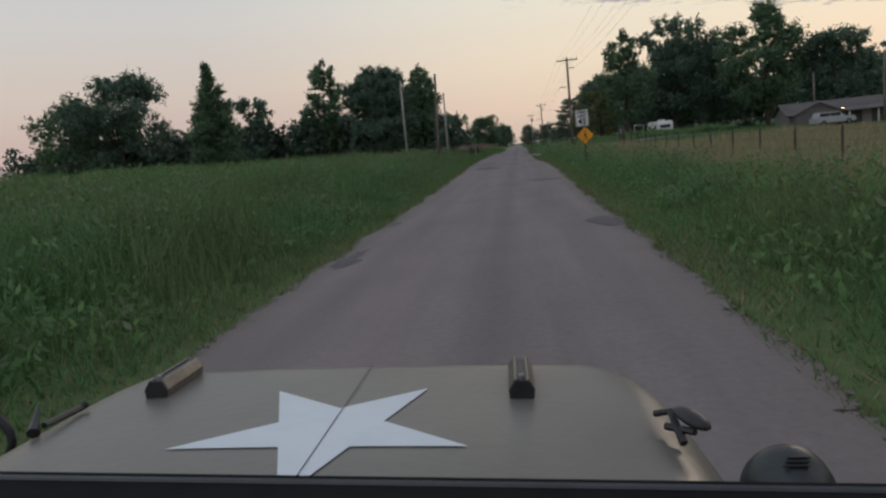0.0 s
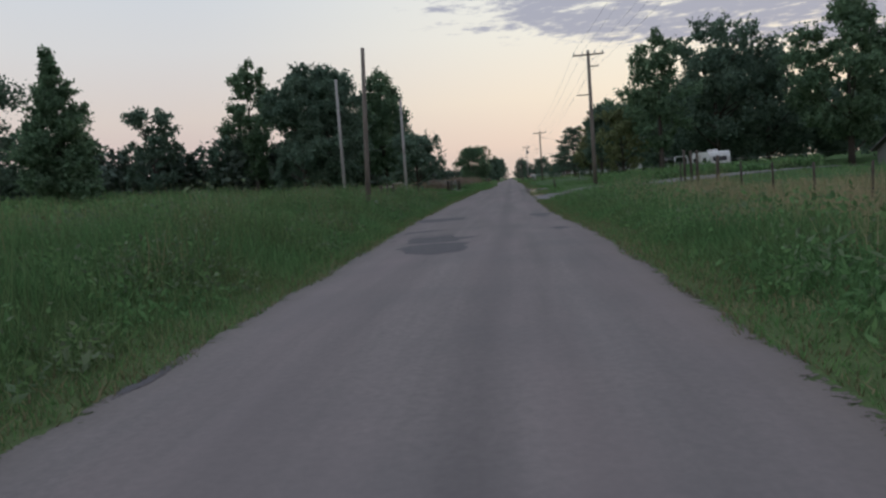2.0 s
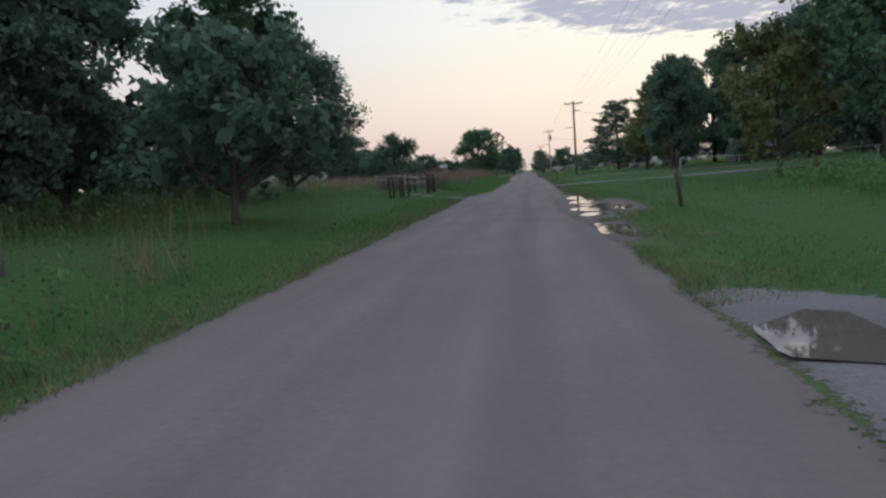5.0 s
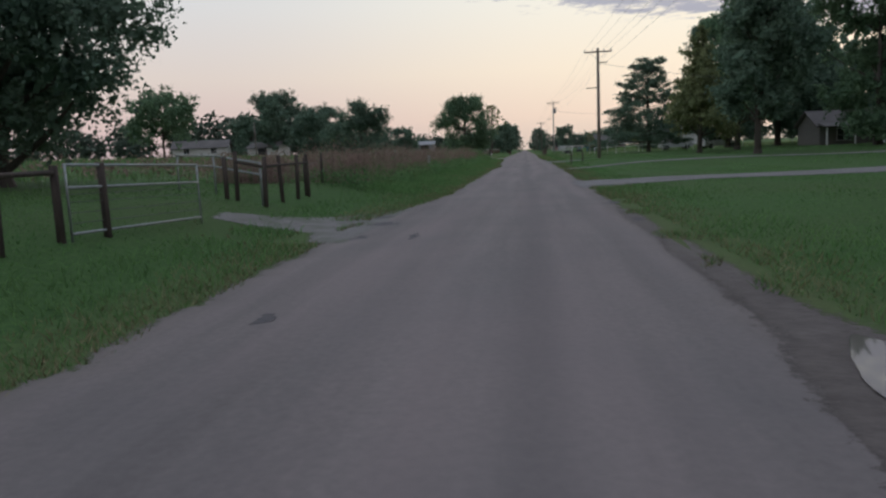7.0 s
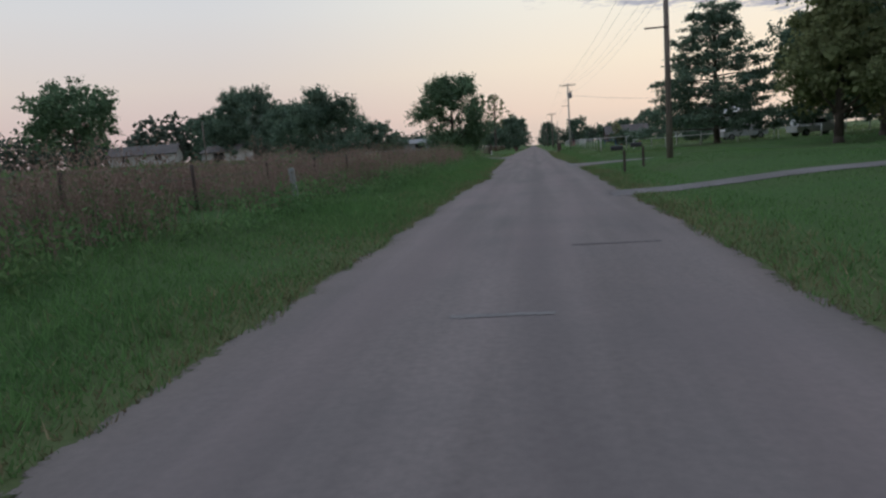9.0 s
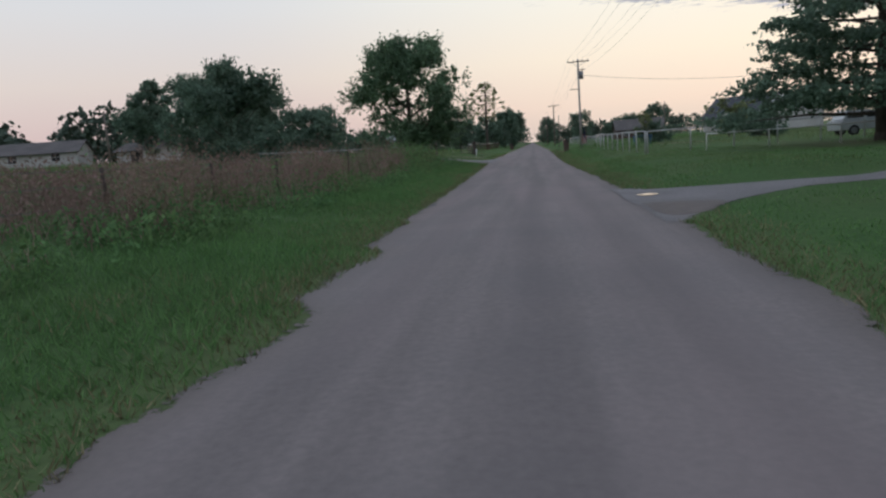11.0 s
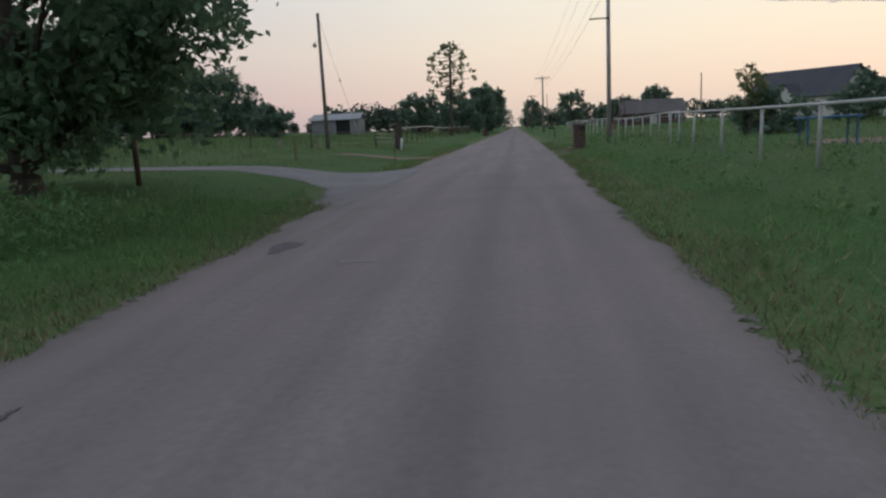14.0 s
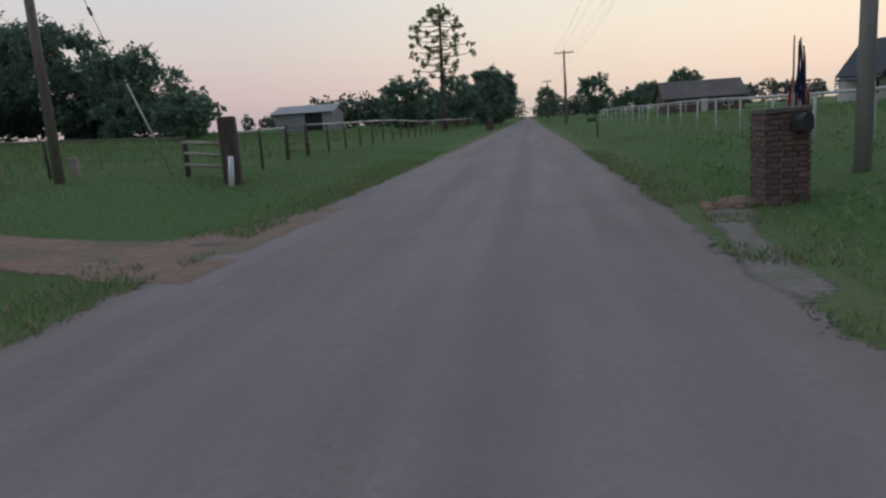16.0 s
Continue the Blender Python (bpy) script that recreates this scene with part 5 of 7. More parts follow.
CROWN_FILL = 2.6
BROAD = "broad dark-green leafy tree against the evening sky"
TREES = [
    # start, left
    (-56, 93, 16.0, 7.6, "round", 1, "broad dark-green tree with feathery branch ends at the field edge", M_LEAF2, 0.36, 1.15, 0.1),
    (-64, 96, 13, 7.0, "round", 2, BROAD, M_LEAF, 0.36, 0.8, 0.1),
    (-36.9, 82, 14.6, 4.1, "cone", 3, "tall pyramid-shaped dark-green tree in the field", M_LEAF, 0.3, 1.5, 0.08),
    (-40, 102.6, 11.8, 3.3, "round", 4, BROAD, M_LEAF2, 0.34, 0.9, 0.1),
    (-33, 108, 8.6, 3.6, "round", 5, "lower dark-green tree in the hedge row", M_LEAF2, 0.34, 0.9, 0.08),
    (-28.8, 105, 16.2, 3.4, "tall", 6, "tall slender leafy tree with gaps of sky", M_LEAF, 0.32, 0.9, 0.1),
    (-19.6, 93, 13.2, 3.9, "round", 7, BROAD, M_LEAF2, 0.28, 1.0, 0.08),
    (-16.6, 91, 12.4, 4.2, "tall", 8, "dense dark-green tree behind the utility poles", M_LEAF2, 0.26, 1.2, 0.06),
    (-13.6, 104, 13.6, 3.2, "tall", 9, "tall dark-green tree with an uneven top", M_LEAF, 0.3, 1.1, 0.08),
    (-18.5, 98, 13.4, 4.6, "round", 58, BROAD, M_LEAF2, 0.3, 1.2, 0.06),
    (-8.5, 91.5, 5.9, 3.0, "round", 10, "low spreading tree beside the road", M_LEAF2, 0.26, 1.1, 0.18),
    # start, right
    (26.5, 118.6, 19.2, 7.6, "round", 11, "large dark-green tree behind the trailer", M_LEAF2, 0.36, 0.95, 0.1),
    (17.2, 108, 16.4, 3.8, "tall", 12, "tall open-crowned tree with sky between its limbs", M_LEAF, 0.32, 0.8, 0.15),
    (37.5, 108, 18.6, 6.8, "tall", 13, "tall dark-green tree over the farmhouse", M_LEAF, 0.36, 0.95, 0.1),
    (33.5, 121, 16.4, 6.0, "round", 14, BROAD, M_LEAF2, 0.36, 1.0, 0.1),
    (48, 110, 13.6, 6.3, "round", 15, BROAD, M_LEAF2, 0.36, 1.0, 0.1),
    (59, 104, 13.2, 6.2, "tall", 16, BROAD, M_LEAF3, 0.36, 0.9, 0.1),
    (70, 100, 12.6, 6.5, "round", 17, BROAD, M_LEAF, 0.36, 0.9, 0.1),
    (13.6, 112, 8.6, 2.9, "round", 18, "yellow-green tree at the edge of the grove", M_LEAF3, 0.28, 0.9, 0.15),
    (21, 126, 12.0, 4.6, "round", 20, BROAD, M_LEAF2, 0.34, 1.0, 0.08),
    # middle
    (-18.0, 123, 12.6, 5.5, "round", 21, "large spreading shade tree on the lawn", M_LEAF2, 0.19, 1.5, 0.03),
    (15.1, 190.5, 12.2, 6.7, "layer", 22, "dark cedar with layered drooping branches", M_LEAF2, 0.22, 1.2, 0.12),
    (16.3, 170, 12.0, 4.0, "cone", 23, "tall open conifer on the lawn", M_LEAF3, 0.26, 0.9, 0.16),
    (21.5, 176, 15.5, 4.8, "round", 24, "leafy shade tree on the lawn", M_LEAF, 0.28, 1.0, 0.2),
    (16.5, 154, 12.8, 4.2, "tall", 25, "tall dark shade tree on the lawn", M_LEAF2, 0.28, 1.2, 0.16),
    (27.5, 160, 15.4, 5.2, "round", 26, "leafy shade tree in front of the house", M_LEAF, 0.3, 1.1, 0.06),
    (33, 158, 17, 5.6, "round", 27, "leafy shade tree in front of the house", M_LEAF2, 0.3, 1.1, 0.06),
    (24.5, 190, 15.5, 5.2, "round", 61, BROAD, M_LEAF2, 0.34, 1.1, 0.06),
    (31, 192, 18.5, 6.0, "round", 62, "tall dense dark tree behind the house", M_LEAF2, 0.36, 1.1, 0.04),
    (45, 186, 18.5, 7.0, "round", 63, "tall dense dark tree behind the house", M_LEAF2, 0.36, 1.1, 0.04),
    (42, 165, 17, 6.0, "round", 28, BROAD, M_LEAF2, 0.32, 1.0, 0.15),
    (-67.5, 224, 14.2, 8.2, "round", 29, "broad field tree standing alone in the pasture", M_LEAF, 0.42, 1.0, 0.2),
    (-60, 262, 14.6, 5.0, "tall", 30, BROAD, M_LEAF2, 0.42, 1.1, 0.02),
    (-58, 286, 13.2, 6.6, "round", 31, BROAD, M_LEAF2, 0.42, 1.1, 0.02),
    (-75, 285, 12.5, 6.6, "round", 32, BROAD, M_LEAF2, 0.42, 1.0, 0.02),
    (-29.2, 222.5, 11.0, 7.2, "bush", 33, "wide many-stemmed bushy tree with spiky shoots", M_LEAF2, 0.28, 1.1, 0.1),
    (-22.5, 228, 6.2, 3.2, "round", 34, "small dark-green tree beside the bushy one", M_LEAF2, 0.28, 0.9, 0.1),
    (-9.8, 212.4, 9.9, 4.5, "round", 135, "full round-crowned shade tree at the road bend of the fence", M_LEAF, 0.2, 1.25, 0.06),
    # end
    (-10.2, 312, 15.0, 4.2, "pine", 36, "tall bare-stemmed pine with tufted branches", M_LEAF3, 0.26, 0.8, 0.40),
    (-18, 330, 8.0, 4.6, "round", 37, BROAD, M_LEAF2, 0.4, 0.9, 0.05),
    (-12, 345, 9.0, 5.0, "round", 38, BROAD, M_LEAF2, 0.4, 0.9, 0.05),
    (-8.5, 366, 11.0, 5.0, "round", 39, "dense dark trees closing in on the road", M_LEAF2, 0.55, 1.1, 0.03),
    (-7.5, 385, 12.0, 5.0, "round", 40, "dense dark trees closing in on the road", M_LEAF2, 0.55, 1.1, 0.03),
    (-8.0, 404, 12.5, 5.4, "round", 41, "dense dark trees closing in on the road", M_LEAF2, 0.55, 1.1, 0.03),
    (-7.5, 425, 13.0, 5.4, "round", 42, "dense dark trees closing in on the road", M_LEAF2, 0.6, 1.1, 0.03),
    (-62, 314, 17.0, 8.5, "round", 43, "tall dark tree behind the pasture", M_LEAF2, 0.42, 1.1, 0.02),
    (-46, 306, 11.4, 6.4, "round", 44, BROAD, M_LEAF2, 0.4, 1.1, 0.02),
    (-79, 318, 22, 11.0, "round", 45, BROAD, M_LEAF2, 0.46, 1.1, 0.02),
    (-33, 291, 5.2, 3.4, "round", 46, BROAD, M_LEAF2, 0.36, 0.9, 0.06),
    (18, 420, 11.2, 5.4, "round", 47, "round dark tree beyond the paddock", M_LEAF2, 0.45, 1.0, 0.08),
    (30, 425, 7.5, 4.5, "round", 48, BROAD, M_LEAF2, 0.45, 0.9, 0.05),
    (62, 520, 16.0, 8.5, "round", 49, "wide dark tree beyond the paddock", M_LEAF2, 0.55, 0.9, 0.1),
    (48, 520, 12.0, 7.0, "round", 50, BROAD, M_LEAF2, 0.55, 0.9, 0.1),
    (8.6, 560, 15.0, 5.5, "round", 51, BROAD, M_LEAF2, 0.55, 1.0, 0.05),
    (10, 600, 16.0, 6.0, "round", 52, BROAD, M_LEAF2, 0.6, 1.0, 0.05),
    (-9, 480, 13.5, 6.0, "round", 53, "dense dark trees closing in on the road", M_LEAF2, 0.5, 1.0, 0.03),
    (20.6, 234.8, 5.0, 2.6, "bare", 54, "thin feathery shrub beside the house", M_LEAF3, 0.2, 1.0, 0.2),
    (12.2, 236.4, 4.0, 1.0, "bare", 55, "spindly young tree behind the white fence", M_LEAF3, 0.14, 3.0, 0.3),
    (13.2, 237.2, 2.3, 2.2, "bush", 60, "low dark shrub behind the white fence", M_LEAF2, 0.2, 1.1, 0.03),
    (29.7, 262, 4.3, 3.2, "bush", 56, "rounded dark shrub in front of the house", M_LEAF2, 0.22, 1.1, 0.05),
    (21, 224, 3.2, 2.0, "bush", 57, "rounded dark shrub behind the white fence", M_LEAF2, 0.2, 1.0, 0.05),
]
for tx, ty, th, trr, style, sd, lab, mt, lf, dn, bs in TREES:
    tree(tx, ty, th - float(rise(tx)) * 0.8, trr, style, sd, lab, mt, lf, dn, {21: 0.42, 135: 0.3}.get(sd), bs, name="shrub" if th < 5.1 else "tree")


def treeline(name, x0, x1, y0, y1, h0, h1, n, seed, label, mat=None):
    """A far wood: many overlapping crowns in one mesh."""
    rng = np.random.default_rng(seed)
    cs = []
    for k in range(n):
        f = (k + rng.uniform(0, 1)) / n
        x, y = x0 + (x1 - x0) * f, y0 + (y1 - y0) * f + rng.uniform(-4, 4)
        h = rng.uniform(h0, h1)
        r = h * rng.uniform(0.35, 0.6)
        m = 430
        d = rng.normal(size=(m, 3))
        d /= np.linalg.norm(d, axis=1)[:, None]
        d *= (rng.uniform(0.2, 1.0, m) ** 0.5)[:, None]
        lump = 1 + 0.25 * np.sin(d[:, 0] * 5 + k) * np.sin(d[:, 2] * 6 + 2 * k)
        c = np.array([x, y, float(height(x, y)) + h * 0.5]) + d * lump[:, None] * np.array([r, r, h * 0.5])
        cs.append(c)
    c = np.concatenate(cs)
    me = quads(name, c, h1 * 0.05 + 0.08, rng, mat or M_FARWOOD)
    return tagged(new(name, me), label, "trees", kind="stuff")


treeline("far_trees", -85, -15, 118, 108, 5, 7.5, 30, 201, "low dark hedge row of trees behind the field")
treeline("far_trees", -260, -70, 330, 300, 8, 14, 26, 203, "distant line of trees across the pasture")
treeline("far_trees", -120, -47, 332, 318, 5.5, 9, 24, 221, "dark hedge row closing off the pasture", M_LEAF2)
treeline("far_trees", -60, -14, 420, 360, 6, 9, 14, 205, "distant dark trees left of the road")
treeline("far_trees", 16, 150, 640, 560, 9, 14, 22, 207, "distant dark trees across the paddock")
treeline("far_trees", -200, -5, 700, 700, 9, 15, 26, 209, "distant line of trees on the horizon")
treeline("far_trees", 25, 130, 128, 136, 8, 13, 22, 211, "dark grove behind the farmyard", M_LEAF2)
treeline("far_trees", 34, 110, 196, 206, 10, 16, 20, 213, "dark trees behind the house", M_LEAF2)
treeline("far_trees", 95, 400, 430, 330, 4, 7, 30, 215, "distant trees on the horizon")
treeline("far_trees", 5, 60, 900, 800, 9, 14, 12, 217, "distant trees on the horizon")
treeline("far_trees", -400, -120, 140, 240, 9, 15, 24, 219, "distant line of trees across the field")

# ---------------------------------------------------------------- road signs


def text_bm(words, size, bold=0.0):
    """Lettering as a thin solid, centred, facing the traffic."""
    cu = bpy.data.curves.new("lettering", "FONT")
    cu.body, cu.size, cu.extrude, cu.align_x, cu.align_y, cu.offset = words, size, 0.001, "CENTER", "CENTER", bold
    ob = bpy.data.objects.new("lettering", cu)
    me = ob.to_mesh()
    bm = bmesh.new()
    bm.from_mesh(me)
    ob.to_mesh_clear()
    bpy.data.objects.remove(ob)
    bmesh.ops.transform(bm, matrix=Matrix.Rotation(radians(90), 4, "X"), verts=bm.verts)
    return bm


def plate(bm, w, h, r, t=0.004, turn=0.0):
    out = []
    for cx, cz, a0 in ((w / 2 - r, h / 2 - r, 0), (-w / 2 + r, h / 2 - r, 90), (-w / 2 + r, -h / 2 + r, 180), (w / 2 - r, -h / 2 + r, 270)):
        for k in range(5):
            a = radians(a0 + 22.5 * k)
            x, z = cx + r * math.cos(a), cz + r * math.sin(a)
            c, s = math.cos(radians(turn)), math.sin(radians(turn))
            out.append((x * c - z * s, x * s + z * c))
    return prism(bm, out, t)


def ring_plate(bm, w, h, line, inset, y, turn=0.0):
    """A painted border line as four thin bars."""
    m = Matrix.Rotation(radians(-turn), 4, "Y")
    a, b = w / 2 - inset, h / 2 - inset
    for c, s in (((0, y, b), (2 * a, 0.002, line)), ((0, y, -b), (2 * a, 0.002, line)), ((a, y, 0), (line, 0.002, 2 * b)), ((-a, y, 0), (line, 0.002, 2 * b))):
        r = bmesh.ops.create_cube(bm, size=1.0)
        bmesh.ops.transform(bm, matrix=m @ Matrix.Translation(c) @ Matrix.Diagonal((*s, 1)), verts=r["verts"])
    return bm


def road_signs():
    base = at(3.47, 33.3)
    root = empty("road_sign", Matrix.Translation(base) @ pose(0, 0, 0, 0, -0.4, 0), "white speed limit sign over an amber warning diamond on one post", "road sign")
    z0 = base.z
    bm = bmesh.new()
    for sx in (-0.022, 0.022):
        box(bm, (sx, 0.03, 1.25), (0.012, 0.03, 3.0))
    box(bm, (0, 0.042, 1.25), (0.05, 0.006, 3.0))
    part("post", bm, M_WIRE, root, "dark weathered steel channel post")
    top = bmesh.new()
    plate(top, 0.61, 0.762, 0.04)
    bmesh.ops.translate(top, vec=(-0.06, 0, 2.35 - z0), verts=top.verts)
    pl = part("speed_plate", top, M_SIGNWHITE, root, "white speed limit plate")
    b = ring_plate(bmesh.new(), 0.61, 0.762, 0.016, 0.025, -0.002)
    bmesh.ops.translate(b, vec=(-0.06, 0, 2.35 - z0), verts=b.verts)
    part("border", b, M_INK, pl)
    for words, size, dz, bold in (("SPEED", 0.165, 0.245, 0.004), ("LIMIT", 0.165, 0.085, 0.004), ("45", 0.40, -0.175, 0.011)):
        t = text_bm(words, size, bold)
        bmesh.ops.translate(t, vec=(-0.06, -0.003, 2.35 - z0 + dz), verts=t.verts)
        part("lettering", t, M_INK, pl, "black lettering")
    d = bmesh.new()
    plate(d, 0.60, 0.60, 0.04, turn=45)
    bmesh.ops.translate(d, vec=(0.03, 0, 1.52 - z0), verts=d.verts)
    dp = part("warning_plate", d, M_SIGNORANGE, root, "amber diamond warning plate")
    b = ring_plate(bmesh.new(), 0.60, 0.60, 0.012, 0.022, -0.002, turn=45)
    bmesh.ops.translate(b, vec=(0.03, 0, 1.52 - z0), verts=b.verts)
    part("border", b, M_INK, dp)
    s = bmesh.new()
    for x0, z0_, x1, z1, r in ((0.0, 0.05, 0.02, -0.05, 0.028), (0.02, -0.05, 0.10, -0.13, 0.02), (0.01, -0.05, -0.07, -0.12, 0.02), (0.0, 0.04, 0.09, 0.0, 0.016), (0.0, 0.04, -0.08, 0.03, 0.016)):
        tube(s, [(0.03 + x0, -0.004, 1.52 - z0 + z0_), (0.03 + x1, -0.004, 1.52 - z0 + z1)], r, r * 0.8, 6)
    r = bmesh.ops.create_uvsphere(s, u_segments=8, v_segments=6, radius=0.035)
    bmesh.ops.transform(s, matrix=Matrix.Translation((0.02, -0.004, 1.52 - z0 + 0.10)), verts=r["verts"])
    for v in s.verts:
        v.co.y = -0.003 + (v.co.y + 0.003) * 0.08
    part("symbol", s, M_INK, dp, "black warning symbol")
    w = bmesh.new()
    for dz, wd in ((0.19, 0.20), (-0.20, 0.22)):
        box(w, (0.03, -0.003, 1.52 - z0 + dz), (wd, 0.002, 0.035))
    part("worn_print", w, M_WORNINK, dp, "worn unreadable print as bars")


road_signs()

# ---------------------------------------------------------------- utility poles and wires


def line_pole(x, y, top, r, mat, label, arm=True, lean=(0, 0), transformer=False, low_arm=False):
    g = at(x, y)
    h = top - g.z
    root = empty("utility_pole", Matrix.Translation(g), label, "utility pole", group="utility poles along the road")
    bm = bmesh.new()
    tube(bm, [(0, 0, -0.3), (lean[0] * 0.5, lean[1] * 0.5, h * 0.5), (lean[0], lean[1], h)], r, r * 0.68, 12)
    part("pole", bm, mat, root, smooth=True)
    if arm:
        bm = bmesh.new()
        box(bm, (lean[0], lean[1] - r, h - 0.35), (2.4, 0.09, 0.11), bevel=0.01)
        part("crossarm", bm, M_DARKWOOD, root)
        bm = bmesh.new()
        for s in (-1, 1):
            tube(bm, [(lean[0], lean[1] - r - 0.05, h - 1.0), (lean[0] + s * 0.75, lean[1] - r - 0.05, h - 0.4)], 0.016, seg=5)
        part("arm_brace", bm, M_STEEL, root)
        for dx in (-1.1, -0.45, 0.5, 1.1):
            bm = bmesh.new()
            tube(bm, [(lean[0] + dx, lean[1] - r, h - 0.30), (lean[0] + dx, lean[1] - r, h - 0.08)], 0.045, 0.03, 7)
            part("insulator", bm, M_STEEL, root)
    if low_arm:
        bm = bmesh.new()
        box(bm, (lean[0] - 0.5, lean[1] - r, h - 3.4), (1.1, 0.06, 0.07))
        part("crossarm", bm, M_DARKWOOD, root)
        bm = bmesh.new()
        box(bm, (lean[0] + 0.35, lean[1] - r, h - 1.25), (0.8, 0.07, 0.08))
        part("crossarm", bm, M_DARKWOOD, root)
    if transformer:
        bm = bmesh.new()
        tube(bm, [(0.32, -0.05, h - 2.3), (0.32, -0.05, h - 1.45)], 0.23, 0.23, 14)
        tube(bm, [(0.32, -0.05, h - 1.45), (0.32, -0.05, h - 1.38)], 0.23, 0.12, 14)
        part("transformer", bm, M_STEEL, root, "grey can transformer", smooth=True)
    return root


line_pole(6.8, 4.0, 10.5, 0.17, M_POLE, "brown wooden utility pole with a crossarm", low_arm=True)
line_pole(6.78, 83.6, 10.8, 0.17, M_POLE, "brown wooden utility pole with a crossarm beside the driveway", low_arm=True)
line_pole(6.3, 164.3, 9.9, 0.16, M_POLE, "brown wooden utility pole with a crossarm on the lawn", low_arm=True)
line_pole(5.42, 239.2, 10.4, 0.135, M_POLE_GREY, "grey wooden utility pole with a can transformer", transformer=True, low_arm=True)
line_pole(4.9, 318.6, 9.4, 0.16, M_POLE, "brown wooden utility pole with a crossarm")
line_pole(4.9, 398, 9.6, 0.16, M_POLE, "brown wooden utility pole with a crossarm")
line_pole(4.9, 477, 9.6, 0.16, M_POLE, "brown wooden utility pole with a crossarm")
line_pole(8.4, 381, 9.0, 0.13, M_POLE, "plain brown wooden pole without arms", arm=False)
line_pole(-7.0, 61.8, 8.3, 0.14, M_POLE, "dark weathered wooden pole standing in tall grass", arm=False, lean=(0.42, 0))
line_pole(-13.1, 82, 10.2, 0.15, M_POLE_GREY, "silver-grey wooden pole in front of dark trees", arm=False, lean=(0.1, 0))
line_pole(-8.1, 81.9, 8.2, 0.13, M_POLE_GREY, "silver-grey wooden pole beside the gate", arm=False, lean=(0.1, 0))
line_pole(-12.2, 244, 9.2, 0.14, M_POLE, "brown wooden yard pole with a hanging lamp", arm=False)
line_pole(-59, 247.6, 10.0, 0.16, M_POLE, "brown wooden pole in the pasture", arm=False)
line_pole(36.2, 88.4, 6.2, 0.12, M_POLE, "wooden yard-light pole beside the farmhouse", arm=False)
line_pole(42, 84, 7.6, 0.12, M_POLE, "wooden pole beside the farmhouse", arm=False)
line_pole(27, 239.5, 7.0, 0.11, M_POLE, "thin brown wooden pole by the barn", arm=False)
line_pole(-62, 275, 9.5, 0.13, M_POLE, "thin wooden pole among the far trees", arm=False)
line_pole(26, 300, 7.4, 0.11, M_POLE, "thin wooden pole beyond the paddock", arm=False)


def wire(name, a, b, sag, label, r=0.007):
    bm = bmesh.new()
    a, b = Vector(a), Vector(b)
    pts = [a.lerp(b, k / 16) - Vector((0, 0, sag * 4 * (k / 16) * (1 - k / 16))) for k in range(17)]
    tube(bm, pts, r, seg=4)
    return tagged(as_object(name, bm, M_WIRE), label, "wire", group="overhead wires")


SPANS = [(6.8, 4.0, 10.5), (6.78, 83.6, 10.8), (6.3, 164.3, 9.9), (5.3, 239.2, 10.4), (4.9, 318.6, 9.4), (4.9, 398, 9.6), (4.9, 477, 9.6)]
for p, q in zip(SPANS, SPANS[1:]):
    for dx in (-1.1, -0.45, 0.5, 1.1):
        wire("overhead_wire", (p[0] + dx, p[1] - 0.17, p[2] - 0.08), (q[0] + dx, q[1] - 0.17, q[2] - 0.08), 0.9, "thin dark overhead wire between poles")
    wire("overhead_wire", (p[0] + 0.1, p[1], p[2] - 1.6), (q[0] + 0.1, q[1], q[2] - 1.6), 1.0, "thin dark overhead wire between poles")
wire("overhead_wire", (5.3, 239.2, 8.6), (27, 239.5, 6.9), 0.5, "service wire slung from pole to pole", 0.016)
wire("overhead_wire", (27, 239.5, 6.9), (60, 240, 7.2), 0.6, "service wire slung from pole to pole", 0.016)
wire("overhead_wire", (6.3, 164.3, 8.6), (30, 170, 6.0), 0.4, "service wire slung to the house", 0.013)


def guy_wire():
    """A slanting stay from the yard pole with a pale plastic guard at its foot."""
    foot = at(-10.4, 246.5)
    root = empty("guy_wire", Matrix.Translation(foot), "thin steel guy wire with a pale plastic guard", "guy wire")
    up = Vector((-12.2, 244.0, 9.0)) - foot
    bm = bmesh.new()
    tube(bm, [(0, 0, -0.1), up * 0.5, up], 0.009, seg=5)
    part("strand", bm, M_WIRE, root)
    bm = bmesh.new()
    tube(bm, [up * 0.03, up * 0.17, up * 0.31], 0.032, 0.03, 8)
    part("guard", bm, M_FENCEWHITE, root, "pale plastic guard", smooth=True)
    bm = bmesh.new()
    tube(bm, [up * 0.52, up * 0.545], 0.045, 0.045, 8)
    part("insulator", bm, M_STEEL, root)


guy_wire()


def earth_clods(x, y, n, reach, seed):
    """A low heap of turned earth and broken brick at the foot of the pillar."""
    rnd = random.Random(seed)
    bm = bmesh.new()
    for k in range(n):
        a, q = rnd.uniform(0, 6.28), rnd.uniform(0, 1) ** 0.7
        px, py = x + reach * q * math.cos(a), y + 0.6 * reach * q * math.sin(a)
        r = rnd.uniform(0.05, 0.13) * (1.25 - 0.6 * q)
        made = bmesh.ops.create_icosphere(bm, subdivisions=2, radius=r)["verts"]
        for v in made:
            v.co *= 1 + 0.35 * noise.noise(v.co * 9 + Vector((k * 3.1, 0, 0)))
        bmesh.ops.transform(bm, matrix=Matrix.Translation(at(px, py, r * 0.25)) @ Matrix.Diagonal((1.3, 1.1, 0.75, 1)), verts=made)
    tagged(as_object("earth_clods", bm, M_DIRT, True), "loose reddish earth clods heaped beside the brick pillar", "earth", kind="stuff")


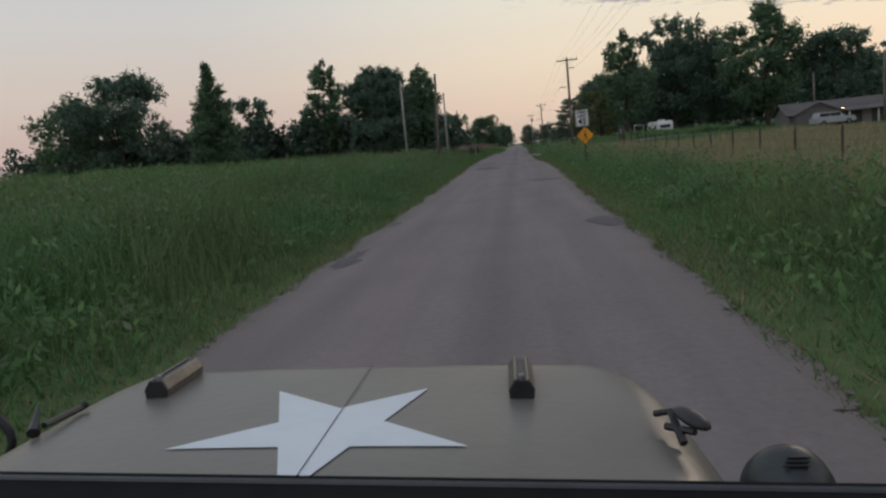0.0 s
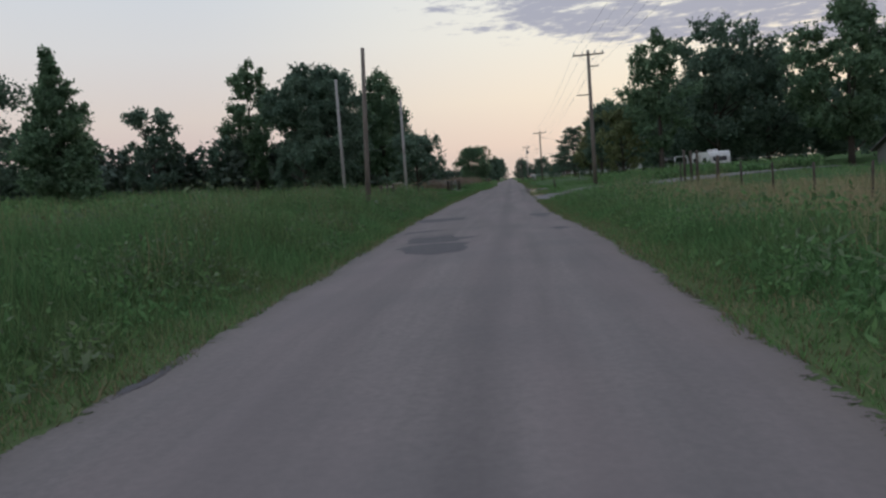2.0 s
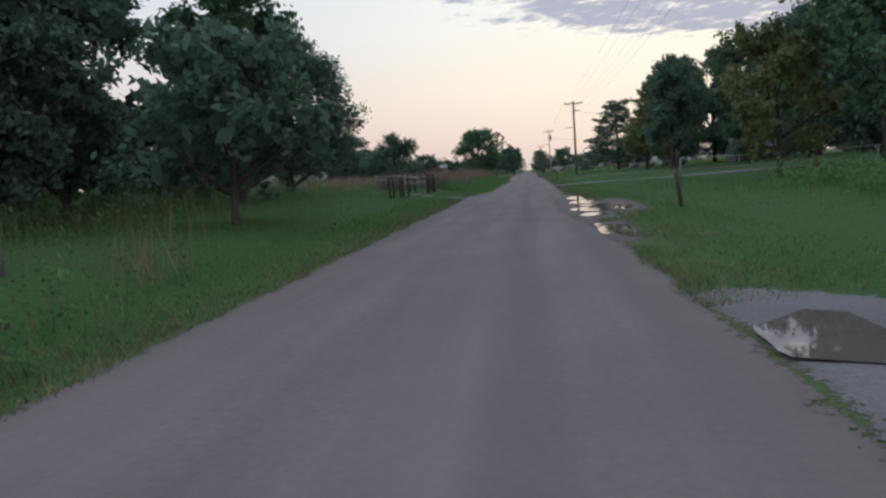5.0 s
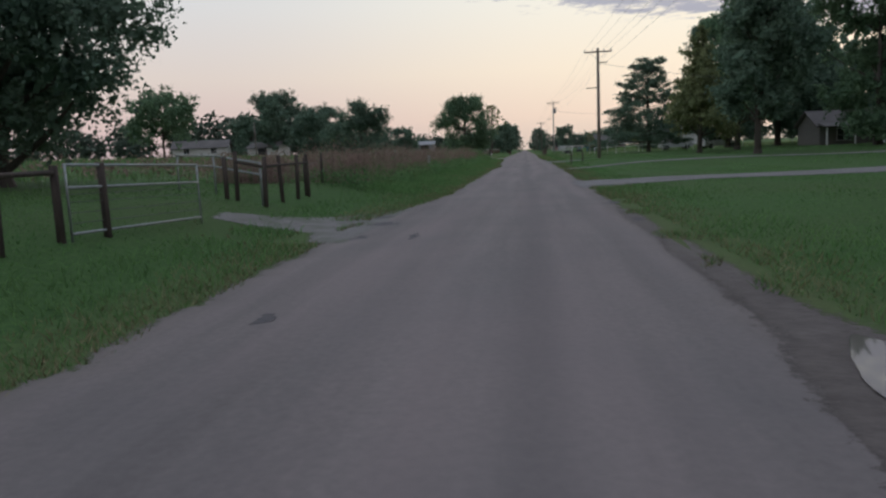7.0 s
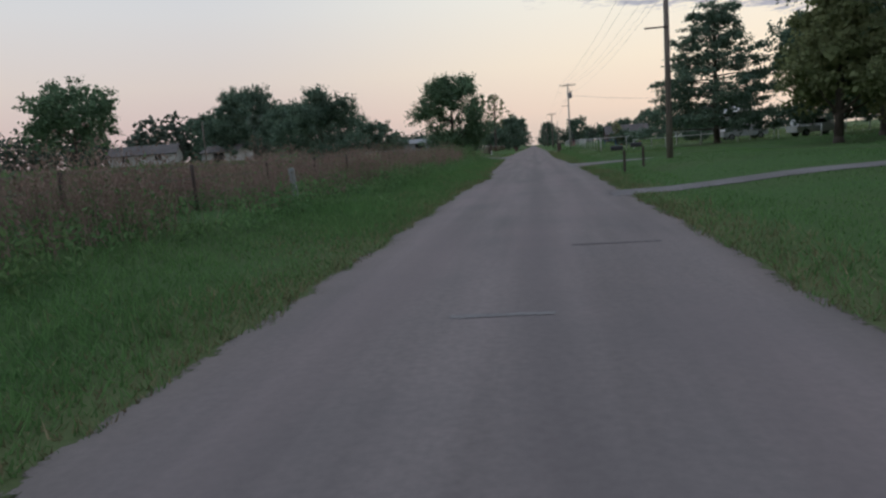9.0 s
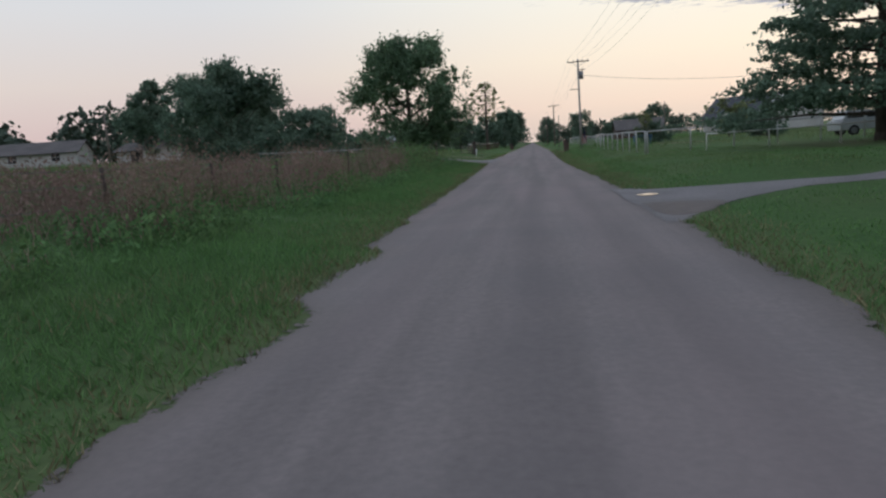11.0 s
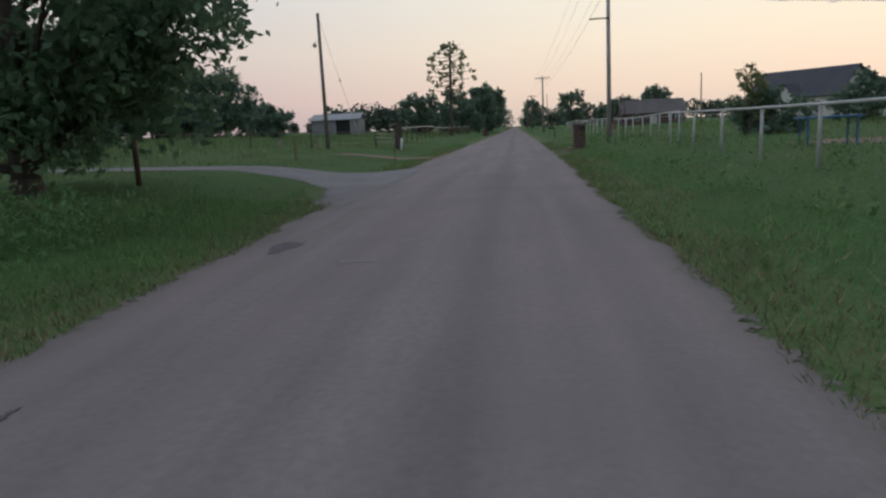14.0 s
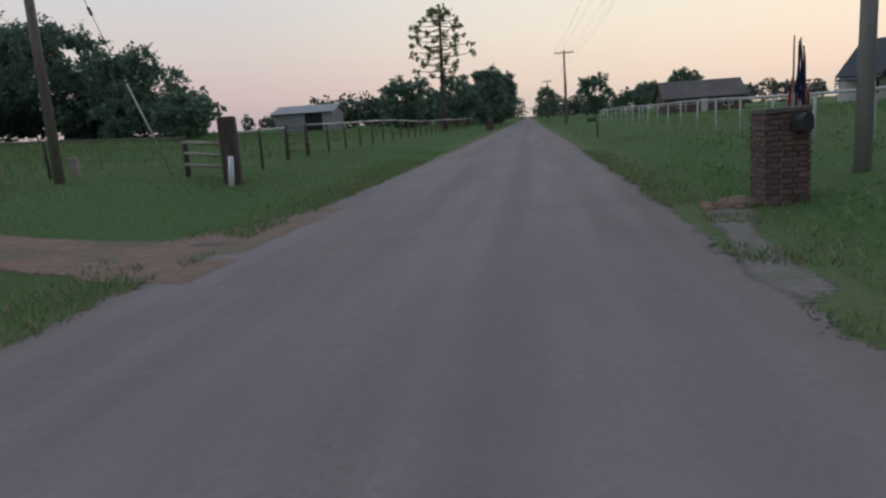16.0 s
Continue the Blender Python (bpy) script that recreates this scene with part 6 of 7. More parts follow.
earth_clods(3.15, 237.75, 26, 0.62, 3)


def yard_lamp(x, y, z, mat, label, kind="yard_lamp"):
    root = empty(kind, Matrix.Translation((x, y, z)), label, "lamp")
    bm = bmesh.new()
    tube(bm, [(0, 0, 0.02), (0, 0, 0.14), (0, 0, 0.22)], 0.16, 0.05, 10)
    part("shade", bm, M_STEEL, root)
    bm = bmesh.new()
    bmesh.ops.create_uvsphere(bm, u_segments=8, v_segments=6, radius=0.09)
    part("bulb", bm, mat, root)
    bm = bmesh.new()
    tube(bm, [(0, 0, 0.2), (0.25, 0, 0.35), (0.42, 0, 0.3)], 0.02, seg=5)
    part("bracket", bm, M_STEEL, root)
    return root


yard_lamp(-12.55, 244, 7.15, M_STEEL, "grey hanging yard lamp, unlit, on a wooden pole")
yard_lamp(38.6, 86.5, 1.7, M_LAMPGLOW, "glowing orange porch lamp at the farmhouse", "porch_lamp")
yard_lamp(-66, 262, 4.2, M_COOLGLOW, "small white yard lamp glowing in the distance")

# ---------------------------------------------------------------- fences


def post(bm, h, r, seg=7):
    tube(bm, [(0, 0, -0.25), (0, 0, h * 0.6), (0, 0, h)], r, r * 0.92, seg)
    return bm


def fence(name, pts, h, r, mat, label, rails=(), rail_r=0.02, rail_mat=None, strands=(), spacing=None, post_name="post", cap_top=False):
    """Posts along a polyline of the plan, each its own part; rails are pipes, strands are wires."""
    root = empty(name, Matrix.Translation(at(*pts[0])), label, "fence")
    o = root.matrix_basis.translation
    places = []
    for a, b in zip(pts, pts[1:]):
        d = math.hypot(b[0] - a[0], b[1] - a[1])
        n = max(1, round(d / spacing)) if spacing else 1
        for k in range(n):
            places.append((a[0] + (b[0] - a[0]) * k / n, a[1] + (b[1] - a[1]) * k / n))
    places.append(pts[-1])
    shared = as_object(post_name, post(bmesh.new(), h, r), mat, True)
    rnd = random.Random(len(places))
    for k, (x, y) in enumerate(places):
        ob = shared if k == 0 else new(post_name, shared.data)
        ob.parent = root
        ob.matrix_basis = Matrix.Translation(at(x, y) - o) @ pose(0, 0, 0, rnd.uniform(-2, 2), rnd.uniform(-2, 2), rnd.uniform(0, 90))
    for zz in rails:
        bm = bmesh.new()
        tube(bm, [at(x, y, zz) - o for x, y in places], rail_r, seg=6)
        part("rail", bm, rail_mat or mat, root, smooth=True)
    for zz in strands:
        bm = bmesh.new()
        tube(bm, [at(x, y, zz) - o for x, y in places], 0.006, seg=3)
        part("wire_strand", bm, M_WIRE, root)
    return root


fence("wire_fence", [(10.4, 7.6), (10.6, 72)], 1.2, 0.045, M_DARKWOOD, "thin wooden posts with wire beside a hay field", strands=(0.4, 0.75, 1.08), spacing=3.8)
fence("rail_fence", [(-7.9, 70.3), (-7.9, 72.4), (-7.9, 74.6)], 1.3, 0.10, M_DARKWOOD, "dark posts with a single weathered rail in tall grass", rails=(1.15,), rail_r=0.05, rail_mat=M_RAIL)
fence("field_gate", [(-7.9, 74.8), (-8.0, 79.2)], 1.35, 0.045, M_RAIL, "pale three-bar field gate in tall grass", rails=(1.3, 0.95, 0.6), rail_r=0.045, rail_mat=M_RAIL)
fence("pen_fence", [(-7.25, 107.9), (-7.22, 108.8), (-7.05, 109.7), (-7.12, 111.0)], 1.14, 0.065, M_DARKWOOD, "dark wooden posts with a top rail on the lawn", rails=(1.04,), rail_r=0.045, rail_mat=M_DARKWOOD)
fence("livestock_gate", [(-7.05, 111.15), (-6.75, 114.7)], 1.18, 0.02, M_GALV, "galvanised tube livestock gate, closed", rails=(1.16, 0.82, 0.12), rail_r=0.026, strands=(0.28, 0.44, 0.60, 0.72))
fence("livestock_gate", [(-6.95, 118.5), (-11.3, 122.5)], 1.12, 0.03, M_GALV, "galvanised tube livestock gate swung open into the pen", rails=(1.10, 0.8), rail_r=0.025, spacing=3.0)
single_post_spots = ((-6.99, 111.95, 1.2), (-8.09, 118.93, 1.1))
fence("pen_fence", [(-7.74, 118.78), (-6.83, 118.4), (-6.87, 119.74), (-6.83, 120.9), (-6.79, 121.8)], 1.28, 0.06, M_DARKWOOD, "tall dark wooden pen posts with a rail", rails=(1.02,), rail_r=0.04, rail_mat=M_DARKWOOD)
fence("wire_fence", [(-6.9, 121.9), (-8.6, 131)], 1.15, 0.05, M_DARKWOOD, "dark posts with wire running into dry weeds", strands=(0.5, 0.9), spacing=4.5)
fence("white_pipe_fence", [(6.07, 197.4), (6.07, 226.5)], 1.25, 0.042, M_FENCEWHITE, "white painted pipe fence along the paddock", rails=(1.25,), rail_r=0.038, spacing=3.2)
fence("white_pipe_fence", [(6.2, 197.4), (18, 198.6), (36, 201)], 1.22, 0.045, M_FENCEWHITE, "white painted pipe fence across the paddock", rails=(1.22,), rail_r=0.04, spacing=2.2)
fence("white_pipe_fence", [(6.9, 229), (7.2, 232), (7.4, 240), (7.4, 300)], 1.25, 0.042, M_FENCEWHITE, "white painted pipe fence along the paddock", rails=(1.25,), rail_r=0.038, spacing=3.2)
fence("white_pipe_fence", [(7.4, 300), (20, 300), (34, 300)], 1.25, 0.042, M_FENCEWHITE, "white painted pipe fence across the far paddock", rails=(1.25,), rail_r=0.038, spacing=4)
fence("pipe_fence", [(-9.3, 256), (-8.6, 330)], 1.3, 0.05, M_RUSTPIPE, "long rusty pipe fence with a pale top rail", rails=(1.3,), rail_r=0.045, rail_mat=M_GALV, spacing=3.0)
fence("pipe_fence", [(-7.6, 244.6), (-8.2, 248), (-8.9, 252.2)], 1.25, 0.045, M_DARKWOOD, "pipe and wire fence meeting the gate post", rails=(1.2,), rail_r=0.035, rail_mat=M_GALV)
fence("farm_gate", [(-9.0, 252.6), (-9.3, 255.8)], 1.3, 0.05, M_DARKWOOD, "dark tube farm gate", rails=(1.2, 0.9, 0.6, 0.3), rail_r=0.025, rail_mat=M_RUSTPIPE)
fence("farm_gate", [(-7.75, 244.5), (-9.2, 245.1)], 1.05, 0.04, M_DARKWOOD, "weathered wooden panel gate beside the field", rails=(0.95, 0.65, 0.35), rail_r=0.05, rail_mat=M_RAIL)
fence("wire_fence", [(-9.2, 245.2), (-60, 252)], 1.1, 0.05, M_DARKWOOD, "low rail and wire fence across the pasture", rails=(1.06,), rail_r=0.028, rail_mat=M_POLE, strands=(0.5, 0.8), spacing=4.5)
fence("hitching_rail", [(-23, 213.2), (-18, 213.5), (-13, 214.0), (-8.7, 214.7)], 1.2, 0.07, M_RUSTPIPE, "rusty pipe rail on posts beside the shade tree", rails=(1.18,), rail_r=0.05, rail_mat=M_GALV)
fence("wire_fence", [(-8.6, 131), (-9.4, 206)], 1.15, 0.05, M_DARKWOOD, "old posts and wire hidden in dry weeds", strands=(0.4, 0.8, 1.1), spacing=5.0)
fence("wire_fence", [(8.5, 112.6), (40, 113.5)], 1.4, 0.04, M_GALV, "thin chain-link fence across the lawn", rails=(1.38,), rail_r=0.025, strands=(0.4, 0.9), spacing=5.0)
fence("white_rail_fence", [(9, 196), (22, 187)], 0.9, 0.04, M_WHITE, "low white rail behind the cedar", rails=(0.85,), rail_r=0.04, spacing=3.0)


def single_post(x, y, w, d, h, mat, label, name="post", lean=0.0, round_=False):
    bm = bmesh.new()
    if round_:
        tube(bm, [(0, 0, -0.2), (0, 0, h * 0.5), (0, 0, h)], w / 2, w / 2.1, 10)
    else:
        box(bm, (0, 0, h / 2 - 0.1), (w, d, h + 0.2), bevel=min(w, d) * 0.12)
    ob = as_object(name, bm, mat, round_)
    ob.matrix_basis = Matrix.Translation(at(x, y)) @ pose(0, 0, 0, 0, lean, 12)
    return tagged(ob, label, "post")


for sx, sy, sh in single_post_spots:
    single_post(sx, sy, 0.13, 0.13, sh, M_DARKWOOD, "round dark wooden post beside the livestock gate", "gate_post", round_=True)
for sx, sy, sh in ((10.4, 70.2, 1.9), (10.45, 68.9, 1.8), (10.4, 67.4, 1.8), (10.45, 63.8, 1.5)):
    single_post(sx, sy, 0.15, 0.15, sh, M_DARKWOOD, "tall dark wooden corner post of the wire fence", "corner_post", round_=True)
single_post(-7.4, 244.0, 0.42, 0.36, 1.68, M_DARKWOOD, "thick brown wooden gate post", "gate_post")
single_post(-7.2, 243.4, 0.14, 0.14, 0.75, M_WHITE, "short white utility marker post leaning in the grass", "marker_post", lean=5, round_=True)
single_post(-6.6, 147.3, 0.16, 0.14, 1.0, M_GALV, "pale grey utility marker post in the weeds", "marker_post", lean=-3)
single_post(-6.5, 61.3, 0.22, 0.2, 0.7, M_GALV, "grey telephone pedestal box in the grass", "pedestal_box")
single_post(-5.7, 232.5, 0.04, 0.04, 0.75, M_RUSTPIPE, "thin rusty stake in the dirt", "stake", round_=True)
single_post(-9.4, 228.6, 0.06, 0.06, 1.0, M_RUSTPIPE, "thin rusty stake beside the driveway", "stake", round_=True)
single_post(4.2, 92.5, 0.12, 0.12, 0.95, M_DARKWOOD, "leaning dark wooden post on the lawn", "lawn_post", lean=-8, round_=True)
single_post(8.3, 112.6, 0.09, 0.09, 1.9, M_DARKWOOD, "thin dark post at the lawn fence", "lawn_post", round_=True)
for sx, sy in ((-13.5, 246.5), (-16.5, 247), (-30, 250)):
    single_post(sx, sy, 0.25, 0.2, 0.6, M_RAIL, "short pale stump post in the pasture", "stump_post")

# ---------------------------------------------------------------- mailboxes


def mailbox(x, y, h, label, mat, turn=0.0, box_len=0.5):
    root = empty("mailbox", Matrix.Translation(at(x, y)) @ pose(0, 0, 0, 0, 0, turn), label, "mailbox")
    bm = bmesh.new()
    box(bm, (0, 0, h / 2 - 0.1), (0.1, 0.1, h + 0.2), bevel=0.01)
    part("post", bm, M_DARKWOOD, root)
    bm = bmesh.new()
    out = [(-0.085, 0), (0.085, 0)] + [(0.085 * math.cos(radians(a)), 0.12 + 0.085 * math.sin(radians(a))) for a in range(0, 181, 20)]
    prism(bm, out, box_len, Matrix.Translation((box_len / 2 - 0.3, 0, h)) @ Matrix.Rotation(radians(90), 4, "Z"))
    b = part("box", bm, mat, root)
    bm = bmesh.new()
    box(bm, (-0.1, 0.1, h + 0.2), (0.03, 0.008, 0.12))
    part("flag", bm, M_RED, b)
    return root


mailbox(3.5, 159.2, 0.95, "dark metal mailbox on a wooden post beside the road", M_BLACK)
mailbox(4.6, 161.4, 0.9, "dark metal mailbox on a wooden post beside the lawn", M_BLACK)
mailbox(3.9, 205.0 + 62, 0.9, "dark metal mailbox on a post far along the road", M_BLACK)


def brick_mailbox(x, y, w, d, h):
    root = empty("brick_mailbox", Matrix.Translation(at(x, y)) @ pose(0, 0, 0, 0, -1.0, 3), "red-brown brick mailbox pillar with a black metal box", "mailbox")
    bm = bmesh.new()
    box(bm, (0, 0, h / 2 - 0.1), (w - 0.02, d - 0.02, h + 0.2))
    core = part("core", bm, M_MORTAR, root)
    bl, bh, bd = 0.2, 0.062, 0.03
    me = None
    rows = int(h / (bh + 0.012))
    rnd = random.Random(5)
    for k in range(rows):
        z = 0.035 + k * (bh + 0.012)
        for face in range(4):
            ln = w if face % 2 == 0 else d
            n = max(1, round(ln / (bl + 0.012)))
            for j in range(n):
                u = -ln / 2 + (j + 0.5 + (0.25 if k % 2 else -0.25) * 0) * ln / n
                if me is None:
                    b = bmesh.new()
                    box(b, (0, 0, 0), (ln / n - 0.012, bd, bh))
                    bmesh.ops.bevel(b, geom=b.edges[:], offset=0.004, segments=1, affect="EDGES")
                    first = as_object("brick", b, M_BRICK)
                    me = first.data
                    ob = first
                else:
                    ob = new("brick", me)
                shift = 0.06 if k % 2 else -0.06
                p = {0: (u + shift * 0.5, -d / 2, z, 0), 2: (u + shift * 0.5, d / 2, z, 0), 1: (w / 2, u + shift * 0.5, z, 90), 3: (-w / 2, u + shift * 0.5, z, 90)}[face]
                ob.parent = core
                ob.matrix_basis = pose(p[0], p[1], p[2], 0, 0, p[3]) @ Matrix.Translation((0, rnd.uniform(-0.004, 0.004), 0))
    bm = bmesh.new()
    box(bm, (0, 0, h + 0.02), (w + 0.06, d + 0.06, 0.07), bevel=0.012)
    part("cap", bm, M_MORTAR, root, "grey stone cap")
    bm = bmesh.new()
    out = [(-0.10, 0), (0.10, 0)] + [(0.10 * math.cos(radians(a)), 0.13 + 0.10 * math.sin(radians(a))) for a in range(0, 181, 20)]
    prism(bm, out, 0.55, Matrix.Translation((0.2, -d / 2 - 0.16, h - 0.26)) @ Matrix.Rotation(radians(28), 4, "Z"))
    part("box", bm, M_BLACK, root, "black metal letter box")
    return root


brick_mailbox(3.62, 237.6, 0.56, 0.56, 1.28)
brick_mailbox(-5.0, 316, 0.6, 0.6, 1.15)
brick_mailbox(-5.0, 322, 0.6, 0.6, 1.15)


def ornament():
    root = empty("ring_ornament", Matrix.Translation(at(5.87, 237.2)), "dark metal ring ornament on a thin post by the fence", "ornament")
    z0 = root.matrix_basis.translation.z
    bm = bmesh.new()
    tube(bm, [(0, 0, -0.2), (0, 0, 1.60 - z0)], 0.02, seg=6)
    part("post", bm, M_DARKWOOD, root)
    bm = bmesh.new()
    pts = [(-0.02 * math.sin(a), 0.59 * math.sin(a), 2.21 - z0 - 0.61 * math.cos(a)) for a in np.linspace(0, 2 * math.pi, 25)]
    tube(bm, pts, 0.020, seg=6, caps=False)
    part("ring", bm, M_DARKWOOD, root, smooth=True)
    bm = bmesh.new()
    tube(bm, [(0.016, -0.48, 2.44 - z0), (0, 0, 2.42 - z0), (0.01, 0.03, 2.1 - z0), (0.013, -0.40, 1.88 - z0)], 0.009, seg=5)
    tube(bm, [(-0.013, 0.40, 2.44 - z0), (0.03, 0.1, 2.42 - z0), (0.01, 0.03, 2.1 - z0), (-0.016, 0.47, 1.86 - z0)], 0.009, seg=5)
    part("scroll", bm, M_DARKWOOD, root)


ornament()


def flag():
    root = empty("flagpole", Matrix.Translation(at(6.15, 243.9)), "limp red, white and blue flag on a short leaning pole", "flag")
    z0 = root.matrix_basis.translation.z
    bm = bmesh.new()
    tube(bm, [(-0.1, 0, -0.2), (0.0, 0, 2.8 - z0)], 0.018, seg=6)
    part("pole", bm, M_STEEL, root)
    # the cloth hangs in pleats: navy above, slanting red and white stripes below
    def pleat(x0, x1, za, zb, drop, y):
        bm = bmesh.new()
        n = 12
        cols = []
        for i in range(4):
            f = i / 3
            col = []
            for j in range(n):
                g = j / (n - 1)
                zz = za + (zb - za) * g - drop * f * g
                spread = 0.16 + 0.84 * (2.78 - zz) / 2.1
                x = (x0 + (x1 - x0) * f) * spread + 0.02 * math.sin(5 * g + 7 * x0)
                col.append(bm.verts.new((x, y + 0.035 * math.sin(math.pi * f), zz - z0)))
            cols.append(col)
        for a, b in zip(cols, cols[1:]):
            for j in range(n - 1):
                bm.faces.new((a[j], b[j], b[j + 1], a[j + 1]))
        bmesh.ops.solidify(bm, geom=bm.faces[:], thickness=0.008)
        return bm
    for k in range(3):
        part("canton_fold", pleat(-0.24 + 0.15 * k, -0.09 + 0.15 * k, 2.74 - 0.06 * k, 1.65 - 0.12 * k, 0.1, -0.05), M_NAVY, root, smooth=True)
    for k in range(7):
        part("stripe_fold", pleat(-0.36 + 0.092 * k, -0.268 + 0.092 * k, 1.95 - 0.05 * k, 0.80 - 0.05 * (k % 3), -0.12, -0.03), M_RED if k % 2 == 0 else M_CLOTH, root, smooth=True)


flag()

# ---------------------------------------------------------------- buildings


def window(root, x, y, z, w, h, turn=0.0, frame_mat=None):
    m = pose(x, y, z, 0, 0, turn)
    bm = bmesh.new()
    for c, s in (((0, -0.03, h / 2), (w + 0.12, 0.06, 0.06)), ((0, -0.03, -h / 2), (w + 0.12, 0.06, 0.06)), ((w / 2, -0.03, 0), (0.06, 0.06, h)), ((-w / 2, -0.03, 0), (0.06, 0.06, h)), ((0, -0.03, 0), (0.03, 0.05, h)), ((0, -0.028, 0), (w, 0.05, 0.03))):
        box(bm, c, s)
    bmesh.ops.transform(bm, matrix=m, verts=bm.verts)
    f = part("window", bm, frame_mat or M_WHITE, root)
    bm = bmesh.new()
    box(bm, (0, -0.006, 0), (w, 0.02, h))
    bmesh.ops.transform(bm, matrix=m, verts=bm.verts)
    part("pane", bm, M_GLASS, f)


def gable_bm(w, d, eave, ridge, over, thick=0.14):
    """Two roof slopes, ridge along x."""
    bm = bmesh.new()
    for s in (-1, 1):
        a = math.atan2(ridge - eave, d / 2)
        ln = math.hypot(ridge - eave, d / 2) + over
        m = Matrix.Translation((0, 0, ridge)) @ Matrix.Rotation(-a * s, 4, "X") @ Matrix.Translation((0, s * ln / 2, thick / 2))
        box(bm, (0, 0, 0), (w + 2 * over, ln, thick), m)
    return bm


def wall_bm(w, d, eave, ridge):
    """Walls with gable ends, ridge along x."""
    bm = bmesh.new()
    out = [(-d / 2, -0.3), (d / 2, -0.3), (d / 2, eave), (0, ridge), (-d / 2, eave)]
    prism(bm, out, w, Matrix.Translation((w / 2, 0, 0)) @ Matrix.Rotation(radians(90), 4, "Z"))
    return bm


def house(x, y, turn, w, d, eave, ridge, wall, roof, label, windows=(), doors=(), porch=None, cross=None, chimney=False, name="house", dz=0.0):
    root = empty(name, Matrix.Translation(at(x, y, dz)) @ pose(0, 0, 0, 0, 0, turn), label, name.replace("_", " "))
    part("wall", wall_bm(w, d, eave, ridge), wall, root)
    part("roof", gable_bm(w, d, eave, ridge, 0.45), roof, root)
    for wx, wz, ww, wh in windows:
        window(root, wx, -d / 2 - 0.004, wz, ww, wh)
    for dx, dw, dh in doors:
        bm = bmesh.new()
        box(bm, (dx, -d / 2 - 0.02, dh / 2), (dw, 0.05, dh), bevel=0.01)
        # Wide doorways are dark slabs painted for the shade within.
        part("door", bm, M_DARK if dw > 1.5 else M_SIDING, root)
    if porch:
        px0, px1, depth, pz = porch
        bm = bmesh.new()
        box(bm, ((px0 + px1) / 2, -d / 2 - depth / 2, pz + 0.2), (px1 - px0 + 0.5, depth + 0.5, 0.12), Matrix.Rotation(radians(8), 4, "X"))
        part("porch_roof", bm, roof, root)
        bm = bmesh.new()
        box(bm, ((px0 + px1) / 2, -d / 2 - depth / 2, 0.05), (px1 - px0, depth, 0.3))
        part("porch_floor", bm, M_GRAVEL, root)
        n = max(2, int((px1 - px0) / 2.2) + 1)
        for k in range(n):
            bm = bmesh.new()
            box(bm, (px0 + (px1 - px0) * k / (n - 1), -d / 2 - depth + 0.1, pz / 2), (0.14, 0.14, pz))
            part("porch_post", bm, M_WHITE, root)
    if cross:
        cx, cw, cr = cross
        bm = bmesh.new()
        out = [(-cw / 2, 0), (cw / 2, 0), (cw / 2, eave), (0, cr), (-cw / 2, eave)]
        prism(bm, out, d / 2 + 1.2, Matrix.Translation((cx, -d / 2 - 1.2, 0)))
        part("gable_wall", bm, wall, root)
        bm = bmesh.new()
        for s in (-1, 1):
            a = math.atan2(cr - eave, cw / 2)
            ln = math.hypot(cr - eave, cw / 2) + 0.4
            m = Matrix.Translation((cx, -d / 4 - 0.6, cr)) @ Matrix.Rotation(a * s, 4, "Y") @ Matrix.Translation((s * ln / 2, 0, 0.07))
            box(bm, (0, 0, 0), (ln, d / 2 + 2.0, 0.14), m)
        part("gable_roof", bm, roof, root)
        window(root, cx, -d / 2 - 1.206, eave * 0.55, 1.2, 1.3)
    if chimney:
        bm = bmesh.new()
        box(bm, (w * 0.2, 0.3, ridge + 0.2), (0.6, 0.6, 1.2), bevel=0.02)
        part("chimney", bm, M_BRICK, root)
    return root


# start, right: low farmhouse with a carport, trailer, car
house(41.5, 92, -8, 15, 8, 1.95, 3.3, M_DIMWALL, M_SHINGLE, "low drab ranch house with a brown shingle roof under trees", windows=((-5, 1.3, 1.4, 1.1), (-2, 1.3, 1.2, 1.1), (5.2, 1.3, 1.4, 1.1)), doors=((1.0, 1.0, 2.0),), porch=(-1.5, 4.5, 2.4, 1.9), cross=(-4.5, 5.0, 3.1), dz=-0.3)
house(55, 94, -8, 11, 7, 2.1, 3.0, M_DIMWALL, M_TIN, "carport with a pale tin roof and bays painted dark as if open, beside the house", doors=((-2.5, 4.0, 2.1), (2.5, 4.0, 2.1)), name="carport", dz=-0.3)


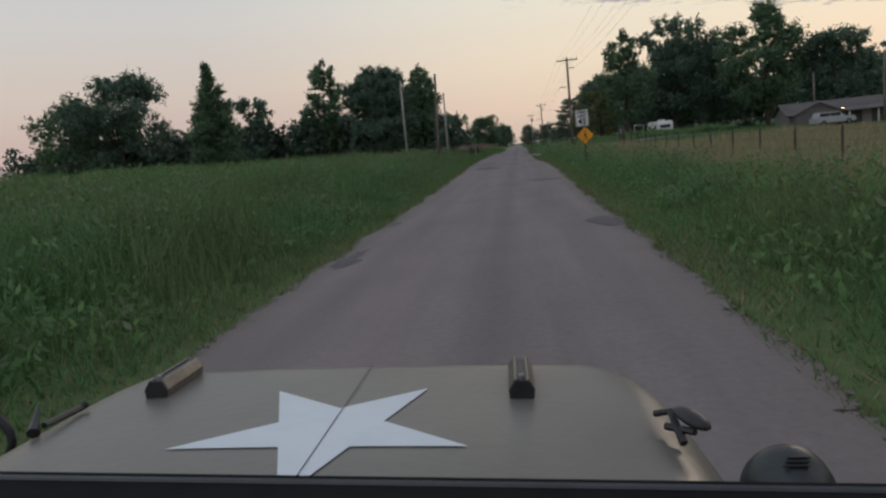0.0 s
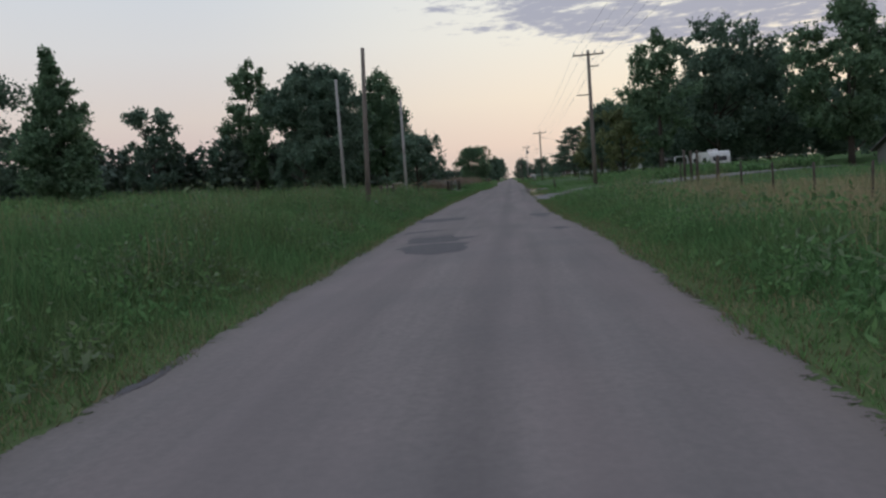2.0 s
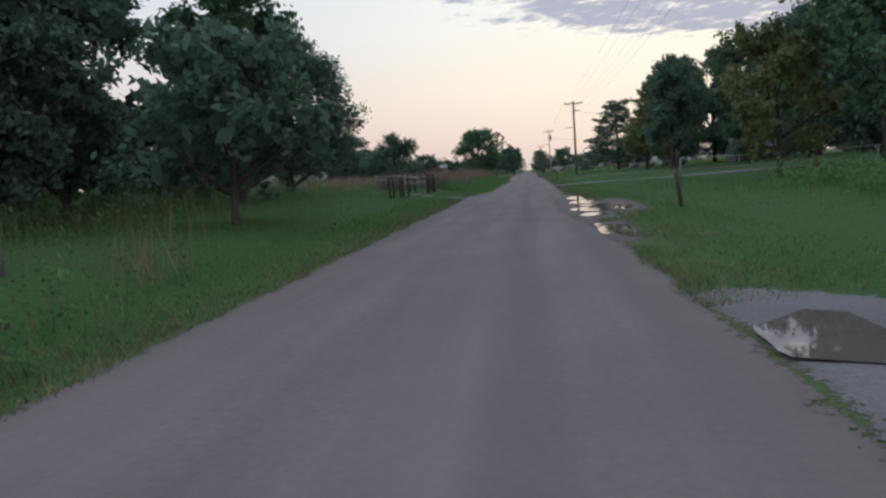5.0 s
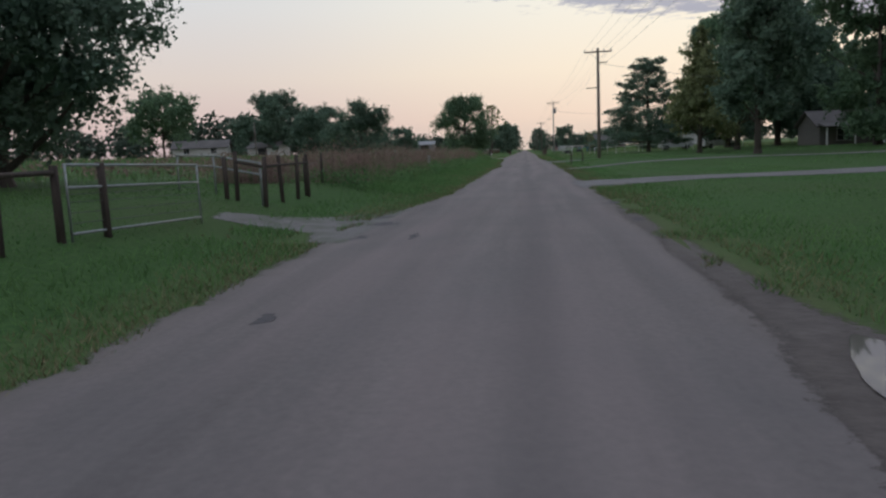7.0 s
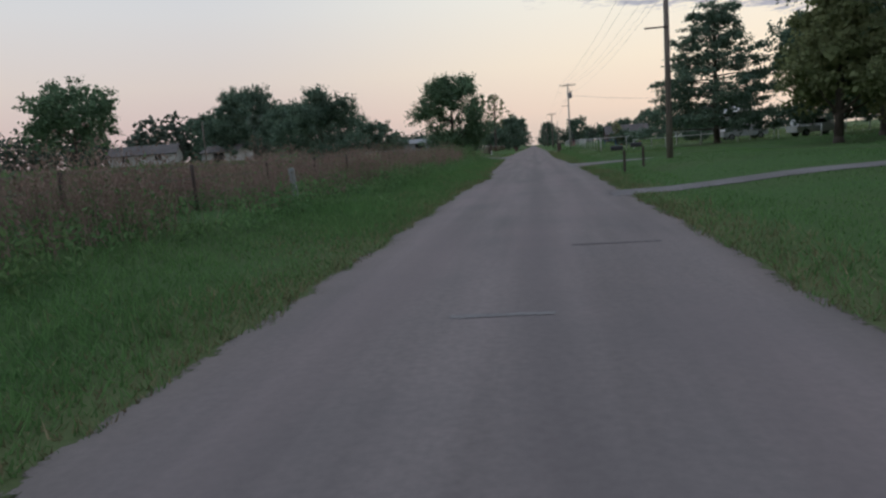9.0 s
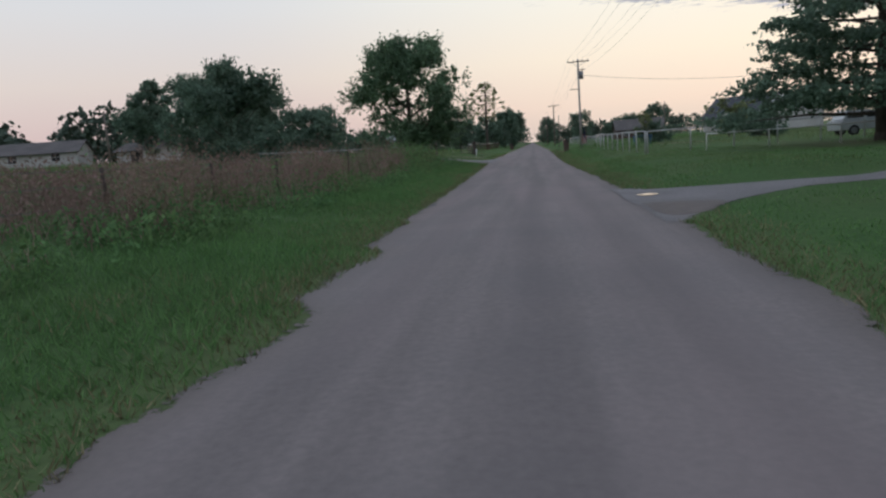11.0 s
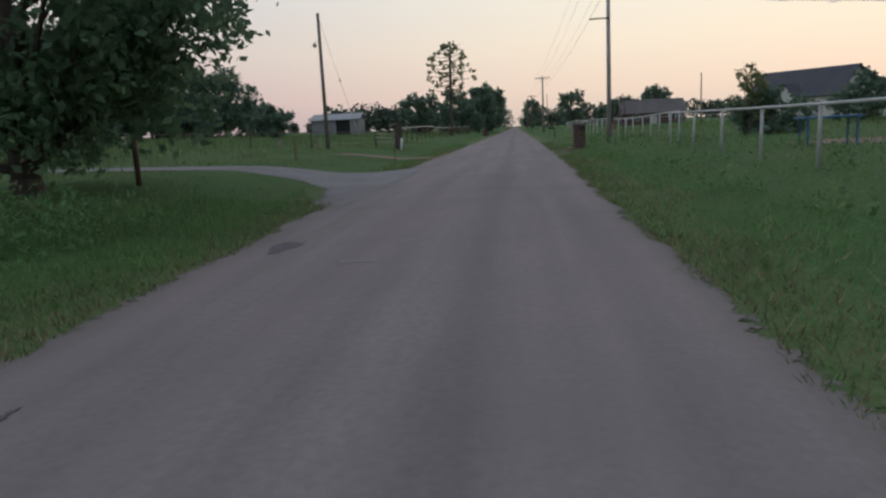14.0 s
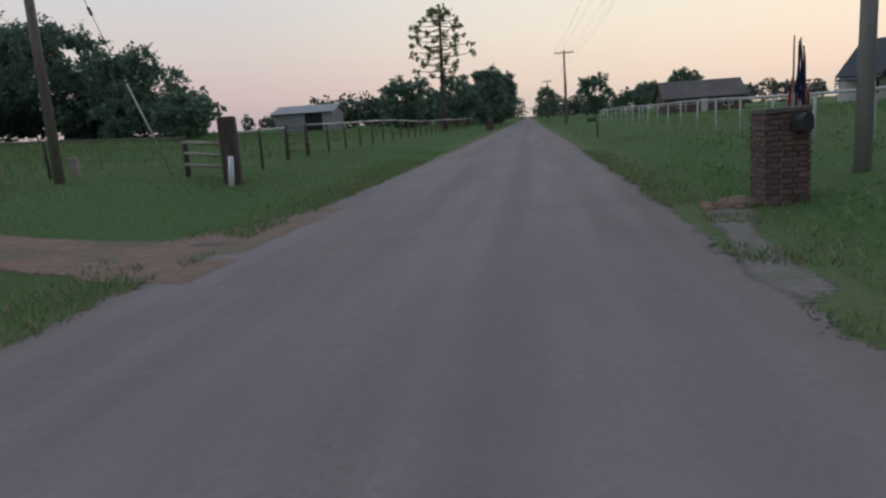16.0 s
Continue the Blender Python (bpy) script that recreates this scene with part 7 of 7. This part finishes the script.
def trailer():
    root = empty("camper_trailer", Matrix.Translation(at(20.3, 100.2, -0.1)) @ pose(0, 0, 0, 0, 0, 8) @ Matrix.Diagonal((0.92, 0.92, 0.92, 1)), "boxy white camper trailer parked under trees", "camper trailer")
    # side outline along the trailer, swept across its width
    bm = bmesh.new()
    out = [(-2.3, 0.50), (2.2, 0.50), (2.35, 0.70), (2.35, 1.9), (2.15, 2.38), (1.7, 2.55), (-1.9, 2.55), (-2.2, 2.40), (-2.35, 2.0), (-2.35, 0.75)]
    prism(bm, out, 2.3, Matrix.Translation((1.15, 0, 0)) @ Matrix.Rotation(radians(90), 4, "Z"))
    body = part("body", bm, M_WHITE, root)
    bm = bmesh.new()
    box(bm, (0, -2.36, 1.75), (1.5, 0.03, 0.5), bevel=0.01)
    part("end_window", bm, M_GLASS, body)
    for y in (-1.2, 1.3):
        bm = bmesh.new()
        box(bm, (-1.16, y, 1.70), (0.03, 0.9, 0.5), bevel=0.01)
        part("window", bm, M_GLASS, body)
    bm = bmesh.new()
    box(bm, (-1.16, 0.1, 1.45), (0.03, 0.65, 1.7), bevel=0.01)
    part("door", bm, M_SIDING, body)
    bm = bmesh.new()
    box(bm, (0, -2.365, 0.95), (2.2, 0.02, 0.10))
    box(bm, (-1.165, 0, 0.95), (0.02, 4.5, 0.10))
    part("trim_band", bm, M_STEEL, body)
    bm = bmesh.new()
    box(bm, (0.1, -0.4, 2.66), (0.8, 0.9, 0.24), bevel=0.05)
    part("roof_vent", bm, M_WHITE, body)
    for s in (-1, 1):
        bm = bmesh.new()
        tube(bm, [(s * 0.98 - 0.1, 0.2, 0.36), (s * 0.98 + 0.1, 0.2, 0.36)], 0.34, seg=16)
        part("wheel", bm, M_TYRE, root)
    bm = bmesh.new()
    box(bm, (0, 2.9, 0.5), (0.12, 1.3, 0.1))
    tube(bm, [(0, 3.4, 0.5), (0, 3.4, -0.05)], 0.04, seg=6)
    part("drawbar", bm, M_STEEL, root)


trailer()
fence("awning_frame", [(16.6, 99.6), (18.0, 99.8)], 2.0, 0.04, M_WHITE, "pale awning frame beside the camper trailer", rails=(1.98,), rail_r=0.04)


def parked_car(x, y, turn, mat, label, name="parked_car"):
    root = empty(name, Matrix.Translation(at(x, y)) @ pose(0, 0, 0, 0, 0, turn), label, "car")
    bm = bmesh.new()
    out = [(-2.3, 0.35), (2.3, 0.35), (2.32, 0.75), (2.1, 0.95), (1.0, 1.02), (-1.5, 1.05), (-2.3, 0.95)]
    prism(bm, out, 1.8, Matrix.Translation((0, -0.9, 0)))
    bmesh.ops.bevel(bm, geom=bm.edges[:], offset=0.06, segments=2, affect="EDGES")
    body = part("body", bm, mat, root)
    bm = bmesh.new()
    prism(bm, [(-2.1, 1.0), (1.1, 1.0), (0.5, 1.55), (-1.8, 1.6)], 1.55, Matrix.Translation((0, -0.775, 0)))
    bmesh.ops.bevel(bm, geom=bm.edges[:], offset=0.05, segments=2, affect="EDGES")
    cab = part("cabin", bm, mat, root)
    for x0, x1 in ((-1.8, -0.7), (-0.6, 0.55)):
        bm = bmesh.new()
        box(bm, ((x0 + x1) / 2, -0.775, 1.28), (x1 - x0, 0.03, 0.36), bevel=0.01)
        part("window", bm, M_GLASS, cab)
    for wx in (-1.45, 1.45):
        for s in (-1, 1):
            bm = bmesh.new()
            tube(bm, [(wx, s * 0.82 - 0.1, 0.33), (wx, s * 0.82 + 0.1, 0.33)], 0.33, seg=18)
            wh = part("wheel", bm, M_TYRE, root)
            bm = bmesh.new()
            tube(bm, [(wx, s * 0.82 - 0.105, 0.33), (wx, s * 0.82 + 0.105, 0.33)], 0.2, seg=14)
            part("rim", bm, M_STEEL, wh)
    return root


parked_car(37.2, 86.0, 5, M_CAR, "silver station wagon parked in front of the farmhouse")
parked_car(21.6, 206.0, 4, M_CAR, "pale pickup parked behind the white fence", "parked_car")
parked_car(25, 196, 12, M_WHITE, "white car parked under the lawn trees")

# middle
# Tree shade on these walls is put into the siding colour.
house(36.0, 181, -6, 11, 8, 2.4, 3.9, M_DIMWALL, M_SHINGLE, "drab house, its wall colour darkened for shade, with a pale columned porch behind shade trees", windows=((-3.2, 1.4, 1.3, 1.2), (3.4, 1.4, 1.3, 1.2)), doors=((0, 1.0, 2.05),), porch=(-5.4, 5.0, 2.2, 2.2), dz=-0.4)
house(-75.5, 256, 18, 12, 8, 2.2, 3.9, M_SIDING, M_SHINGLE, "low pale house with a grey gable roof across the pasture", windows=((-3, 1.5, 1.3, 1.2), (3, 1.5, 1.3, 1.2)), doors=((0, 1.0, 2.05),))
house(-62, 263, -10, 8, 6, 2.2, 3.4, M_SIDING, M_SHINGLE, "small pale outbuilding across the pasture", doors=((0, 2.4, 2.0),), name="outbuilding")
# end
house(45.2, 312.6, -55, 15, 9.5, 3.2, 7.2, M_SIDING, M_SLATE, "white gabled farmhouse with a dark roof and corner porch", windows=((-3.4, 1.6, 1.0, 1.5), (2.6, 1.6, 1.2, 1.5), (4.6, 1.6, 1.0, 1.5)), doors=((-4.6, 1.0, 2.1),), porch=(-6.3, -2.2, 2.2, 2.5), cross=(0.2, 3.4, 5.0), chimney=False)
house(37.1, 264, 90, 10, 4.8, 3.3, 5.0, M_SIDING, M_TIN, "pale sheet-metal barn with a gable roof", doors=((0, 2.6, 2.6),), name="barn")
house(27.5, 345, 0, 12, 8, 2.4, 4.9, M_BRICK, M_SHINGLE, "long low brick house with a dark hipped roof", windows=((-3.5, 1.4, 1.3, 1.2), (3.5, 1.4, 1.3, 1.2)), doors=((0, 1.0, 2.05),))
house(-36.4, 341, 4, 9.5, 9, 3.0, 4.2, M_BARNWALL, M_BARNWALL, "pale sheet-metal barn with its doorway painted dark as if open", doors=((1.6, 2.8, 3.0),), name="barn")


def picnic_table(x, y):
    root = empty("picnic_table", Matrix.Translation(at(x, y)), "faded blue picnic table behind the white fence", "table")
    bm = bmesh.new()
    box(bm, (0, 0, 0.85), (1.7, 0.8, 0.06), bevel=0.01)
    part("tabletop", bm, M_BLUE, root)
    for sx in (-0.7, 0.7):
        for sy in (-0.3, 0.3):
            bm = bmesh.new()
            tube(bm, [(sx, sy, -0.1), (sx, sy, 0.83)], 0.035, seg=6)
            part("leg", bm, M_BLUE, root)


picnic_table(9.6, 221.5)

# ---------------------------------------------------------------- the olive-drab field car at the road's start


def hood_z(x, y):
    """The bonnet's crown: nearly level in the middle, rolled over at the sides and nose. y runs back to front."""
    half = 0.66 - 0.01 * y
    u = min(1.0, abs(x) / half)
    side_drop = 0.012 * u ** 2 + 0.10 * max(0.0, (u - 0.74) / 0.26) ** 2.4
    nose = 0.11 * max(0.0, (y - 0.965) / 0.11) ** 2.2
    return 1.06 - 0.041 * (y - 0.6) - side_drop - nose


def field_car():
    # bonnet runs from y = 0 (cowl) to y = 1 (nose)
    root = empty("field_car", pose(-0.0876, 0.6667, 1.0574, 0, 3.0, 1.3) @ Matrix.Translation((0, -0.60, -1.06)), "olive-drab open field car with a white star on the bonnet", "car")
    inv = root.matrix_basis.inverted()
    nx, ny = 52, 40
    bm = bmesh.new()
    grid = []
    for j in range(ny + 1):
        y = 1.075 * j / ny
        # rounded front corners in plan
        pull = 0.13 * (1 - math.sqrt(max(0.0, 1 - ((y - 0.80) / 0.28) ** 2))) if y > 0.80 else 0.0
        half = 0.66 - 0.01 * y - pull
        row = []
        for i in range(nx + 1):
            x = half * (2 * i / nx - 1)
            row.append(bm.verts.new((x, y, hood_z(x * (0.66 - 0.01 * y) / half, y))))
        grid.append(row)
    for a, b in zip(grid, grid[1:]):
        for i in range(nx):
            bm.faces.new((a[i], a[i + 1], b[i + 1], b[i]))
    ext = [e for e in bm.edges if e.is_boundary]
    r = bmesh.ops.extrude_edge_only(bm, edges=ext)
    for v in r["geom"]:
        if isinstance(v, bmesh.types.BMVert):
            v.co.z -= 0.10
    hood = part("bonnet", bm, M_HOOD, root, "olive-drab painted bonnet", smooth=True)
    # star, twenty inches across, laid on the sheet
    bm = bmesh.new()
    cx, cy, R = -0.006, 0.602, 0.256
    ring = []
    for k in range(10):
        rr = R if k % 2 == 0 else R * 0.382
        a = radians(-90 + 36 * k)
        ring.append((cx + rr * math.cos(a), cy + rr * math.sin(a)))
    c = bm.verts.new((cx, cy, hood_z(cx, cy) + 0.002))
    vs = []
    for k in range(10):
        p, q = ring[k], ring[(k + 1) % 10]
        for s in range(6):
            x, y = p[0] + (q[0] - p[0]) * s / 6, p[1] + (q[1] - p[1]) * s / 6
            vs.append(bm.verts.new((x, y, hood_z(x, y) + 0.002)))
    for a, b in zip(vs, vs[1:] + vs[:1]):
        bm.faces.new((c, a, b))
    part("star", bm, M_STAR, hood, "large white stencilled star")
    bm = bmesh.new()
    for j in range(48):
        y0, y1 = j / 48, (j + 1) / 48
        f = [bm.verts.new((sx, y, hood_z(0, y) + 0.0032)) for sx, y in ((-0.0009, y0), (0.0009, y0), (0.0009, y1), (-0.0009, y1))]
        bm.faces.new(f)
    part("seam", bm, M_INK, hood, "dark centre crease line")
    for x, y0 in ((-0.408, 0.80), (0.326, 0.755)):
        z = hood_z(x, y0 + 0.03) - 0.004
        z1 = hood_z(x, min(0.93, y0 + 0.15)) - 0.004
        tilt = Matrix.Translation((x, y0, z)) @ Matrix.Rotation(math.atan2(z1 - z, 0.15), 4, "X")
        bm = bmesh.new()
        out = [(-0.022, 0), (0.022, 0), (0.0245, 0.022), (0.0135, 0.040), (0.0085, 0.040), (0.0085, 0.034), (-0.0085, 0.034), (-0.0085, 0.040), (-0.0135, 0.040), (-0.0245, 0.022)]
        prism(bm, out, 0.16, tilt)
        blk = part("bonnet_block", bm, M_BRASSY, hood, "windscreen rest block with worn metal cladding")
        bm = bmesh.new()
        prism(bm, [(-0.0215, 0.001), (0.0215, 0.001), (0.024, 0.021), (0.013, 0.0385), (-0.013, 0.0385), (-0.024, 0.021)], 0.004, tilt @ Matrix.Translation((0, -0.0045, 0)))
        part("end_plate", bm, M_BLACK, blk)
        # Black strip puts the dark of the recess into colour along the groove.
        bm = bmesh.new()
        box(bm, (0, 0.09, 0.0355), (0.015, 0.125, 0.003), bevel=0.001)
        bmesh.ops.transform(bm, matrix=tilt, verts=bm.verts)
        part("groove_dark", bm, M_BLACK, blk)
        bm = bmesh.new()
        tube(bm, [(0, 0.014, 0.034), (0, 0.014, 0.043), (0, 0.014, 0.047)], 0.0085, 0.006, 12)
        bmesh.ops.transform(bm, matrix=tilt, verts=bm.verts)
        part("bolt", bm, M_STEEL, blk)
    # spring catches on the bonnet's sides
    def w(*p):
        return inv @ Vector(p)
    bm = bmesh.new()
    tube(bm, [w(0.455, 0.725, 1.03), w(0.475, 0.70, 1.043), w(0.482, 0.645, 1.012)], 0.006, 0.007, 7)
    tube(bm, [w(0.465, 0.69, 1.022), w(0.50, 0.645, 1.03)], 0.006, seg=7)
    part("bonnet_catch", bm, M_BLACK, root, "black spring bonnet catch")
    bm = bmesh.new()
    bmesh.ops.create_uvsphere(bm, u_segments=14, v_segments=8, radius=1.0)
    bmesh.ops.transform(bm, matrix=Matrix.Translation(w(0.502, 0.67, 1.042)) @ pose(0, 0, 0, 0, 14, -52) @ Matrix.Diagonal((0.034, 0.020, 0.010, 1)), verts=bm.verts)
    part("catch_handle", bm, M_BLACK, root, "black catch handle", smooth=True)
    bm = bmesh.new()
    tube(bm, [w(-0.615, 0.68, 1.088), w(-0.62, 0.79, 1.078), w(-0.615, 0.80, 1.083)], 0.006, 0.008, 7)
    tube(bm, [w(-0.622, 0.66, 1.082), w(-0.632, 0.68, 1.092), w(-0.650, 0.72, 1.112)], 0.012, 0.003, 7)
    part("bonnet_catch", bm, M_BLACK, root, "black spring bonnet catch")
    # nose, sides, wings
    bm = bmesh.new()
    box(bm, (0, 0.95, 0.70), (1.0, 0.05, 0.42), bevel=0.02)
    gr = part("grille", bm, M_HOOD, root)
    # Dark boxes on the grille stand for the shade in its slots.
    for k in range(7):
        bm = bmesh.new()
        box(bm, (-0.24 + 0.08 * k, 0.977, 0.70), (0.035, 0.012, 0.34), bevel=0.004)
        part("slot", bm, M_DARK, gr)
    for s in (-1, 1):
        bm = bmesh.new()
        out = [(-0.05, 0.70), (0.72, 0.72), (0.98, 0.72), (1.02, 0.62), (0.98, 0.62), (0.70, 0.68), (0.05, 0.65), (-0.30, 0.42), (-0.36, 0.42)]
        prism(bm, out, 0.26, Matrix.Translation((0.54 if s > 0 else -0.54, 0, 0)) @ Matrix.Rotation(radians(90), 4, "Z") @ Matrix.Translation((0, -0.26 if s > 0 else 0.0, 0)))
        part("wing", bm, M_HOOD, root)
        bm = bmesh.new()
        box(bm, (0.525 * s, 0.45, 0.80), (0.02, 0.86, 0.24))
        part("side_panel", bm, M_HOOD, root)
    bm = bmesh.new()
    box(bm, (0, -0.06, 0.93), (1.18, 0.14, 0.20), bevel=0.03)
    part("cowl", bm, M_HOOD, root)
    # lower rail of the windscreen, just in front of the driver
    zl, zr = 1.3834, 1.2829
    bm = bmesh.new()
    ang = math.atan2(zr - zl, 1.64)
    m = Matrix.Rotation(-ang, 4, "Y")
    box(bm, (0, 0, 0), (1.64, 0.035, 0.118), bevel=0.003)
    bmesh.ops.transform(bm, matrix=inv @ Matrix.Translation((0.2, -0.0775, (zl + zr) / 2 - 0.059)) @ m, verts=bm.verts)
    wf = part("windscreen_frame", bm, M_RAILBLACK, root, "black lower windscreen frame")
    bm = bmesh.new()
    tube(bm, [(-0.8, 0, 0), (0.8, 0, 0)], 0.0020, seg=8)
    bmesh.ops.transform(bm, matrix=inv @ Matrix.Translation((0.2, -0.0700, (zl + zr) / 2)) @ m, verts=bm.verts)
    part("seal", bm, M_SEAL, wf, "shiny dark rubber seal")
    # lamp on the right wing, its round back towards the driver
    c = w(0.607, 0.545, 0.972)
    bm = bmesh.new()
    prof = [(-0.075, 0.030), (-0.065, 0.040), (-0.03, 0.047), (0.0, 0.066), (0.025, 0.070), (0.04, 0.070), (0.045, 0.062)]
    rings = [[bm.verts.new((c.x + rr * math.cos(2 * math.pi * k / 28), c.y + dy, c.z + rr * math.sin(2 * math.pi * k / 28))) for k in range(28)] for dy, rr in [(0.9 * p, 0.9 * q) for p, q in prof]]
    for a, b in zip(rings, rings[1:]):
        for k in range(28):
            bm.faces.new((a[k], a[(k + 1) % 28], b[(k + 1) % 28], b[k]))
    bm.faces.new(rings[0][::-1])
    bm.faces.new(rings[-1])
    bmesh.ops.recalc_face_normals(bm, faces=bm.faces)
    lamp = part("wing_lamp", bm, M_LAMPBLACK, root, "round black lamp housing with slots", smooth=True)
    # Black bars laid on the housing paint the dark of its slots.
    for k in range(3):
        bm = bmesh.new()
        box(bm, (0.004 * k, 0, 0.0), (0.036 - 0.003 * k, 0.004, 0.0022), bevel=0.0008)
        bmesh.ops.transform(bm, matrix=Matrix.Translation((c.x - 0.004, c.y - 0.013 + 0.006 * k, c.z + 0.0530 + 0.0034 * k)), verts=bm.verts)
        part("slot", bm, M_INK, lamp)
    bm = bmesh.new()
    tube(bm, [(c.x, c.y, 0.71), (c.x, c.y, c.z - 0.05)], 0.018, seg=8)
    part("bracket", bm, M_BLACK, lamp)
    # mirror hoop on the left
    bm = bmesh.new()
    o = w(-0.86, 0.80, 1.02)
    pts = [(o.x + 0.07 * math.cos(a), o.y, o.z + 0.06 * math.sin(a)) for a in np.linspace(-0.9, 4.0, 18)]
    tube(bm, pts, 0.009, seg=8)
    tube(bm, [(o.x + 0.03, o.y, o.z - 0.045), (-0.60, o.y, 0.70)], 0.008, seg=6)
    part("mirror_hoop", bm, M_BLACK, root, smooth=True)
    # tub, floor and wheels
    for s in (-1, 1):
        bm = bmesh.new()
        box(bm, (0.66 * s, -1.12, 0.70), (0.04, 1.9, 0.42), bevel=0.01)
        part("tub_side", bm, M_HOOD, root)
    bm = bmesh.new()
    box(bm, (0, -1.12, 0.48), (1.32, 1.95, 0.05))
    box(bm, (0, 0.42, 0.46), (0.7, 1.05, 0.08))
    part("floor_pan", bm, M_HOOD, root)
    bm = bmesh.new()
    box(bm, (0, -2.07, 0.70), (1.32, 0.04, 0.42), bevel=0.01)
    part("tailboard", bm, M_HOOD, root)
    for wx in (-0.64, 0.64):
        for wy in (0.60, -1.45):
            wz = 0.36 + 0.052 * wx + 0.006
            bm = bmesh.new()
            tube(bm, [(wx - 0.085, wy, wz), (wx - 0.07, wy, wz), (wx + 0.07, wy, wz), (wx + 0.085, wy, wz)], 0.36, seg=26)
            wh = part("wheel", bm, M_TYRE, root)
            bm = bmesh.new()
            tube(bm, [(wx - 0.09, wy, wz), (wx + 0.09, wy, wz)], 0.21, seg=20)
            part("rim", bm, M_HOOD, wh)


field_car()
